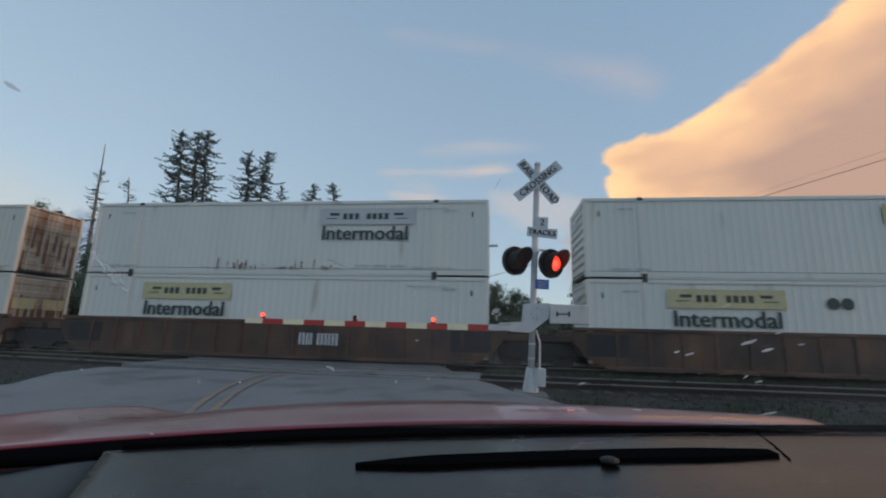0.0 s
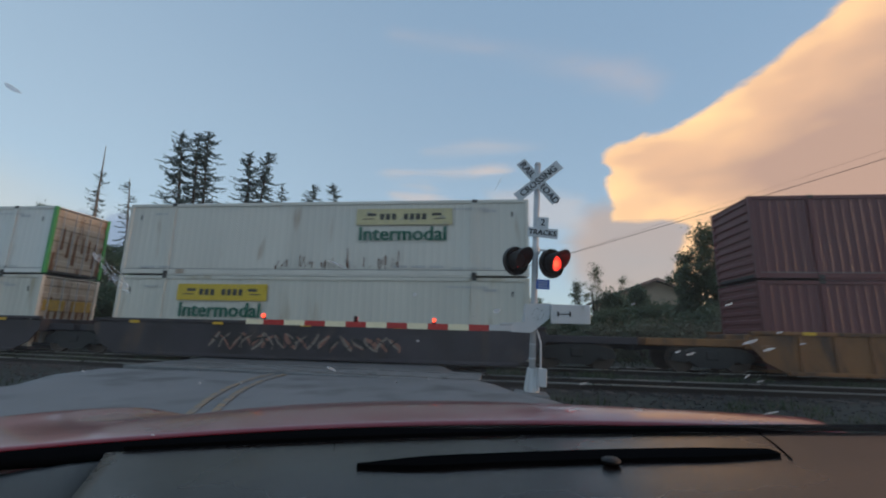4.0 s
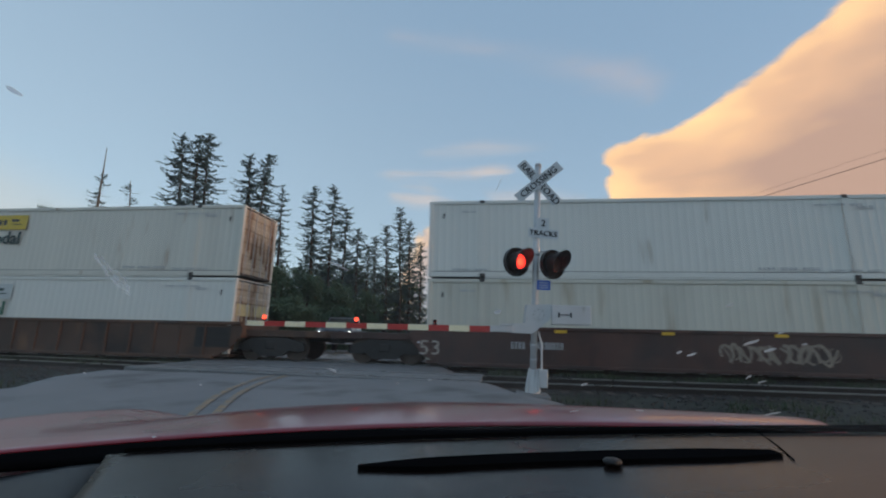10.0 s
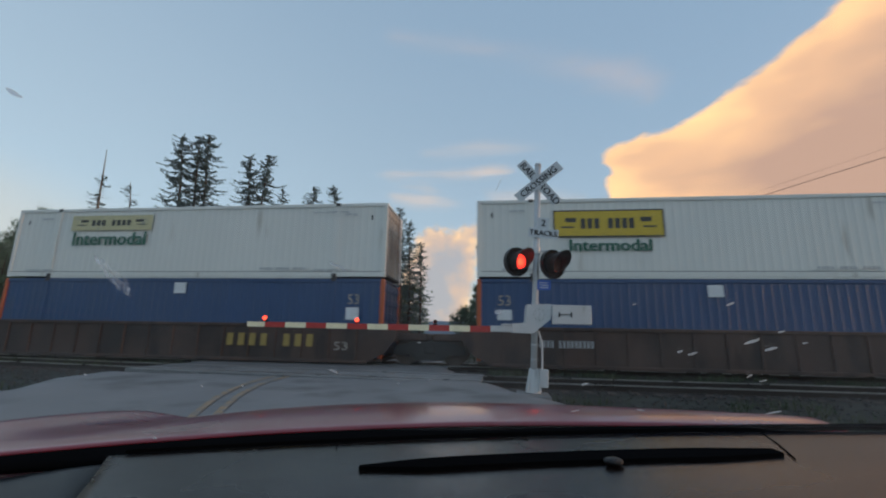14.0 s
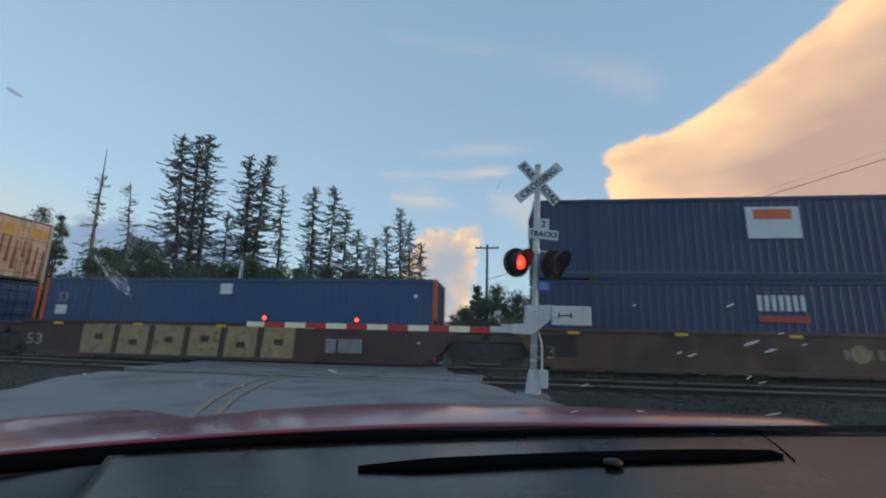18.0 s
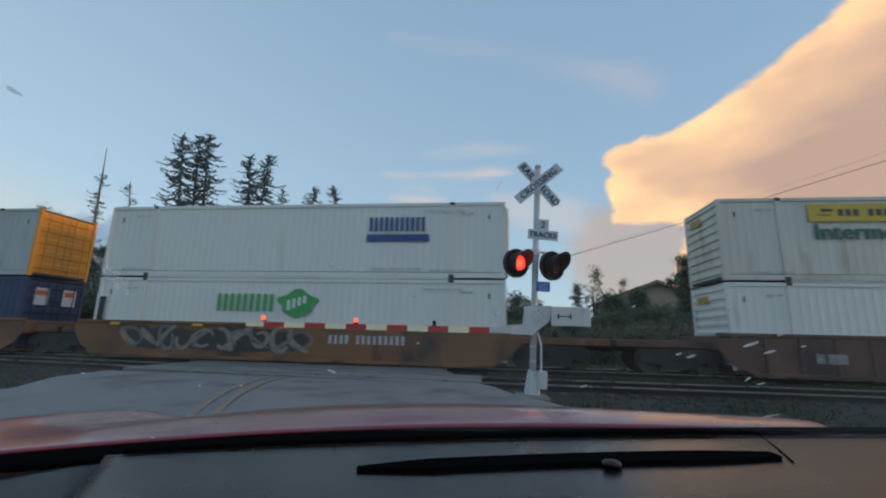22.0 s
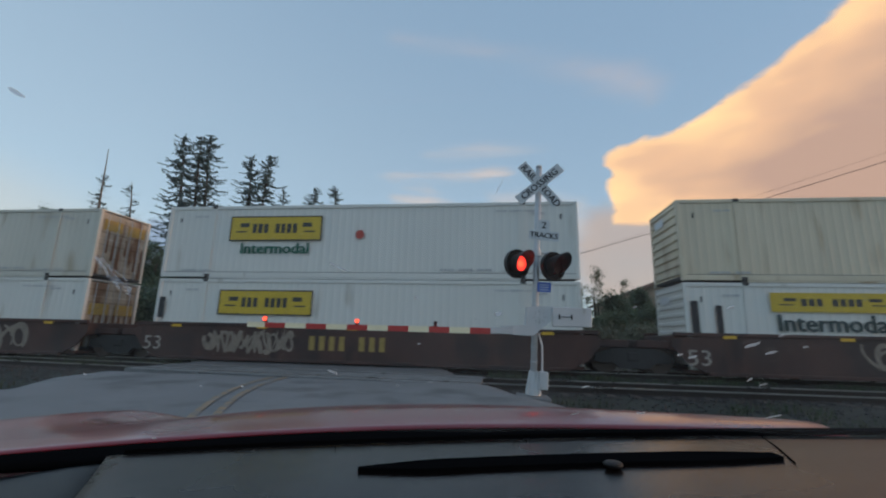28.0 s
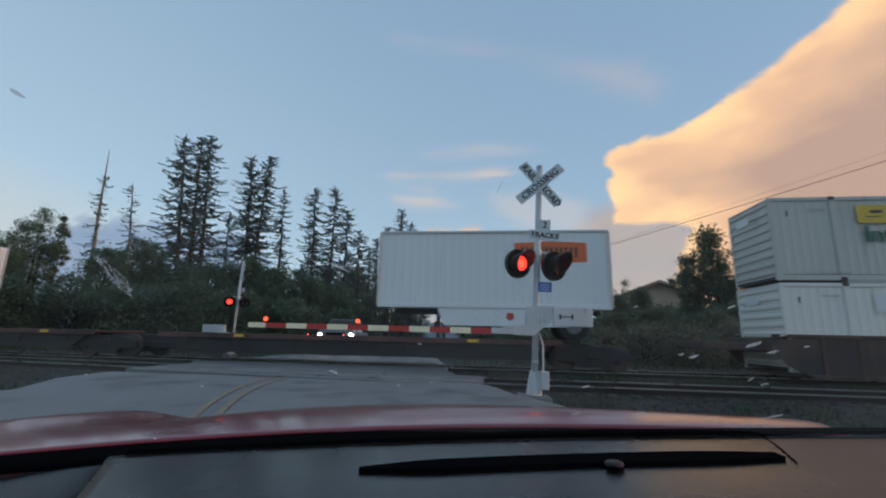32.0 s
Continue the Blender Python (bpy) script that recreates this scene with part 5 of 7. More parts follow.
def trailer(x, L, color, label, marks=(), skirt=None, axles=2, wheels_right=True, ribs=True):
    """A highway trailer on a flat car: a panelled box, rails, skirts, landing gear and wheels."""
    z, H = 2.30, 2.83
    m_ = PAINT[color]
    t = thing("truck_trailer", pose(x + L / 2, AXIS, RAIL_TOP + 1.04), label, "trailer", "trailers on the train")
    zb = z - RAIL_TOP - 1.04
    a, b, w = -L / 2, L / 2, CW / 2
    part("body", box(bmesh.new(), a + 0.03, b - 0.03, -w + 0.02, w - 0.02, zb + 0.1, zb + H - 0.03, 0.03), m_, t)
    for s in (-1, 1):
        part("top_rail", box(bmesh.new(), a, b, s * w - 0.03, s * w + 0.015, zb + H - 0.1, zb + H, 0.012), galv, t)
        part("bottom_rail", box(bmesh.new(), a, b, s * w - 0.03, s * w + 0.02, zb, zb + 0.16, 0.01), m_, t)
        for sx in (a, b):
            part("corner_post", box(bmesh.new(), sx - 0.05, sx + 0.05, s * w - 0.05, s * w + 0.012, zb + 0.05, zb + H - 0.05, 0.02), galv, t)
    for sgn, rot in ((-1, 0), (1, 180)):
        put("side_wall", shared("trailer_side|%g%s" % (L, ribs), lambda: ribbed(L - 0.16, 0.16, H - 0.1, 0.31 if L < 10 and ribs else 1.22, 0.007 if L < 10 and ribs else 0.003), m_), t, pose(0, sgn * (w - 0.017), zb, 0, 0, rot))
    for i in range(int(L / 0.8)):
        put("marker_dash", shared("marker_dash", lambda: box(bmesh.new(), -0.15, 0.15, -0.006, 0, 0.045, 0.11), mat("red_marker", (0.30, 0.045, 0.035), 0.55)), t, pose(a + 0.5 + i * 0.8, -w - 0.0215, zb))
    bm = bmesh.new()
    for s in (-1, 1):
        box(bm, a + 0.5, b - 0.3, s * 0.5 - 0.05, s * 0.5 + 0.05, zb - 0.16, zb + 0.02)
    part("frame_rails", bm, dark_steel, t)
    at = [(b - 1.3 - 1.25 * i) if wheels_right else (a + 1.3 + 1.25 * i) for i in range(axles)]
    for xw in at:
        for s in (-1, 1):
            def tyre():
                bm = tube(bmesh.new(), (0, -0.28, 0), (0, 0.28, 0), 0.50, 0.50, 28)
                return bm
            tw = put("tyre", shared("tyre", tyre, rubber), t, pose(xw, s * (w - 0.32), 0.50))
            put("rim", shared("rim", lambda: tube(tube(bmesh.new(), (0, -0.286, 0), (0, -0.27, 0), 0.27, 0.29, 20), (0, -0.30, 0), (0, -0.27, 0), 0.1, 0.12, 12), mat("dull_rim", (0.16, 0.16, 0.165), 0.6, 0.3, vary=0.3, scale=6)), tw, None if s < 0 else pose(0, 0, 0, 0, 0, 180))
        part("suspension", box(bmesh.new(), xw - 0.2, xw + 0.2, -0.6, 0.6, 0.4, zb - 0.1, 0.02), dark_steel, t)
    xl = (a + 2.2) if wheels_right else (b - 2.2)
    for s in (-1, 1):
        part("landing_leg", box(bmesh.new(), xl - 0.07, xl + 0.07, s * 0.85 - 0.07, s * 0.85 + 0.07, 0.0, zb, 0.01), dark_steel, t)
    if skirt:
        part("side_skirt", prism(bmesh.new(), [(a + skirt[0], zb - 0.01), (a + skirt[0] + 0.25, zb - 0.62), (a + skirt[1] - 0.25, zb - 0.62), (a + skirt[1], zb - 0.01)], -w + 0.004, -w + 0.024), m_, t, "white aerodynamic side skirt")
    part("front_wall", box(bmesh.new(), a - 0.012, a + 0.03, -w + 0.06, w - 0.06, zb + 0.12, zb + H - 0.06, 0.01), m_, t)
    if marks:
        part("front_plate", box(bmesh.new(), a - 0.018, a - 0.0125, -0.55, 0.45, zb + H - 0.95, zb + H - 0.5), ink_orange, t, "orange plate on the front wall")
        part("front_notice", box(bmesh.new(), a - 0.018, a - 0.0125, -0.25, 0.15, zb + 1.0, zb + 1.35), ink_navy, t, "small dark notice")
        for s in (-0.7, 0.7):
            part("hose_fitting", tube(bmesh.new(), (a - 0.07, s * 0.5, zb + 0.55), (a - 0.01, s * 0.5, zb + 0.55), 0.05, 0.06, 10), casting_m, t)
    for sgn in (-1, 1):
        part("rear_door", box(bmesh.new(), b - 0.03, b + 0.012, sgn * w / 2 - w / 2 + 0.06, sgn * w / 2 + w / 2 - 0.06, zb + 0.16, zb + H - 0.12, 0.012), m_, t)
        for d in (-0.3, 0.25):
            part("lock_rod", tube(bmesh.new(), (b + 0.03, sgn * w / 2 + d, zb + 0.1), (b + 0.03, sgn * w / 2 + d, zb + H - 0.1), 0.018, 0.018, 6), galv, t)
        part("door_plate", box(bmesh.new(), b + 0.012, b + 0.016, sgn * w / 2 - 0.2, sgn * w / 2 + 0.2, zb + H - 1.5, zb + H - 1.0), mat("grey_plate", (0.22, 0.22, 0.23), 0.6), t)
    for s in marks:
        kind, mx, mz, ww, hh = s
        DRAW[kind](t, mx + ww / 2 - L / 2, -w - 0.004, zb + mz + hh / 2, ww, hh)
    MOVES.append((t, x + L / 2))
    return t
# ---- markings: plain shapes for trade marks, words where they can be read ----
ban_yellow = mat("banner_yellow", (0.62, 0.42, 0.03), 0.45, vary=0.12, scale=3, stain=(0.45, 0.36, 0.15), stain_at=0.62)
ban_worn = mat("banner_worn", (0.57, 0.50, 0.28), 0.5, vary=0.15, scale=3, stain=(0.40, 0.38, 0.30), stain_at=0.55)
ban_bare = mat("banner_bare", (0.52, 0.55, 0.55), 0.5, vary=0.12, scale=3)
ink = mat("black_ink", (0.05, 0.048, 0.04), 0.6, vary=0.2)
ink_green = mat("green_ink", (0.012, 0.12, 0.075), 0.55, vary=0.15)
ink_dark = mat("dark_green_ink", (0.015, 0.045, 0.045), 0.55, vary=0.15)
ink_white = mat("white_ink", (0.66, 0.68, 0.70), 0.5, vary=0.1, scale=5)
ink_faint = mat("faint_ink", (0.42, 0.43, 0.44), 0.55, vary=0.2)
ink_purple = mat("purple_ink", (0.024, 0.025, 0.082), 0.5, vary=0.15)
ink_orange = mat("orange_ink", (0.70, 0.14, 0.04), 0.5, vary=0.12, scale=4)
ink_blue = mat("light_blue_ink", (0.01, 0.28, 0.58), 0.5, vary=0.1)
ink_navy = mat("navy_ink", (0.012, 0.06, 0.22), 0.5, vary=0.1)
ink_leaf = mat("leaf_green_ink", (0.05, 0.33, 0.09), 0.5, vary=0.1)
ink_red = mat("red_ink", (0.45, 0.05, 0.03), 0.5, vary=0.1)
ink_pale = mat("pale_numerals", (0.36, 0.31, 0.27), 0.6, vary=0.2, scale=6)
ink_cream = mat("spray_cream", (0.24, 0.19, 0.15), 0.6, vary=0.3, scale=4)
ink_teal = mat("spray_teal", (0.03, 0.22, 0.26), 0.6, vary=0.4, scale=4)
ink_lime = mat("spray_lime", (0.30, 0.32, 0.05), 0.6, vary=0.4, scale=4)
ink_mist = mat("spray_pale_teal", (0.30, 0.42, 0.42), 0.65, vary=0.4, scale=4, stain=(0.12, 0.30, 0.32), stain_at=0.52)
ink_moss = mat("spray_moss", (0.10, 0.13, 0.09), 0.7, vary=0.4, scale=4, stain=(0.19, 0.18, 0.07), stain_at=0.54)
ink_tan = mat("spray_tan", (0.34, 0.24, 0.13), 0.65, vary=0.35, scale=3, stain=(0.2, 0.13, 0.07), stain_at=0.56)
ink_pink = mat("spray_salmon", (0.26, 0.12, 0.085), 0.65, vary=0.4, scale=3)
ink_violet = mat("spray_violet", (0.10, 0.08, 0.16), 0.65, vary=0.4, scale=3)


def on_side(name, bm, material, parent, x, y, z, label=""):
    return put(name, mesh_of(name, bm, material), parent, pose(x, y, z), label)


def blocks(bm, w, h, n, fill=0.8, y=0.0, gap_at=()):
    """A row of upright bars that stand for letters."""
    p = w / n
    for i in range(n):
        if i in gap_at:
            continue
        flat(bm, -w / 2 + i * p, -w / 2 + (i + fill) * p, -h / 2, h / 2, y)
    return bm


def banner(material, rim=0.0):
    def draw(parent, x, y, z, w, h):
        b = on_side("banner", flat(bmesh.new(), -w / 2, w / 2, -h / 2, h / 2), material, parent, x, y, z, "banner panel with dark shapes")
        bm = blocks(bmesh.new(), w * 0.50, h * 0.38, 8, 0.72, -0.003, (3,))
        for sx in (-1, 1):
            flat(bm, sx * w * 0.37 - w * 0.06, sx * w * 0.37 + w * 0.06, -h * 0.16, -h * 0.10, -0.003)
            flat(bm, sx * w * 0.34 - w * 0.05, sx * w * 0.34 + w * 0.05, h * 0.05, h * 0.22, -0.003)
        put("banner_shapes", mesh_of("banner_shapes", bm, ink if material is not ban_bare else ink_dark), b)
        bm, t = bmesh.new(), 0.05 if rim else 0.025
        for z0, z1 in ((-h / 2, -h / 2 + t), (h / 2 - t, h / 2)):
            flat(bm, -w / 2, w / 2, z0, z1, -0.0025)
        for x0 in (-w / 2, w / 2 - t):
            flat(bm, x0, x0 + t, -h / 2 + t, h / 2 - t, -0.0025)
        put("banner_rim", mesh_of("banner_rim", bm, casting_m if rim else material), b)
    return draw


WORDS = {}


def word(body, material):
    """A readable word, scaled once to the height of its capitals."""
    def draw(parent, x, y, z, w, h):
        key = (body, material.name, round(h, 1), round(w, 1))
        if key not in WORDS:
            me = lettering(body, 1.0, 0.001)
            c = np.array([v.co[:] for v in me.vertices])
            lo, hi = c.min(0), c.max(0)
            me.transform(Matrix.Translation((0, 0, 0)) @ Matrix.Diagonal((w / (hi[0] - lo[0]), 1, h / (hi[2] - lo[2]), 1)) @ Matrix.Translation((-(lo[0] + hi[0]) / 2, 0, -(lo[2] + hi[2]) / 2)))
            me.materials.append(material)
            WORDS[key] = me
        put("lettering", WORDS[key], parent, pose(x, y, z))
    return draw


def bold(body, material):
    """The word struck twice, so that its strokes are heavy."""
    one = word(body, material)

    def draw(parent, x, y, z, w, h):
        for k, (dx, dz) in enumerate(((-0.026, 0.0), (0.026, 0.0), (0.0, 0.012), (0.0, -0.012))):
            one(parent, x + dx, y - 0.0008 * k, z + dz, w, h)
    return draw


def bars(material, n=14, fill=0.5):
    def draw(parent, x, y, z, w, h):
        on_side("lettering_bars", blocks(bmesh.new(), w, h, n, fill, 0, (4,)), material, parent, x, y, z)
    return draw


def diamonds(n):
    def draw(parent, x, y, z, w, h):
        for i in range(n):
            cx = x + (i - (n - 1) / 2) * w / max(n, 1) * (1.1 if n > 1 else 1)
            r = h / 2
            on_side("placard", prism(bmesh.new(), [(-r, 0), (0, -r), (r, 0), (0, r)], -0.002, 0), ink_white, parent, cx, y, z, "white diamond placard")
    return draw


def square(material):
    def draw(parent, x, y, z, w, h):
        on_side("placard", flat(bmesh.new(), -w / 2, w / 2, -h / 2, h / 2), material, parent, x, y, z)
    return draw


def panel_mark(parent, x, y, z, w, h):
    p = on_side("white_panel", flat(bmesh.new(), -w / 2, w / 2, -h / 2, h / 2), ink_white, parent, x, y, z, "white panel with an orange block")
    put("orange_block", mesh_of("orange_block", flat(bmesh.new(), -w * 0.36, w * 0.36, h * 0.1, h * 0.42, -0.003), ink_orange), p)


def swoosh(parent, x, y, z, w, h):
    top, low, n = [], [], 24
    for i in range(n + 1):
        u = i / n
        zc = -h * 0.42 * math.sin(math.pi * (0.12 + 0.8 * u)) ** 1.0 + h * 0.38
        t = h * (0.04 + 0.13 * math.sin(math.pi * min(1, u * 0.9 + 0.05)))
        top.append((-w / 2 + w * 0.94 * u, zc + t - h * 0.25))
        low.append((-w / 2 + w * 0.94 * u, zc - t - h * 0.25))
    bm = prism(bmesh.new(), low + top[::-1], -0.002, 0)
    prism(bm, [(w * 0.30, h * 0.28), (w * 0.5, h * 0.48), (w * 0.47, -h * 0.25), (w * 0.42, -h * 0.25), (w * 0.44, h * 0.28), (w * 0.30, h * 0.16)], -0.0035, -0.0021)
    on_side("swoosh_mark", bm, ink_blue, parent, x, y, z, "light blue curved arrow mark")


def ball_mark(parent, x, y, z, w, h):
    b = on_side("round_mark", tube(bmesh.new(), (0, 0, 0), (0, -0.003, 0), w / 2, w / 2, 40), ink, parent, x, y, z, "dark round mark with an orange shape")
    put("round_face", mesh_of("round_face", tube(bmesh.new(), (0, -0.0032, 0), (0, -0.0042, 0), w * 0.46, w * 0.46, 40), mat("brick_ink", (0.30, 0.06, 0.04), 0.5, vary=0.3, scale=2)), b)
    bm, r = bmesh.new(), w / 2
    for z0 in (-0.45, -0.08, 0.29):
        prism(bm, [(-r * 0.5, r * z0), (r * 0.42, r * z0), (r * 0.55, r * (z0 + 0.2)), (-r * 0.4, r * (z0 + 0.2))], -0.0065, -0.0045)
    put("round_shape", mesh_of("round_shape", bm, mat("amber_ink", (0.80, 0.36, 0.03), 0.5, vary=0.1)), b)


def truck_mark(parent, x, y, z, w, h):
    on_side("lettering_bars", blocks(bmesh.new(), w * 0.92, h * 0.52, 11, 0.62), ink_navy, parent, x, y, z + h * 0.2)
    on_side("underline", flat(bmesh.new(), -w / 2, w / 2, -h * 0.13, h * 0.13), ink_navy, parent, x, y, z - h * 0.3)


def green_mark(parent, x, y, z, w, h):
    bm = bmesh.new()
    blocks(bm, w * 0.58, h * 0.62, 9, 0.55)
    bmesh.ops.translate(bm, verts=bm.verts, vec=(-w * 0.2, 0, 0))
    out = [(w * (0.3 + 0.18 * math.cos(a) * (1 + 0.18 * math.sin(5 * a))), h * (0.0 + 0.46 * math.sin(a) * (1 + 0.12 * math.cos(4 * a)))) for a in [2 * math.pi * i / 28 for i in range(28)]]
    prism(bm, out, -0.002, 0)
    on_side("lettering_bars", bm, ink_leaf, parent, x, y, z, "green mark")
    bm = bmesh.new()
    for i in range(4):
        flat(bm, w * (0.2 + 0.05 * i), w * (0.23 + 0.05 * i), h * (-0.25 + 0.08 * i), h * (0.1 + 0.05 * i), -0.0025)
    on_side("mark_gap", bm, ink_white, parent, x, y, z)


def leaf_mark(parent, x, y, z, w, h):
    bm = bmesh.new()
    for a0 in (0.2, 2.3, 4.4):
        pts = [(math.cos(a0 + 0.09 * i) * h * 0.42, math.sin(a0 + 0.09 * i) * h * 0.42) for i in range(14)] + [(math.cos(a0 + 0.09 * i) * h * 0.25, math.sin(a0 + 0.09 * i) * h * 0.25) for i in range(13, -1, -1)]
        prism(bm, [(px - w * 0.32, pz) for px, pz in pts], -0.002, 0)
    on_side("round_arrows", bm, ink_leaf, parent, x, y, z, "green round mark")
    on_side("lettering_bars", blocks(bmesh.new(), w * 0.48, h * 0.36, 4, 0.72), ink_dark, parent, x + w * 0.26, y, z + h * 0.12)
    on_side("lettering_bars", blocks(bmesh.new(), w * 0.44, h * 0.14, 7, 0.7), ink_faint, parent, x + w * 0.24, y, z - h * 0.25)


def orange_mark(parent, x, y, z, w, h):
    p = on_side("orange_panel", prism(bmesh.new(), [(-w / 2, -h * 0.42), (0, -h * 0.5), (w / 2, -h * 0.42), (w / 2, h * 0.42), (0, h * 0.5), (-w / 2, h * 0.42)], -0.003, 0), ink_orange, parent, x, y, z, "orange panel with dark shapes")
    put("panel_shapes", mesh_of("panel_shapes", blocks(bmesh.new(), w * 0.8, h * 0.46, 12, 0.56, -0.004), ink), p)


def purple_mark(parent, x, y, z, w, h):
    p = on_side("purple_panel", flat(bmesh.new(), -w / 2, w / 2, -h / 2, h / 2), ink_purple, parent, x, y, z, "purple panel with pale shapes")
    bm = blocks(bmesh.new(), w * 0.34, h * 0.40, 9, 0.55, -0.003)
    bm.verts.ensure_lookup_table()
    bmesh.ops.translate(bm, verts=bm.verts, vec=(-w * 0.27, 0, 0))
    put("panel_shapes", mesh_of("panel_shapes", bm, ink_white), p)
    bm = blocks(bmesh.new(), w * 0.46, h * 0.34, 10, 0.6, -0.003)
    bmesh.ops.translate(bm, verts=bm.verts, vec=(w * 0.19, 0, 0))
    put("panel_shapes", mesh_of("panel_shapes", bm, mat("dull_violet_ink", (0.09, 0.07, 0.15), 0.5)), p)


def graffiti(*inks, n=9, seed=1, loops=True, fill=None):
    """Sprayed strokes: bent bands and blots, each layer in one colour."""
    def draw(parent, x, y, z, w, h):
        rnd = random.Random(seed + int(w * 100))
        if fill:
            m, up, low = 30, [], []
            for i in range(m + 1):
                u = i / m
                k = min(1, u * 9, (1 - u) * 9) ** 0.5
                up.append((-w / 2 + w * u, h * (0.34 + rnd.uniform(-0.1, 0.1)) * k))
                low.append((-w / 2 + w * u, -h * (0.36 + rnd.uniform(-0.1, 0.1)) * k))
            bm = bmesh.new()
            a = [bm.verts.new((px, 0.0008, pz)) for px, pz in up]
            b = [bm.verts.new((px, 0.0008, pz)) for px, pz in low]
            for i in range(m):
                bm.faces.new((a[i], a[i + 1], b[i + 1], b[i]))
            on_side("graffiti_fill", bm, fill, parent, x, y - 0.001, z, "sprayed filling")
        for k, material in enumerate(inks):
            bm = bmesh.new()
            for i in range(n):
                cx = -w / 2 + w * (i + 0.5) / n
                t = h * rnd.uniform(0.03, 0.09) * (1.3 if k == 0 else 0.8)
                if loops and rnd.random() < 0.6:
                    rx, rz = w / n * rnd.uniform(0.35, 0.7), h * rnd.uniform(0.22, 0.42)
                    a0, span, tilt = rnd.uniform(0, 6.28), rnd.uniform(3.2, 5.6), rnd.uniform(-0.4, 0.4)
                    ring = [(cx + rx * math.cos(a0 + span * j / 14) + tilt * rz * math.sin(a0 + span * j / 14), rz * math.sin(a0 + span * j / 14)) for j in range(15)]
                else:
                    z0, z1 = rnd.uniform(-0.45, -0.2) * h, rnd.uniform(0.2, 0.45) * h
                    if rnd.random() < 0.5:
                        z0, z1 = z1, z0
                    bend = rnd.uniform(-0.5, 0.5) * w / n
                    ring = [(cx + w / n * (0.9 * (j / 8 - 0.5)) + bend * math.sin(math.pi * j / 8), z0 + (z1 - z0) * j / 8) for j in range(9)]
                a, b = [], []
                for j, (px, pz) in enumerate(ring):
                    qx, qz = ring[min(j + 1, len(ring) - 1)]
                    ox, oz = ring[max(j - 1, 0)]
                    dx, dz = qx - ox, qz - oz
                    m = math.hypot(dx, dz) or 1
                    s = t * (0.6 + 0.4 * math.sin(math.pi * (j + 0.6) / len(ring)))
                    yy = -0.001 * k - 0.0002 * i
                    a.append(bm.verts.new((px - dz / m * s, yy, pz + dx / m * s)))
                    b.append(bm.verts.new((px + dz / m * s, yy, pz - dx / m * s)))
                for j in range(len(a) - 1):
                    bm.faces.new((a[j], a[j + 1], b[j + 1], b[j]))
            on_side("graffiti", bm, material, parent, x, y - 0.001, z, "sprayed graffiti")
    return draw


def big_letters(parent, x, y, z, w, h):
    on_side("graffiti", flat(bmesh.new(), -w / 2, w / 2, -h / 2, h / 2), ink_tan, parent, x, y, z, "broad tan sprayed block")
    bm, n = bmesh.new(), 6
    for i in range(n):
        x0, x1 = -w / 2 + w * (i + 0.10) / n, -w / 2 + w * (i + 0.90) / n
        d = x1 - x0
        # heavy dark outlines between the sprayed letter blocks, with notches cut into each
        prism(bm, [(x1, -h * 0.46), (x1 + d * 0.2, -h * 0.46), (x1 + d * 0.26, h * 0.42), (x1 + d * 0.04, h * 0.42)], -0.004, -0.0022)
        z0 = h * (0.05, -0.1, 0.0)[i % 3]
        flat(bm, x0 + d * 0.36, x0 + d * 0.66, z0 - h * 0.09, z0 + h * 0.09, -0.0024)
    on_side("graffiti", bm, mat("spray_dark", (0.06, 0.035, 0.025), 0.7, vary=0.4, scale=5), parent, x, y, z)


def block_word(parent, x, y, z, w, h):
    on_side("graffiti", flat(bmesh.new(), -w / 2, w / 2, -h / 2, h / 2), ink_tan, parent, x, y, z, "pale sprayed block")
    on_side("graffiti", blocks(bmesh.new(), w * 0.9, h * 0.78, 9, 0.6, -0.003), ink_pale, parent, x, y, z)


def dots_mark(parent, x, y, z, w, h):
    bm = bmesh.new()
    for s in (-1, 1):
        tube(bm, (s * w * 0.27, 0, 0), (s * w * 0.27, -0.002, 0), h / 2, h / 2, 16)
    on_side("round_plate", bm, ink_dark, parent, x, y, z, "two dark round plates")


def disc_mark(material):
    def draw(parent, x, y, z, w, h):
        on_side("round_sticker", tube(bmesh.new(), (0, 0, 0), (0, -0.002, 0), h / 2, h / 2, 20), material, parent, x, y, z)
    return draw


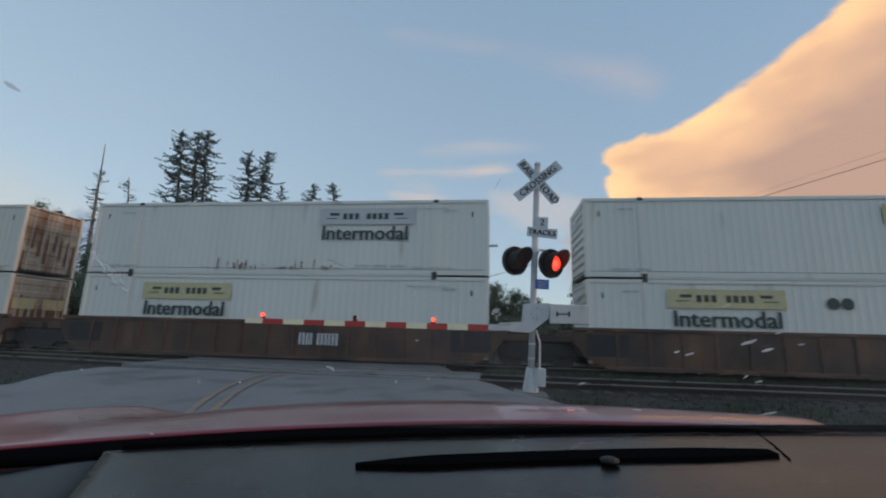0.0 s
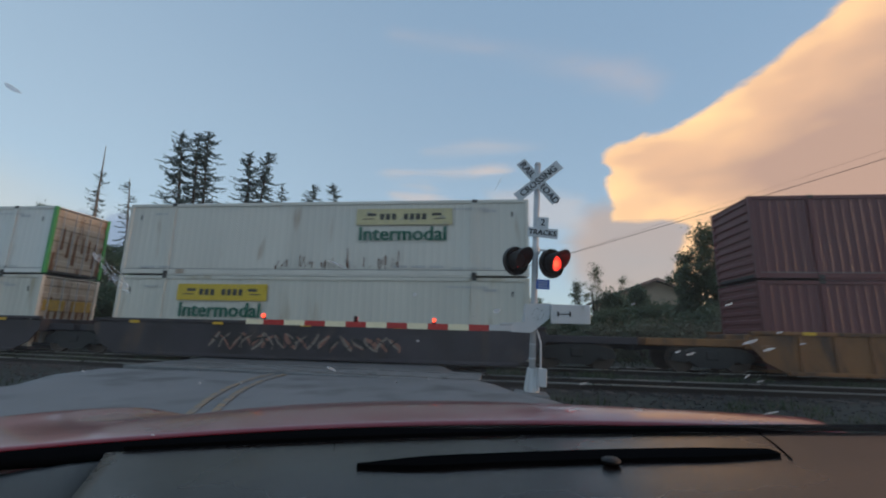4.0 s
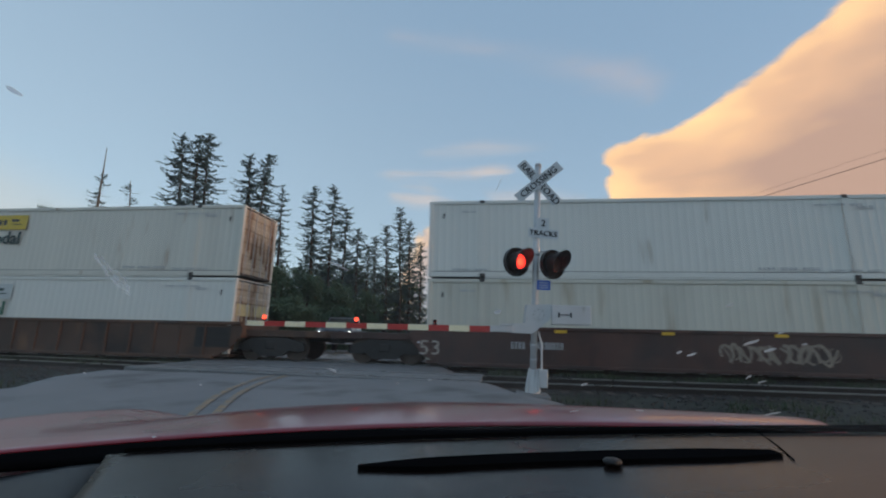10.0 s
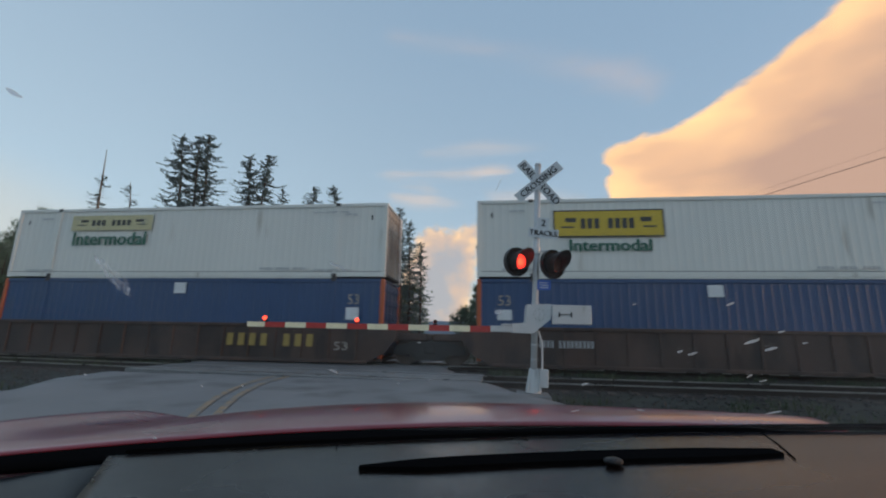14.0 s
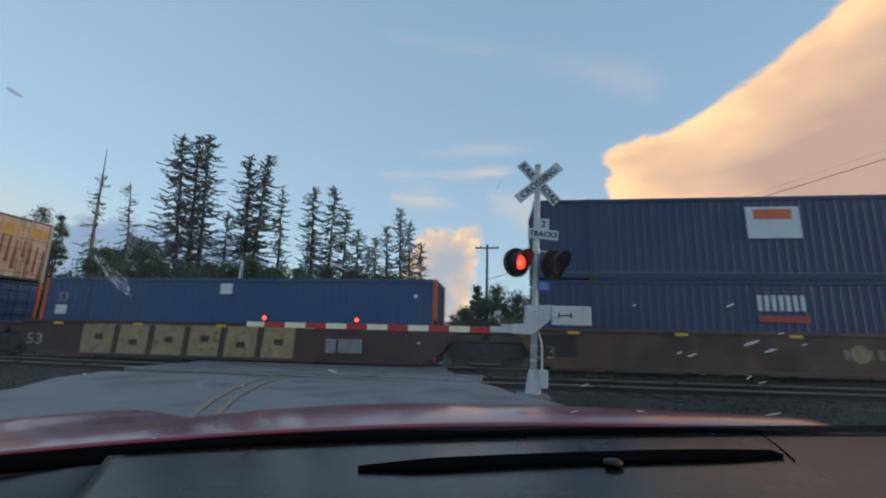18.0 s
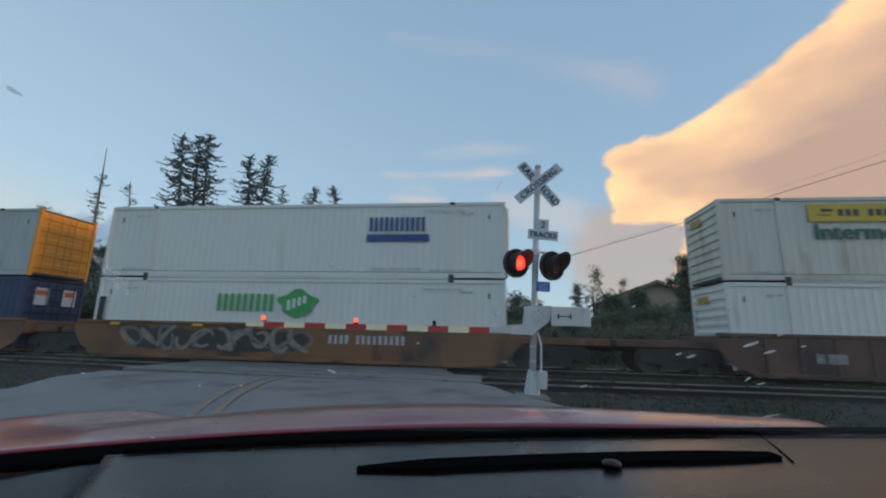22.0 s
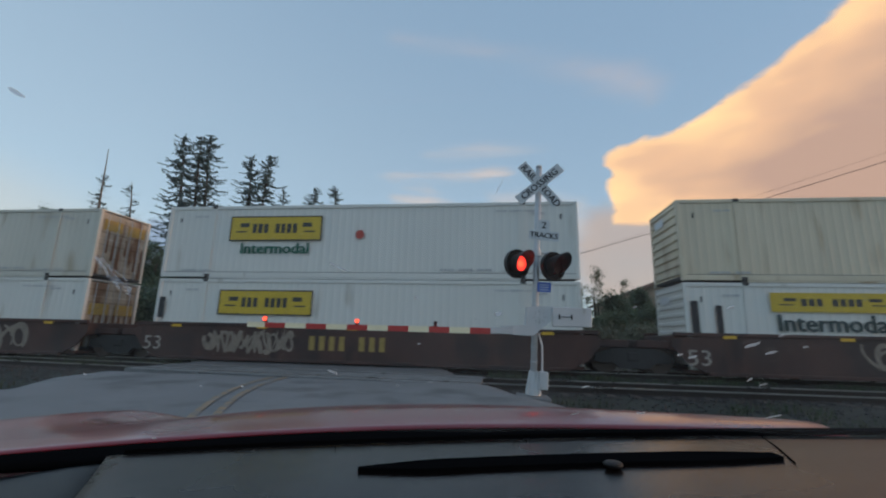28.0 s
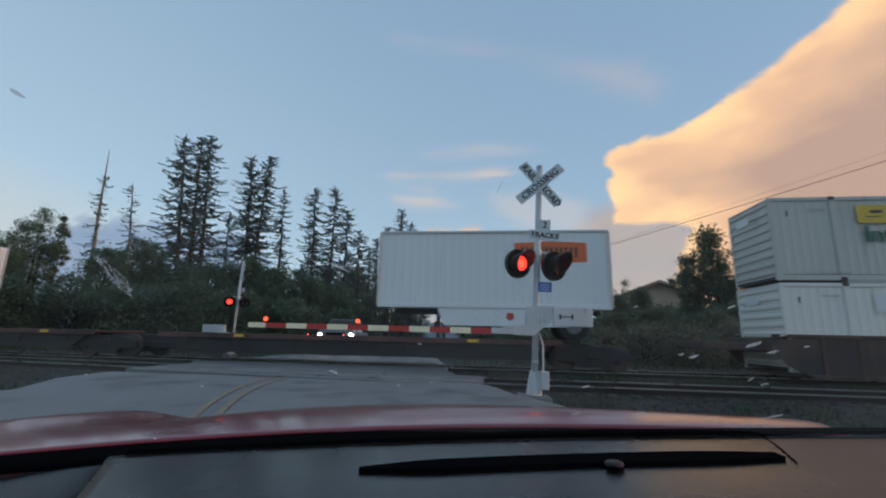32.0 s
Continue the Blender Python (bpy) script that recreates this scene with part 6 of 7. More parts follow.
DRAW = {"ban": banner(ban_yellow), "wban": banner(ban_worn), "gban": banner(ban_bare), "big": banner(ban_yellow, 1), "dark": bold("Intermodal", ink_dark), "green": bold("Intermodal", ink_green),
        "n53": word("53", ink_pale), "bars": bars(ink_faint), "word": bars(ink_white, 11, 0.5), "word2": bars(ink_cream, 9, 0.5), "dia": diamonds(1), "dia2": diamonds(2), "sq": square(ink_white),
        "panel": panel_mark, "arrow": swoosh, "ball": ball_mark, "navy_word": truck_mark, "green_word": green_mark, "logo": leaf_mark, "orange": orange_mark, "purple": purple_mark,
        "red_line": lambda p, x, y, z, w, h: (on_side("lettering_bars", blocks(bmesh.new(), w, h * 0.5, 7, 0.6), ink_white, p, x, y, z + h * 0.22), on_side("underline", flat(bmesh.new(), -w / 2, w / 2, -h * 0.1, h * 0.1), ink_red, p, x, y, z - h * 0.28)),
        "murk": graffiti(ink_moss, mat("spray_umber", (0.10, 0.065, 0.05), 0.7, vary=0.4, scale=4), mat("spray_dim_violet", (0.065, 0.06, 0.085), 0.7, vary=0.4, scale=4), n=13, seed=21, fill=mat("spray_murk", (0.055, 0.055, 0.058), 0.7, vary=0.6, scale=2, stain=(0.10, 0.07, 0.05), stain_at=0.5)), "smoke": graffiti(ink_cream, mat("spray_smoke_line", (0.16, 0.15, 0.15), 0.7, vary=0.4, scale=4), n=10, seed=23, fill=mat("spray_smoke", (0.045, 0.036, 0.034), 0.7, vary=0.5, scale=2)), "zig": graffiti(ink_pink, ink_cream, dark_steel, n=17, seed=3, loops=False), "scrawl": graffiti(ink_cream, ink_cream, n=12, seed=5), "tag": graffiti(ink_lime, dark_steel, mat("spray_lilac", (0.34, 0.38, 0.52), 0.65, vary=0.4, scale=4), ink_mist, n=11, seed=8, fill=mat("spray_bright_teal", (0.09, 0.36, 0.36), 0.65, vary=0.5, scale=2, stain=(0.30, 0.34, 0.48), stain_at=0.5)), "tag2": graffiti(ink_pale, mat("spray_dull_gold", (0.27, 0.22, 0.09), 0.65, vary=0.4, scale=4), ink_moss, n=16, seed=11, fill=ink_moss),
        "teal": graffiti(ink_mist, ink_teal, ink_violet, n=12, seed=14, fill=ink_teal), "patch": square(mat("rust_patch", (0.17, 0.085, 0.045), 0.7, vary=0.4, scale=1.5, stain=(0.09, 0.05, 0.035), stain_at=0.5, streak=3)), "tan_end": square(mat("tan_end_panel", (0.56, 0.47, 0.35), 0.55, vary=0.2, scale=1.6, stain=(0.36, 0.22, 0.12), stain_at=0.55, streak=6)), "letters": big_letters, "block": block_word, "dots": dots_mark, "disc": disc_mark(ink_tan), "stop": disc_mark(ink_red),
        # slot: flat black patch, painted for the shade inside an open end frame
        "salmon": graffiti(dark_steel, mat("spray_light_salmon", (0.42, 0.21, 0.14), 0.65, vary=0.4, scale=3), n=15, seed=3, loops=False, fill=ink_pink), "slot": square(sign_black), "gold": bars(mat("gold_ink", (0.34, 0.23, 0.06), 0.55, vary=0.25, scale=5), 8, 0.55),
        "amber": square(PAINT["orange"]),
        "rusts": lambda p, x, y, z, w, h: on_side("rust_run", rust_runs(w, h), mat("rust_streak", (0.12, 0.05, 0.025), 0.8, vary=0.4, scale=6), p, x, y, z, "brown rust runs")}


def rust_runs(w, h):
    bm, rnd = bmesh.new(), random.Random(int(w * 31))
    for i in range(46):
        x, t, k = rnd.uniform(-w / 2, w / 2), rnd.uniform(0.010, 0.034), rnd.uniform(0.06, 0.34 if i % 6 else 0.75) * h
        z = -h / 2 + abs(rnd.gauss(0, 0.10)) * h
        prism(bm, [(x - t * 0.4, z), (x + t * 0.4, z), (x + t, z + k * 0.8), (x + t * 0.3, z + k), (x - t, z + k * 0.9)], -0.002, 0)
    return bm
# ---- the consist, from the first load to the last: left end of each load at the start ----
LOW, HIGH = 0.41, 3.35
L_BAN, R_BAN = (2.65, 1.92, 3.7, 0.63), (9.66, 1.92, 3.7, 0.63)
L_WORD, R_WORD = (2.83, 1.30, 3.3, 0.53), (9.82, 1.32, 3.3, 0.53)
L_BIG, L_SUB = (2.75, 1.43, 3.8, 1.0), (3.3, 0.93, 2.77, 0.41)


def mark(kind, where):
    return (kind, *where)


def stack(x, well, left, right, top, low, wells=(), ribs=True, glints=False, note="rust-brown double-stack well car"):
    """A well car with one or two containers. top, low: colour, label, marks and, if need be, more settings."""
    well_car(x, well, note, left, right, marks=wells, ribs=ribs, glints=glints)
    for z, c in ((LOW, low), (HIGH, top)):
        if c:
            container(x, z, c[0], c[1], marks=c[2], **(c[3] if len(c) > 3 else {}))


GREY_TOP = ("white", "white ribbed container with a worn grey banner", [mark("gban", R_BAN), mark("dark", R_WORD), ("rusts", 5.0, 0.1, 5.6, 0.7)])
LOW_YELLOW = ("white", "white ribbed container with yellow banner and lettering", [mark("ban", L_BAN), mark("dark", L_WORD)])
TOP_LEFT = ("white", "white ribbed container with yellow banner and green lettering", [mark("ban", L_BAN), mark("green", L_WORD)])
TOP_RIGHT = ("cream", "grimy cream container with yellow banner and lettering", [mark("ban", R_BAN), mark("dark", R_WORD)])
BIG_LOW = ("white", "smooth white container with a black-rimmed yellow banner", [mark("big", L_BIG)])
BLUE = {"post": "orangepost", "front": "blue", "doors": "blue"}
BLUE_MARKS = [("sq", 7.73, 2.27, 0.5, 0.4), ("n53", 0.75, 1.9, 0.44, 0.4), ("sq", 0.72, 1.42, 0.5, 0.36)]

stack(-35.87, "rust", 7.4, 3.4, ("stained", "white container with rust-streaked end doors", []), ("stained", "white container with rust-streaked end doors", []))
stack(-16.32, "rust", 3.4, 3.4, GREY_TOP, ("white", "white ribbed container with faded yellow banner and lettering", [mark("wban", L_BAN), mark("dark", L_WORD)]), [("word", 9.34, 0.55, 1.52, 0.42)])
stack(3.21, "rust", 3.4, 7.46, ("white", "white ribbed container with yellow banner at its end", [mark("wban", R_BAN), mark("dark", R_WORD)]), ("white", "white ribbed container with yellow banner and two round plates", [mark("wban", L_BAN), mark("dark", L_WORD), ("dots", 7.57, 1.94, 0.78, 0.39)]))
stack(26.84, "maroon", 7.46, 3.4, ("straw", "grimy cream container with yellow banner", [mark("ban", R_BAN)]), ("white", "white ribbed container with worn yellow banner", [mark("wban", L_BAN)]), [("salmon", 5.79, 0.23, 8.88, 0.97)], ribs=False, glints=True, note="maroon well car with salmon graffiti")
stack(46.37, "slate", 3.4, 3.44, ("white", "white container with green posts and a green mark", [("logo", 6.64, 1.17, 1.91, 0.87), ("bars", 2.92, 2.4, 1.02, 0.16)], {"post": "greenedge"}), ("cream", "grimy white container with worn yellow banner", [mark("wban", L_BAN), mark("dark", L_WORD)]), [("patch", 2.12, 0.1, 5.95, 0.89)], ribs=False, glints=True, note="blackened well car with tan patches")
stack(65.98, "slate", 3.44, 7.48, ("stained", "rust-spotted white container with yellow banner", [mark("wban", R_BAN), mark("green", R_WORD), ("rusts", 6.5, 0.2, 5.0, 1.0)]), ("cream", "grimy white container with yellow banner and lettering", [mark("ban", L_BAN), mark("green", L_WORD)]), [("zig", 4.32, 0.29, 7.27, 0.73)], ribs=False, glints=True, note="blackened well car with faded graffiti")
RED = {"doors": "red"}
stack(89.61, "ochre", 7.48, 7.4, ("red", "faded oxide-red corrugated container", [], RED), ("red", "faded oxide-red corrugated container with a white placard", [("dia", 12.87, 1.76, 0.45, 0.47)], RED), ribs=True, glints=True, note="faded yellow well car")
stack(113.17, "ochre", 7.4, 7.45, ("red", "dark red corrugated container with white placard", [("dia", 2.68, 1.81, 0.5, 0.47), ("bars", 2.2, 0.3, 1.16, 0.17), ("bars", 12.61, 0.27, 1.25, 0.18)], RED), ("white", "plain white panelled container with dirty seams", []), ribs=False, glints=True, note="faded yellow well car fading to brown")
stack(136.77, "rust", 7.45, 3.42, TOP_LEFT, TOP_LEFT, [("scrawl", 8.14, 0.22, 4.69, 0.8)])
stack(156.34, "rust", 3.42, 3.43, ("grey", "grey ribbed container with a purple panel", [("purple", 2.24, 1.64, 3.71, 0.91), ("dia2", 12.79, 1.93, 1.02, 0.39)]), BIG_LOW, [("bars", 15.19, 0.23, 0.76, 0.37)], glints=True)
stack(175.92, "rust", 3.43, 7.46, ("stained", "white container with a tan rust-stained end panel", [("tan_end", 0.2, 0.2, 1.72, 2.5), mark("ban", L_BAN), mark("dark", L_WORD)]), ("white", "white ribbed container with bare banner and green lettering", [mark("gban", L_BAN), mark("green", L_WORD)]), [("bars", 0.3, 0.36, 0.77, 0.29)])
PLAIN = ("white", "plain white ribbed container with grey streaks", [])
stack(199.53, "maroon", 7.46, 3.3, PLAIN, ("cream", "plain grimy white container", []), [("n53", -0.2, 0.39, 0.71, 0.5), ("bars", 2.98, 0.66, 1.78, 0.24), ("scrawl", 9.7, 0.3, 3.42, 0.78)], ribs=False, glints=True, note="maroon well car with white numerals")
stack(218.95, "maroon", 3.3, 3.48, ("cream", "grimy cream container with yellow banner and green lettering", [mark("ban", L_BAN), mark("green", L_WORD)]), BIG_LOW, [("n53", -0.04, 0.4, 0.72, 0.46), ("bars", 6.71, 0.65, 2.94, 0.29)], ribs=False, glints=True, note="maroon well car with white numerals")
stack(238.6, "mottled", 3.48, 7.46, ("white", "white container with green posts and a green mark", [("logo", 6.9, 1.1, 1.7, 0.84), ("bars", 2.6, 2.4, 1.02, 0.16)], {"post": "greenedge"}), ("green", "dark green container with small white labels", [("bars", 2.38, 2.4, 1.71, 0.3), ("bars", 8.4, 2.45, 0.4, 0.3), ("bars", 11.6, 2.4, 1.6, 0.3)], {"doors": "green"}), [("n53", -0.1, 0.39, 0.69, 0.42), ("teal", 1.84, 0.23, 3.82, 1.01), ("block", 6.53, 0.5, 2.39, 0.84), ("murk", 9.2, 0.2, 6.4, 1.05)], ribs=False, glints=True, note="dark mottled well car covered in graffiti")
stack(262.21, "umber", 7.46, 3.4, ("white", "white ribbed container with half-worn banner", [mark("wban", L_BAN), mark("green", L_WORD)]), ("blue", "blue corrugated container with orange posts", [("sq", 7.73, 2.29, 0.49, 0.42), ("n53", 14.79, 1.92, 0.43, 0.37), ("sq", 14.74, 1.36, 0.49, 0.45)], BLUE), [("gold", 10.31, 0.59, 3.53, 0.44), ("n53", 14.45, 0.49, 0.5, 0.29)], note="dark brown double-stack well car")
stack(281.76, "umber", 3.4, 3.4, ("white", "smooth white container with a black-rimmed yellow banner", [mark("big", L_BIG), mark("green", L_SUB)]), ("blue", "blue corrugated container with orange posts", BLUE_MARKS, BLUE), [("bars", 2.12, 0.72, 1.84, 0.24)], note="dark brown double-stack well car")
stack(301.35, "umber", 3.4, 7.3, ("white", "white refrigerated container with navy lettering and a cooling unit", [("navy_word", 2.91, 1.29, 2.4, 1.0)], {"cool": "front"}), ("blue", "blue corrugated container with orange posts", BLUE_MARKS, BLUE), note="dark brown double-stack well car")
stack(324.91, "maroon", 7.3, 3.3, ("grey", "faded grey-green ribbed container with a placard", [("dia", 12.31, 1.62, 0.4, 0.42)]), ("blue", "blue corrugated container with orange posts", BLUE_MARKS, BLUE), [("n53", -0.14, 0.45, 0.69, 0.4)], ribs=False, glints=True, note="maroon well car with white numerals")
stack(344.31, "maroon", 3.3, 3.5, None, ("blue", "single blue corrugated container with orange posts", BLUE_MARKS, BLUE), [("n53", -0.14, 0.45, 0.69, 0.4), ("letters", 2.28, 0.11, 8.82, 1.22), ("bars", 12.19, 0.4, 1.35, 0.49)], ribs=False, glints=True, note="maroon well car with huge tan graffiti")
NAVY = {"doors": "navy", "ends": "panel"}
stack(363.97, "rust", 3.5, 7.5, ("navy", "navy corrugated container with a white and orange panel", [("panel", 7.14, 1.38, 1.69, 1.11), ("dia2", 12.62, 1.58, 1.12, 0.42), ("bars", 12.12, 2.34, 1.63, 0.2)], NAVY), ("navy", "navy corrugated container with white lettering", [("red_line", 7.17, 1.39, 1.52, 1.03), ("dia2", 12.52, 1.51, 1.14, 0.41), ("bars", 12.02, 2.3, 1.64, 0.19)], NAVY), [("n53", -0.1, 0.4, 0.69, 0.42), ("word2", 9.4, 0.6, 2.94, 0.3), ("disc", 9.59, 0.48, 0.56, 0.56)], ribs=False, glints=True, note="brown well car with faded sprayed marks")
DARK = {"doors": "charcoal", "ends": "dia"}
stack(387.63, "tan", 7.5, 3.3, ("charcoal", "charcoal corrugated container with a blue arrow mark", [("arrow", 5.06, 0.99, 4.15, 1.03), ("word", 9.45, 1.95, 1.55, 0.5), ("dia2", 3.48, 1.87, 1.09, 0.47), ("bars", 12.19, 2.34, 1.67, 0.2), ("bars", 12.51, 0.37, 1.21, 0.19), ("bars", 2.1, 2.3, 1.6, 0.2)], DARK), ("charcoal", "charcoal corrugated container with a blue arrow mark", [("arrow", 4.91, 1.1, 4.19, 0.83), ("word", 9.32, 1.96, 1.61, 0.5), ("dia2", 12.54, 1.83, 1.14, 0.44), ("bars", 12.18, 2.36, 1.54, 0.2), ("bars", 2.14, 2.32, 1.67, 0.18)], DARK), [("bars", 3.16, 0.66, 2.88, 0.37), ("tag", 8.27, 0.19, 5.49, 0.97), ("scrawl", 0.64, 0.19, 2.79, 0.62)], ribs=False, glints=True, note="orange-brown well car with teal graffiti")
stack(407.05, "tan", 3.3, 3.36, ("silver", "grey and orange container with a round mark", [("amber", 0.16, 0.18, 1.95, 2.56), ("ball", 2.44, 0.5, 1.88, 1.94)], {"post": "orange", "doors": "orange", "front": "orange"}), ("navy", "navy corrugated container with a white and orange panel", [("panel", 7.15, 1.34, 1.69, 1.14), ("dia2", 12.6, 1.53, 1.15, 0.44), ("bars", 12.16, 2.34, 1.66, 0.16)], NAVY), [("tag2", 6.29, 0.19, 7.09, 0.98)], ribs=False, glints=True, note="orange-brown well car with yellow graffiti")
stack(426.55, "tan", 3.36, 7.3, ("white", "white refrigerated container with navy lettering and a cooling unit", [("navy_word", 10.93, 1.29, 2.39, 1.06)], {"cool": "back"}), ("white", "white container with a green mark", [("green_word", 5.16, 1.42, 4.09, 1.06), ("slot", 0.17, 0.4, 0.26, 1.7)]), [("bars", 9.8, 0.72, 2.88, 0.31), ("smoke", 1.5, 0.25, 7.6, 1.1)], ribs=False, glints=True, note="orange-brown well car with dark graffiti")
stack(449.99, "brick", 7.3, 7.3, ("cream", "grimy white ribbed container with yellow banner and green lettering", [mark("ban", (2.85, 2.0, 3.69, 0.62)), mark("green", (3.03, 1.4, 3.27, 0.52))]), PLAIN, [("bars", 2.34, 0.5, 0.89, 0.3)], note="orange-brown ribbed well car")
spine_car(468.5, 486.9, "low articulated flat car with a rust-brown sill", [(470.6, 486.2, 1.22)], first=True)
spine_car(486.9, 505.2, "low articulated flat car with a rust-brown sill", [(489.6, 498.3, 1.24), (498.9, 504.0, 1.17)])
spine_car(505.2, 523.6, "low articulated flat car with a rust-brown sill", [(506.9, 522.6, 1.24)])
trailer(471.38, 16.0, "trailer", "long plain white highway trailer with a side skirt", [], (3.6, 10.2))
trailer(497.29, 8.25, "trailer", "short white highway trailer with an orange panel", [("orange", 5.07, 1.56, 2.49, 0.87)], None, 1, False, False)
trailer(507.21, 16.0, "teal", "long faded blue highway trailer", [], None, 2, False)
stack(528.49, "maroon", 5.2, 3.2, TOP_RIGHT[:2] + ([mark("ban", L_BAN), mark("dark", L_WORD)],), ("white", "white ribbed container with bare banner and green lettering", [mark("gban", L_BAN), mark("green", L_WORD)]), [("scrawl", 7.63, 0.1, 6.34, 1.2)], ribs=False, glints=True, note="maroon well car with pale scrawled graffiti")
stack(547.78, "maroon", 3.2, 3.36, ("white", "smooth white container with a black-rimmed yellow banner", [mark("big", L_BIG), mark("green", L_SUB), ("stop", 7.92, 1.49, 0.31, 0.35)]), ("white", "smooth white container with a black-rimmed yellow banner", [mark("big", (2.65, 1.5, 3.77, 0.95)), ("slot", 0.17, 0.35, 0.24, 0.8), ("slot", 0.17, 1.35, 0.24, 0.8)]), [("scrawl", 2.42, 0.2, 3.4, 1.05), ("gold", 6.49, 0.49, 2.98, 0.5), ("n53", -0.1, 0.4, 0.7, 0.45)], ribs=False, glints=True, note="maroon well car with scrawled graffiti")
stack(567.29, "maroon", 3.36, 5.0, ("straw", "grimy cream container with yellow banner and green lettering", [mark("ban", R_BAN), mark("green", R_WORD)]), ("white", "white ribbed container with yellow banner and an open end frame", LOW_YELLOW[2] + [("slot", 0.17, 0.35, 0.24, 1.9), ("slot", 0.95, 0.5, 0.2, 1.6)]), [("scrawl", 5.01, 0.21, 5.54, 1.0), ("n53", -0.11, 0.35, 0.7, 0.5)], ribs=False, glints=True, note="maroon well car with scrawled graffiti")
spine_car(586.6, 605.2, "low articulated flat car with a rust-brown sill", [(588.2, 606.2, 1.262)], first=True)
spine_car(605.2, 624.0, "low articulated flat car with a rust-brown sill", [(612.6, 623.6, 1.24)])
spine_car(624.0, 642.6, "low articulated flat car with a rust-brown sill", [(626.4, 641.6, 1.24)])
container(588.34, 1.27, "grey", "single grey ribbed container with a purple panel on a flat car", marks=[("purple", 2.16, 1.62, 3.84, 0.95), ("dia2", 12.57, 1.98, 1.15, 0.33)], doors="greydoors", ends="purple")
trailer(607.15, 8.25, "trailer", "short white highway trailer with an orange panel", [("orange", 0.7, 1.59, 2.4, 0.8)], (2.6, 5.6), 1, True)
trailer(635.05, 8.25, "trailer", "short white highway trailer with an orange panel", [("orange", 4.96, 1.6, 2.53, 0.82), ("stop", 4.65, -0.42, 0.28, 0.28)], (2.2, 7.0), 1, True)
stack(648.65, "umber", 5.2, 3.4, ("dull", "white ribbed container with yellow banner and green lettering", [mark("ban", L_BAN), mark("green", L_WORD)]), ("white", "white container with a yellow square", [("sq", 2.72, 1.94, 0.44, 0.58)]))
# ---- trees, shrubs, house, pole ----
bark = mat("conifer_bark", (0.075, 0.055, 0.045), 0.95, vary=0.35, scale=3, grain=25, bump=0.6, streak=4)
pale_bark = mat("dead_grey_bark", (0.20, 0.18, 0.16), 0.9, vary=0.3, scale=3, grain=25, bump=0.5, streak=4)
needles = mat("fir_needles", (0.112, 0.162, 0.160), 0.85, vary=0.35, scale=0.6, grain=6, bump=0, spec=0.12)
leaves_m = mat("dark_leaves", (0.118, 0.178, 0.118), 0.8, vary=0.45, scale=0.5, grain=5, bump=0, spec=0.12)
leaves_r = mat("olive_leaves", (0.128, 0.165, 0.108), 0.8, vary=0.45, scale=0.5, grain=5, bump=0, spec=0.12)


def leafy(m, color):
    """Lets part of the light through the thin leaves."""
    n, l = m.node_tree.nodes, m.node_tree.links
    t, x = n.new("ShaderNodeBsdfTranslucent"), n.new("ShaderNodeMixShader")
    t.inputs["Color"].default_value = (*color, 1)
    x.inputs["Fac"].default_value = 0.4
    l.new(n["Principled BSDF"].outputs[0], x.inputs[1])
    l.new(t.outputs[0], x.inputs[2])
    l.new(x.outputs[0], n["Material Output"].inputs["Surface"])


leafy(needles, (0.17, 0.24, 0.235))
leafy(leaves_m, (0.16, 0.23, 0.15))
leafy(leaves_r, (0.22, 0.26, 0.16))
pale_brush = mat("pale_brush", (0.20, 0.205, 0.15), 0.85, vary=0.45, scale=0.6, grain=5, bump=0, spec=0.1)
# lighter copy of the leaf green, with the sunlight on it put into the colour
sunlit_leaves = mat("sunlit_green_leaves", (0.175, 0.225, 0.15), 0.8, vary=0.45, scale=0.5, grain=5, bump=0, spec=0.12)
leafy(sunlit_leaves, (0.26, 0.32, 0.21))
leafy(pale_brush, (0.24, 0.24, 0.17))
young_leaves = mat("young_pale_leaves", (0.15, 0.175, 0.12), 0.8, vary=0.4, scale=0.6, grain=5, bump=0, spec=0.12)
leafy(young_leaves, (0.22, 0.25, 0.16))


def tuft(bm, p, size, rnd, flatten=0.5, n=3, slim=1.0):
    for _ in range(n):
        a, b = rnd.uniform(0, 6.28), rnd.uniform(-1, 1) * flatten
        d = Vector((math.cos(a), math.sin(a), b)).normalized() * size * rnd.uniform(0.6, 1.2)
        s = Vector((-d.y, d.x, rnd.uniform(-0.5, 0.5) * size)).normalized() * size * rnd.uniform(0.22, 0.4) * slim
        bm.faces.new((bm.verts.new(p - d * 0.3 - s * 0.5), bm.verts.new(p + s), bm.verts.new(p + d), bm.verts.new(p - s * 0.8)))


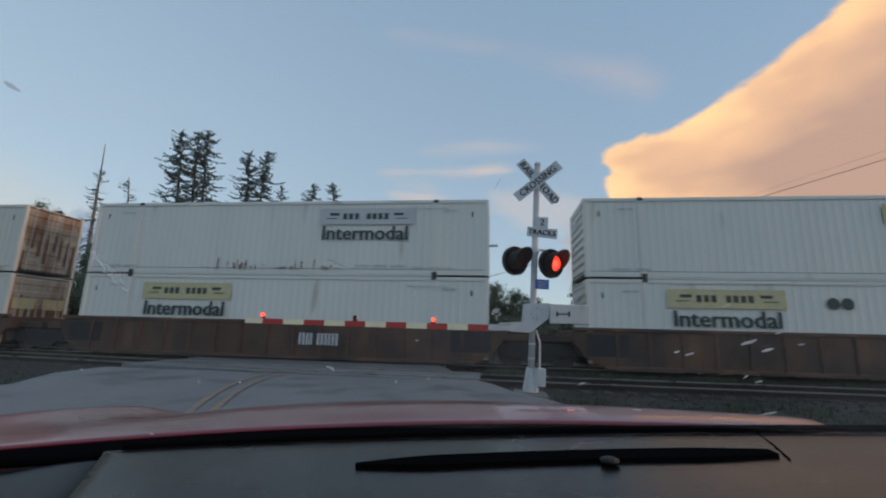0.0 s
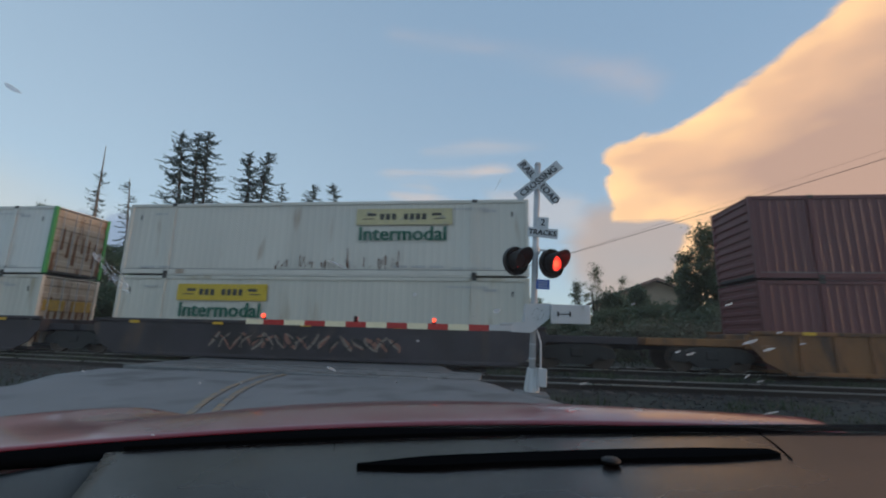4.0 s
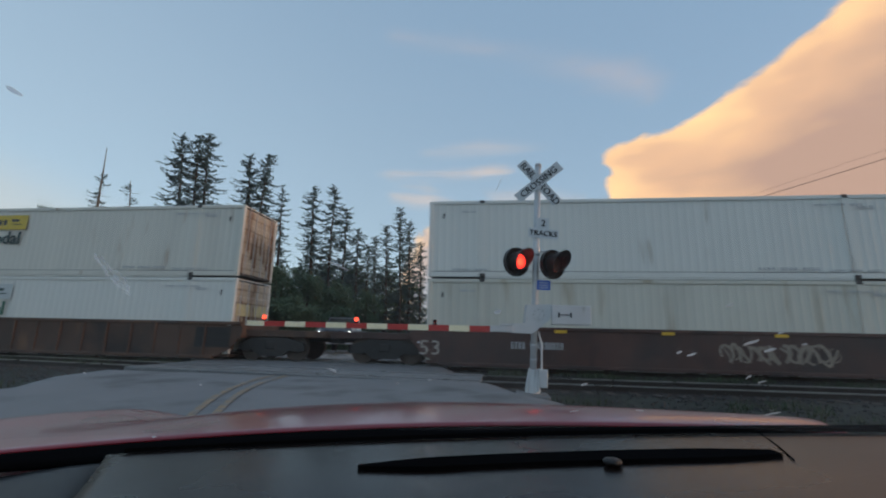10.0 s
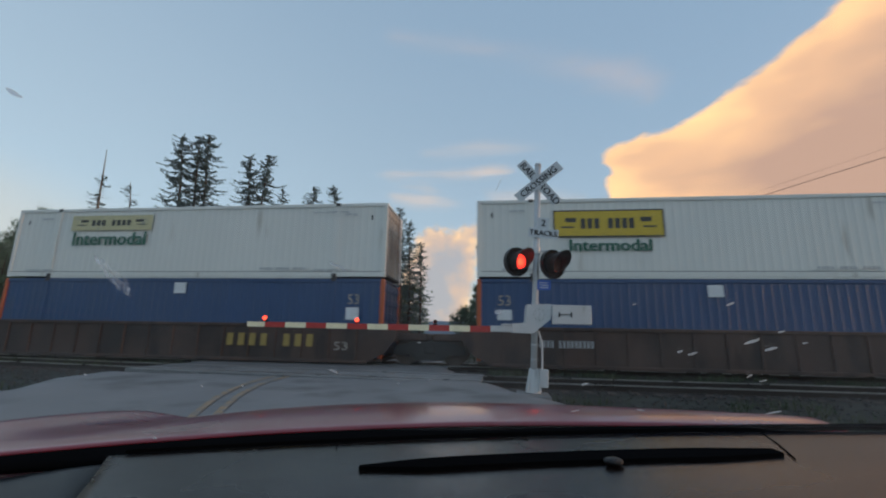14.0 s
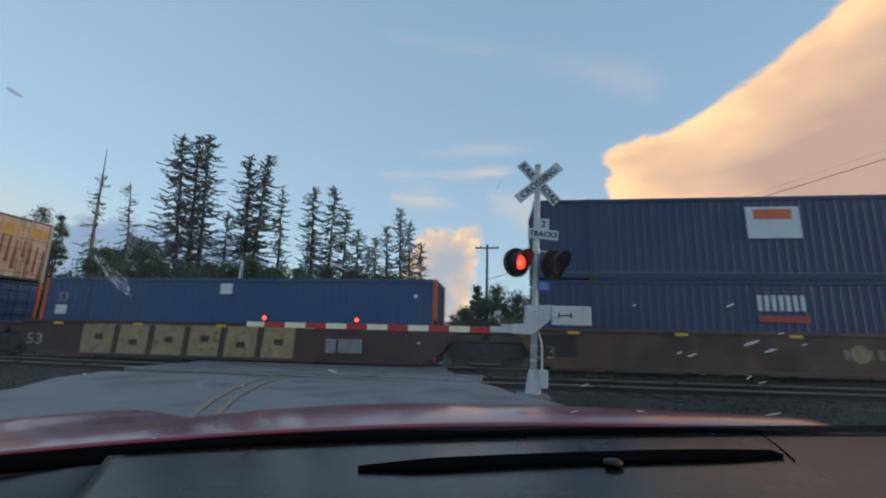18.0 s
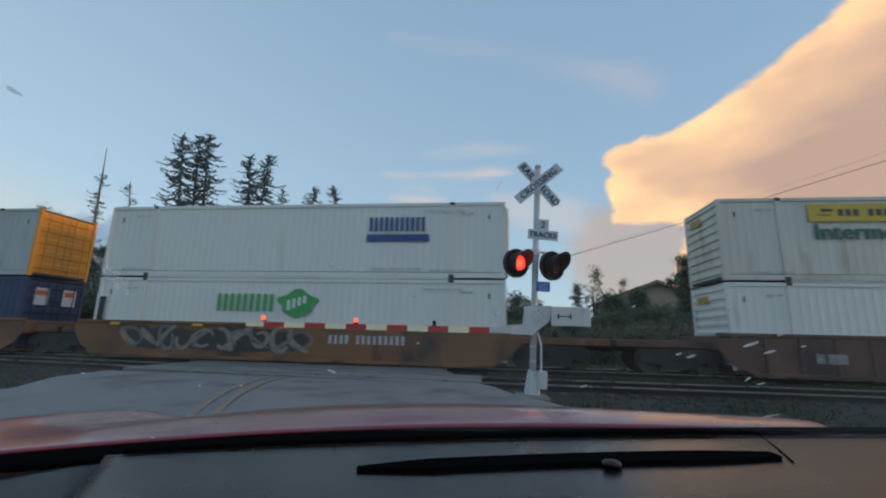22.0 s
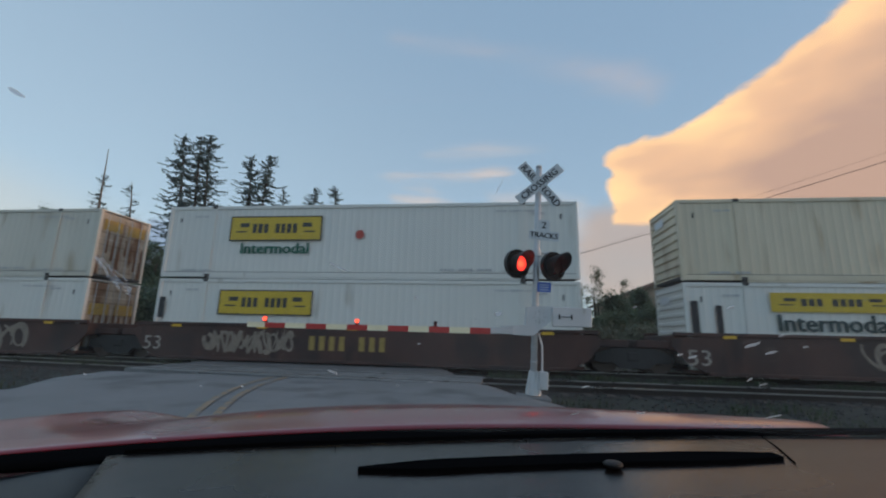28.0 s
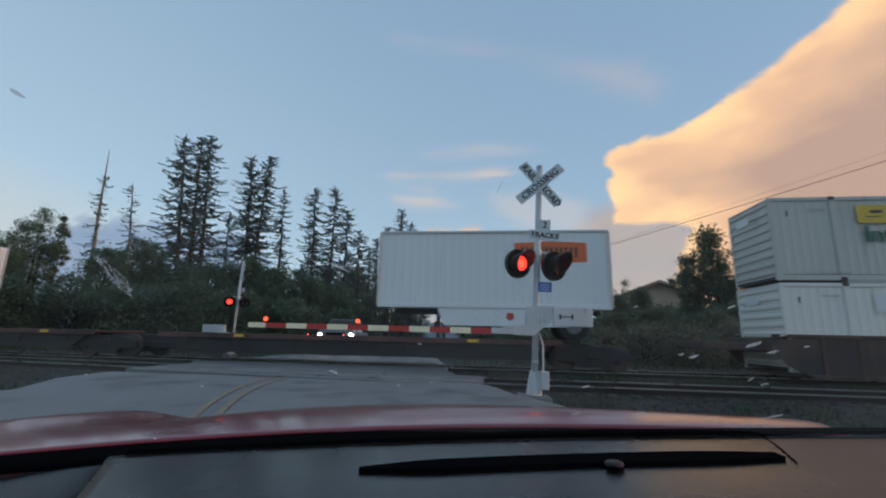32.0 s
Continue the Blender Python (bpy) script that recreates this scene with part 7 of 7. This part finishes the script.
def conifer(x, y, height, crown_from, spread, seed, lean=(0, 0), density=1.0, dead=False, label="tall dark fir with open drooping branches", top=1.0):
    """A fir: a bent trunk, limbs in loose tiers, and flat sprays of needles along each limb. top: where the crown ends below the leader."""
    rnd = random.Random(seed)
    z0 = rise(y) - 0.3
    tree = thing("fir_tree", pose(x, y, z0), label, "tree", "firs beyond the tracks")
    bm, n = bmesh.new(), 10
    pts = [Vector((lean[0] * (i / n) ** 1.3 + rnd.uniform(-0.05, 0.05), lean[1] * i / n, height * i / n)) for i in range(n + 1)]
    r0 = height * 0.0135
    for i in range(n):
        tube(bm, pts[i], pts[i + 1], r0 * (1 - i / n) + 0.025, r0 * (1 - (i + 1) / n) + 0.025, 8, False)
    limbs, verts, faces = bmesh.new(), [], []

    def spray(p, d, s):
        k = len(verts)
        verts.extend((p - d * 0.15, p + d * 0.4 + s, p + d, p + d * 0.4 - s))
        faces.append((k, k + 1, k + 2, k + 3))

    crown_to = height * top
    count = int((crown_to - crown_from) * 13.0 * density)
    for k in range(count):
        u = (k + rnd.random()) / count
        z = crown_from + (crown_to - crown_from) * u
        f = z / height
        base = Vector((lean[0] * f ** 1.3, lean[1] * f, z))
        tier = 0.84 + 0.16 * math.sin(z * 1.9 + seed) * math.sin(z * 0.8 + seed * 2)
        reach = spread * ((1 - u) ** 0.5 * 0.95 + 0.10) * rnd.uniform(0.25, 1.15) * (0.55 + 0.45 * min(1, u * 3)) * tier * 1.18 + 0.26
        a = rnd.uniform(0, 6.28)
        droop = rnd.uniform(-0.30, 0.30) - 0.12 * (1 - u) + 0.9 * max(0, u - 0.75)
        tip = base + Vector((math.cos(a) * reach, math.sin(a) * reach, reach * droop))
        mid = base.lerp(tip, 0.55) - Vector((0, 0, 0.11 * reach))
        tube(limbs, base, mid, 0.022 + 0.012 * (1 - u), 0.013, 4, False)
        tube(limbs, mid, tip, 0.016, 0.006, 4, False)
        if dead and rnd.random() < 0.5:
            continue
        side, along = Vector((-math.sin(a), math.cos(a), 0)), (tip - base).normalized()
        steps = max(4, int(reach / 0.08))
        bare = rnd.uniform(0.0, 0.45) * (1 - u) if u < 0.8 else 0.0
        for j in range(steps):
            v = (j + rnd.random()) / steps
            if v < bare or rnd.random() < 0.08:
                continue
            q = base.lerp(mid, v / 0.55) if v < 0.55 else mid.lerp(tip, (v - 0.55) / 0.45)
            for sgn in (-1, 1):
                size = (0.17 + 0.09 * reach * (1 - v)) * rnd.uniform(0.6, 1.3) * (0.7 if dead else 1)
                d = (along * rnd.uniform(0.4, 0.9) + side * sgn * rnd.uniform(0.4, 1.0) + Vector((0, 0, rnd.uniform(-0.55, 0.25)))).normalized() * size
                spray(q, d, Vector((rnd.uniform(-1, 1), rnd.uniform(-1, 1), rnd.uniform(-1, 1))).normalized() * size * rnd.uniform(0.18, 0.32))
            d = (along * 0.5 + Vector((rnd.uniform(-0.4, 0.4), rnd.uniform(-0.4, 0.4), rnd.uniform(-0.9, 0.5)))).normalized() * rnd.uniform(0.12, 0.24)
            spray(q, d, along.cross(d).normalized() * 0.07)
    for j in range(26 if top == 1.0 else 6):
        q = Vector((lean[0], lean[1], height * (1.0 if top == 1.0 else top) - 0.045 * j))
        a = rnd.uniform(0, 6.28)
        d = Vector((math.cos(a), math.sin(a), rnd.uniform(0.1, 0.9))).normalized() * (0.12 + 0.012 * j)
        spray(q, d, Vector((-d.y, d.x, 0)) * 0.25)
    part("trunk", bm, pale_bark if dead else bark, tree, "", True)
    part("limbs", limbs, bark, tree)
    me = bpy.data.meshes.new("crown")
    me.from_pydata([tuple(v) for v in verts], [], faces)
    me.materials.append(needles)
    put("crown", me, tree)
    return tree


def broadleaf(x, y, height, radius, seed, material=leaves_m, label="dark leafy tree", name="leafy_tree", low=0.25, count=2600, leaf=0.2, tall=1.0, group="leafy trees and shrubs", cone=False):
    rnd = random.Random(seed)
    tree = thing(name, pose(x, y, rise(y) - 0.25), label, "tree" if name.endswith("tree") else "shrub", group)
    bm, ends = bmesh.new(), []
    for k in range(3 if name.endswith("tree") else 5):
        a = rnd.uniform(0, 6.28)
        top = Vector((math.cos(a) * radius * 0.25, math.sin(a) * radius * 0.25, height * rnd.uniform(0.7, 0.92)))
        tube(bm, (0, 0, 0), top * 0.5, 0.016 * height, 0.010 * height, 7, False)
        tube(bm, top * 0.5, top, 0.010 * height, 0.02, 6, False)
        for _ in range(7):
            f = rnd.uniform(low, 0.95)
            b = top * f
            a2 = rnd.uniform(0, 6.28)
            e = b + Vector((math.cos(a2), math.sin(a2), rnd.uniform(0.1, 0.8))) * radius * rnd.uniform(0.4, 0.8)
            tube(bm, b, e, 0.03, 0.01, 5, False)
            ends.append(e)
    part("trunk", bm, bark, tree)
    lv, clumps = bmesh.new(), []
    for _ in range(int(40 + radius * 14)):
        u = rnd.uniform(low, 1.0)
        a = rnd.uniform(0, 6.28)
        prof = math.sin(math.pi * min(1, (u - low) / (1 - low) * 0.86 + 0.14)) ** 0.6
        if cone:
            prof = 1.08 - (u - low) / (1 - low)
        r = radius * prof * rnd.uniform(0.35, 1.0)
        clumps.append((Vector((math.cos(a) * r, math.sin(a) * r, height * u * tall)), radius * rnd.uniform(0.18, 0.38)))
    clumps += [(e, radius * 0.2) for e in ends]
    for i in range(count):
        c, r = clumps[i % len(clumps)]
        d = Vector((rnd.gauss(0, 1), rnd.gauss(0, 1), rnd.gauss(0, 0.8)))
        tuft(lv, c + d * r * 0.6, leaf * rnd.uniform(0.6, 1.3), rnd, 0.9, 1)
    part("crown", lv, material, tree)
    return tree


# firs, from the wood's near end to the far one
FIRS = [
        (-31.0, 38, 22.0, 5.0, 3.2, -1.75, 1.15), (-30.5, 39, 22.5, 7.0, 1.7, -1.15, 0.9), (-30.2, 40, 23.2, 5.5, 2.9, -1.05, 1.15),
        (-28.9, 42, 14.9, 4.0, 1.9, -0.35, 0.8), (-26.4, 42, 21.3, 4.5, 3.0, -0.95, 1.1), (-26.6, 43, 22.0, 4.0, 3.1, 0.85, 1.15), (-23.8, 44, 18.0, 4.0, 1.6, -0.4, 0.8)]
FIRS += [
        (-20.3, 45, 18.7, 3.5, 2.3, -0.6, 1.1), (-18.8, 46, 19.0, 4.0, 2.3, 0.0, 1.1), (-17.4, 47, 16.5, 3.0, 2.3, -0.1, 1.1), (-15.8, 47, 14.0, 2.0, 2.0, -0.1, 1.1), (-14.8, 48, 12.2, 1.5, 1.8, -0.1, 1.1), (-22.2, 47, 13.2, 2.0, 1.8, 0.2, 0.9),
        (-14.9, 52, 14.2, 2.0, 1.9, -0.4, 1.1), (-13.7, 53, 16.0, 2.0, 1.9, -0.4, 1.1), (-12.3, 55, 19.0, 2.0, 2.0, -0.6, 1.1), (-11.3, 56, 17.3, 2.0, 1.9, -0.4, 1.1), (-10.0, 57, 14.5, 1.5, 1.8, -0.2, 1.1)]
for i, (x, y, h, c, s, dx, d) in enumerate(FIRS):
    conifer(x, y, h, c, s, 40 + i, (dx, 0), d)
conifer(-35.6, 33.0, 18.2, 5.5, 1.15, 71, (-0.4, 0), 1.1, True, "thin half-dead spruce with a long bare tip", 0.86)
conifer(-33.3, 35.0, 15.8, 6.0, 1.25, 72, (-1.7, 0), 0.9, True, "thin half-dead spruce with short bare branches", 0.97)
for i, (x, y, h, r) in enumerate([(-33.9, 27, 10.2, 1.5), (-32.2, 27, 9.6, 0.9), (-35.6, 27, 9.1, 1.5), (-37.4, 27, 7.6, 1.6), (-33.9, 25, 7.2, 2.4), (-36.8, 27.5, 6.6, 2.6), (-31.6, 31.0, 8.4, 1.6), (-34.9, 37.0, 10.6, 2.2), (-30.5, 29.5, 7.4, 2.6), (-28.8, 32.0, 8.6, 2.2), (-26.5, 33.0, 6.8, 2.6), (-24.5, 34.5, 7.8, 2.4), (-22.4, 36.0, 8.2, 2.4), (-20.0, 37.0, 7.4, 2.4), (-17.6, 38.0, 7.0, 2.4), (-15.6, 41.0, 6.6, 2.2), (-13.6, 44.0, 6.0, 2.2), (-29.0, 26.0, 4.6, 2.6), (-25.5, 27.0, 4.4, 2.6), (-22.0, 28.5, 4.6, 2.6), (-19.0, 30.0, 4.4, 2.4), (-16.2, 32.0, 4.0, 2.2), (-31.0, 23.5, 4.2, 2.2), (-13.5, 36.0, 3.6, 1.8)]):
    near_end = x < -32 and y < 28
    broadleaf(x, y, h, r, 100 + i, sunlit_leaves if near_end else leaves_m, "light green sunlit leafy tree at the wood's edge" if near_end else "dark green leafy tree at the wood's edge", low=0.03, count=11000 if near_end else 9000, leaf=0.17 if near_end else 0.24)
for i, (x, y, h, r) in enumerate([(-41.0, 46, 9.0, 3.4), (-37.0, 48, 9.4, 3.4), (-33.0, 50, 9.2, 3.4), (-29.0, 51, 9.6, 3.4), (-25.2, 52, 9.8, 3.4), (-21.6, 53, 10.2, 3.2), (-18.4, 54, 10.0, 3.0), (-15.6, 60, 10.4, 3.2), (-12.6, 62, 9.0, 2.8)]):
    broadleaf(x, y, h, r, 150 + i, leaves_m, "dense dark tree deep in the wood", low=0.0, count=5200, leaf=0.5)
for i, (x, y, h, r, m_) in enumerate([(0.2, 44, 6.6, 2.2, leaves_m), (2.4, 44, 6.2, 2.1, leaves_m), (4.0, 43, 5.4, 1.8, leaves_m), (-0.9, 42, 5.2, 1.6, leaves_m), (-1.9, 45, 7.0, 0.8, leaves_m), (-3.2, 46, 4.6, 1.5, leaves_m), (5.0, 43, 4.4, 2.0, leaves_m), (9.4, 35, 5.0, 1.7, leaves_r), (11.2, 40, 4.8, 1.6, leaves_r), (11.8, 37, 5.7, 1.4, leaves_r), (14.0, 37, 4.4, 1.6, leaves_r), (15.4, 36, 8.3, 1.7, leaves_r), (17.1, 36, 10.5, 2.5, leaves_r), (18.7, 37, 7.0, 1.4, leaves_r), (20.9, 36, 9.5, 1.9, leaves_r), (23.3, 36, 9.2, 1.8, leaves_r), (25.0, 36, 9.6, 1.7, leaves_r), (27.2, 36.5, 9.2, 1.7, leaves_r), (29.6, 37, 12.4, 2.3, leaves_r), (31.6, 36, 11.4, 2.2, leaves_r), (34.0, 36, 10.2, 2.4, leaves_r)]):
    broadleaf(x, y, h, r, 200 + i, m_, "olive green leafy tree in dusk light", low=0.0, count=16000 if x > 6 else 9000, leaf=0.23, cone=x in (15.4, 17.1, 20.9, 23.3))
for i, (x, y, h, r) in enumerate([(8.0, 30.5, 3.2, 1.8), (11.0, 31.0, 3.8, 2.0), (14.5, 31.0, 3.5, 2.0), (17.0, 31.5, 4.4, 2.2), (20.5, 31.5, 5.2, 2.2), (23.5, 32.0, 5.4, 2.4), (26.5, 32.0, 5.6, 2.4), (29.5, 32.0, 6.0, 2.6), (24.5, 33.5, 8.0, 2.4), (27.5, 34.0, 8.4, 2.4), (22.8, 38.0, 7.6, 2.2), (26.2, 38.0, 8.8, 2.2), (31.0, 33.5, 8.2, 2.6), (33.5, 33.0, 7.0, 2.6), (21.5, 33.5, 6.4, 2.0), (19.0, 33.5, 5.6, 2.0), (5.0, 34.0, 3.0, 1.8), (2.0, 36.0, 2.8, 1.8)]):
    broadleaf(x, y, h, r, 300 + i, leaves_r, "low olive green shrub beyond the tracks", "leafy_shrub", low=0.0, count=8000, leaf=0.22)
for i, (x, y, h, r) in enumerate([(7.8, 34, 7.2, 1.3), (6.5, 34.5, 5.9, 0.9), (8.8, 35, 5.2, 1.0), (12.2, 42, 7.4, 1.4)]):
    broadleaf(x, y, h, r, 340 + i, young_leaves, "slender young tree with sparse pale leaves", low=0.15, count=3000, leaf=0.15, cone=True)
for i, (x, y, h, r) in enumerate([(6.2, 25.5, 2.0, 1.6), (8.4, 26.0, 2.3, 1.8), (10.8, 25.5, 2.2, 1.8), (13.2, 26.5, 2.4, 1.8), (15.8, 26.5, 2.3, 1.8), (18.6, 27.0, 2.5, 1.9), (3.6, 26.0, 1.8, 1.4)]):
    broadleaf(x, y, h, r, 360 + i, pale_brush, "low pale green brush beyond the tracks", "leafy_shrub", low=0.0, count=3200, leaf=0.16)

siding = mat("tan_house_siding", (0.50, 0.37, 0.26), 0.7, vary=0.12, scale=1.5, grain=20)
fascia_m = mat("weathered_fascia", (0.34, 0.21, 0.16), 0.8, vary=0.2, scale=2)
shingle = mat("brown_roof_shingle", (0.10, 0.07, 0.06), 0.9, vary=0.3, scale=2, grain=12, bump=0.6)
pole_wood = mat("grey_pole_wood", (0.11, 0.09, 0.075), 0.9, vary=0.25, scale=3, grain=30, streak=5)
wire_m = mat("black_wire", (0.015, 0.015, 0.017), 0.6)
glass_dark = mat("dark_window", (0.02, 0.025, 0.03), 0.1)

house = thing("house", pose(17.3, 48.0, 0.2), "low tan house with a brown gable roof behind the trees", "house")
part("wall", prism(bmesh.new(), [(-4.6, -1), (4.6, -1), (4.6, 5.5), (0, 7.25), (-4.6, 5.5)], 0, 9), siding, house)
for s in (-1, 1):
    part("roof", prism(bmesh.new(), [(s * 5.3, 5.18), (0, 7.32), (0, 7.58), (s * 5.3, 5.42)], -0.7, 9.6), shingle, house)
    part("fascia", prism(bmesh.new(), [(s * 5.3, 5.13), (0, 7.27), (0, 7.5), (s * 5.3, 5.36)], -0.76, -0.705), fascia_m, house, "pale brown fascia board")
    win = part("window", box(bmesh.new(), s * 2.2 - 0.7, s * 2.2 + 0.7, -0.03, 0.05, 2.9, 4.2), glass_dark, house)
    part("window_frame", box(box(bmesh.new(), s * 2.2 - 0.8, s * 2.2 + 0.8, -0.05, -0.031, 4.2, 4.32), s * 2.2 - 0.8, s * 2.2 + 0.8, -0.05, -0.031, 2.78, 2.9), fascia_m, win)

pole = thing("utility_pole", pose(-0.9, 45.0, rise(45)), "wooden utility pole with a crossarm", "utility pole")
part("post", tube(bmesh.new(), (0, 0, -0.3), (0.12, 0, 11.4), 0.17, 0.12, 10), pole_wood, pole)
part("crossarm", box(bmesh.new(), -1.15, 1.35, -0.16, -0.04, 10.9, 11.05, 0.01), pole_wood, pole)
for x in (-1.05, -0.6, 0.8, 1.25):
    part("insulator", tube(bmesh.new(), (x, -0.1, 11.05), (x, -0.1, 11.25), 0.05, 0.035, 8), wire_m, pole)


def wire(p0, p1, sag, r, label):
    bm, n = bmesh.new(), 24
    pts = [Vector(p0).lerp(Vector(p1), i / n) - Vector((0, 0, sag * 4 * (i / n) * (1 - i / n))) for i in range(n + 1)]
    for a, b in zip(pts, pts[1:]):
        tube(bm, a, b, r, r, 5, False)
    return tagged(part("overhead_wire", bm, wire_m), label, "wire", "overhead wires")


wire((-0.85, 44.85, 7.25), (26.5, 27.9, 13.4), 0.12, 0.022, "black overhead power cable")
wire((-0.85, 44.85, 7.1), (26.5, 27.9, 14.0), 0.12, 0.007, "thin black overhead power wire")

far_pole = thing("utility_pole", pose(26.6, 27.6, rise(27)), "wooden utility pole that carries the overhead wires", "utility pole")
part("post", tube(bmesh.new(), (0, 0, -0.3), (0, 0, 15.0), 0.17, 0.12, 10), pole_wood, far_pole)
part("crossarm", box(bmesh.new(), -1.2, 1.2, 0.1, 0.22, 13.6, 13.75, 0.01), pole_wood, far_pole)

# ---- the pickup that waits beyond the train ----
truck_paint = mat("silver_truck_paint", (0.12, 0.14, 0.17), 0.35, 0.4, vary=0.08, coat=0.6)
beam = mat("headlight_beam", (1.0, 0.98, 0.92), 0.3, vary=0.0, bump=0, emit=25.0)
pickup = thing("pickup_truck", pose(-8.55, 22.3, rise(22.3), 0, 0, 9), "silver pickup with lit headlights, waiting beyond the tracks", "truck")
part("body", box(bmesh.new(), -0.98, 0.98, 0.0, 5.4, 0.5, 1.25, 0.05), truck_paint, pickup)
part("hood", prism(bmesh.new(), [(-0.95, 1.22), (0.95, 1.22), (0.88, 1.38), (-0.88, 1.38)], 0.05, 1.5), truck_paint, pickup)
part("cab", prism(bmesh.new(), [(-0.92, 1.22), (0.92, 1.22), (0.72, 1.98), (-0.72, 1.98)], 1.9, 3.6), truck_paint, pickup)
part("windscreen", prism(bmesh.new(), [(-0.82, 1.36), (0.82, 1.36), (0.66, 1.92), (-0.66, 1.92)], 1.86, 1.9), glass_dark, pickup)
part("grille", box(bmesh.new(), -0.5, 0.5, -0.03, 0.0, 0.85, 1.2, 0.01), black_trim, pickup, "black grille")
part("bumper", box(bmesh.new(), -0.98, 0.98, -0.12, 0.0, 0.5, 0.72, 0.03), galv, pickup, "steel bumper")
for sx in (-0.83, 0.83):
    part("headlight", tube(bmesh.new(), (sx, -0.04, 1.06), (sx, 0.02, 1.06), 0.10, 0.12, 16), beam, pickup, "lit white headlight")
    for sy in (0.95, 4.3):
        t = put("wheel", mesh_of("wheel", tube(bmesh.new(), (-0.12, 0, 0), (0.12, 0, 0), 0.39, 0.39, 24), rubber), pickup, pose(sx, sy, 0.39))
        put("hubcap", mesh_of("hubcap", tube(bmesh.new(), (-0.125, 0, 0), (0.125, 0, 0), 0.22, 0.22, 18), wheel_steel), t)
part("door", box(bmesh.new(), -0.99, -0.975, 2.0, 3.0, 0.6, 1.2), truck_paint, pickup)

# low wooded hills at the horizon, the air's blue haze put into their colour
hill_m = mat("hazy_hills", (0.10, 0.15, 0.20), 1.0, vary=0.2, scale=0.01, grain=0.2, bump=0)
bm = bmesh.new()
prev = None
for i in range(61):
    a = -70 + i * 2.3
    d = heading(a, 0)
    h = 55 + 32 * noise.noise((a * 0.09, 0, 2)) + 14 * noise.noise((a * 0.31, 0, 4))
    cur = (bm.verts.new((d.x * 1500, d.y * 1500, -12)), bm.verts.new((d.x * 1900, d.y * 1900, h)))
    if prev:
        bm.faces.new((prev[0], cur[0], cur[1], prev[1]))
    prev = cur
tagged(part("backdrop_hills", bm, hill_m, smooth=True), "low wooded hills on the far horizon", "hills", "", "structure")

motions()
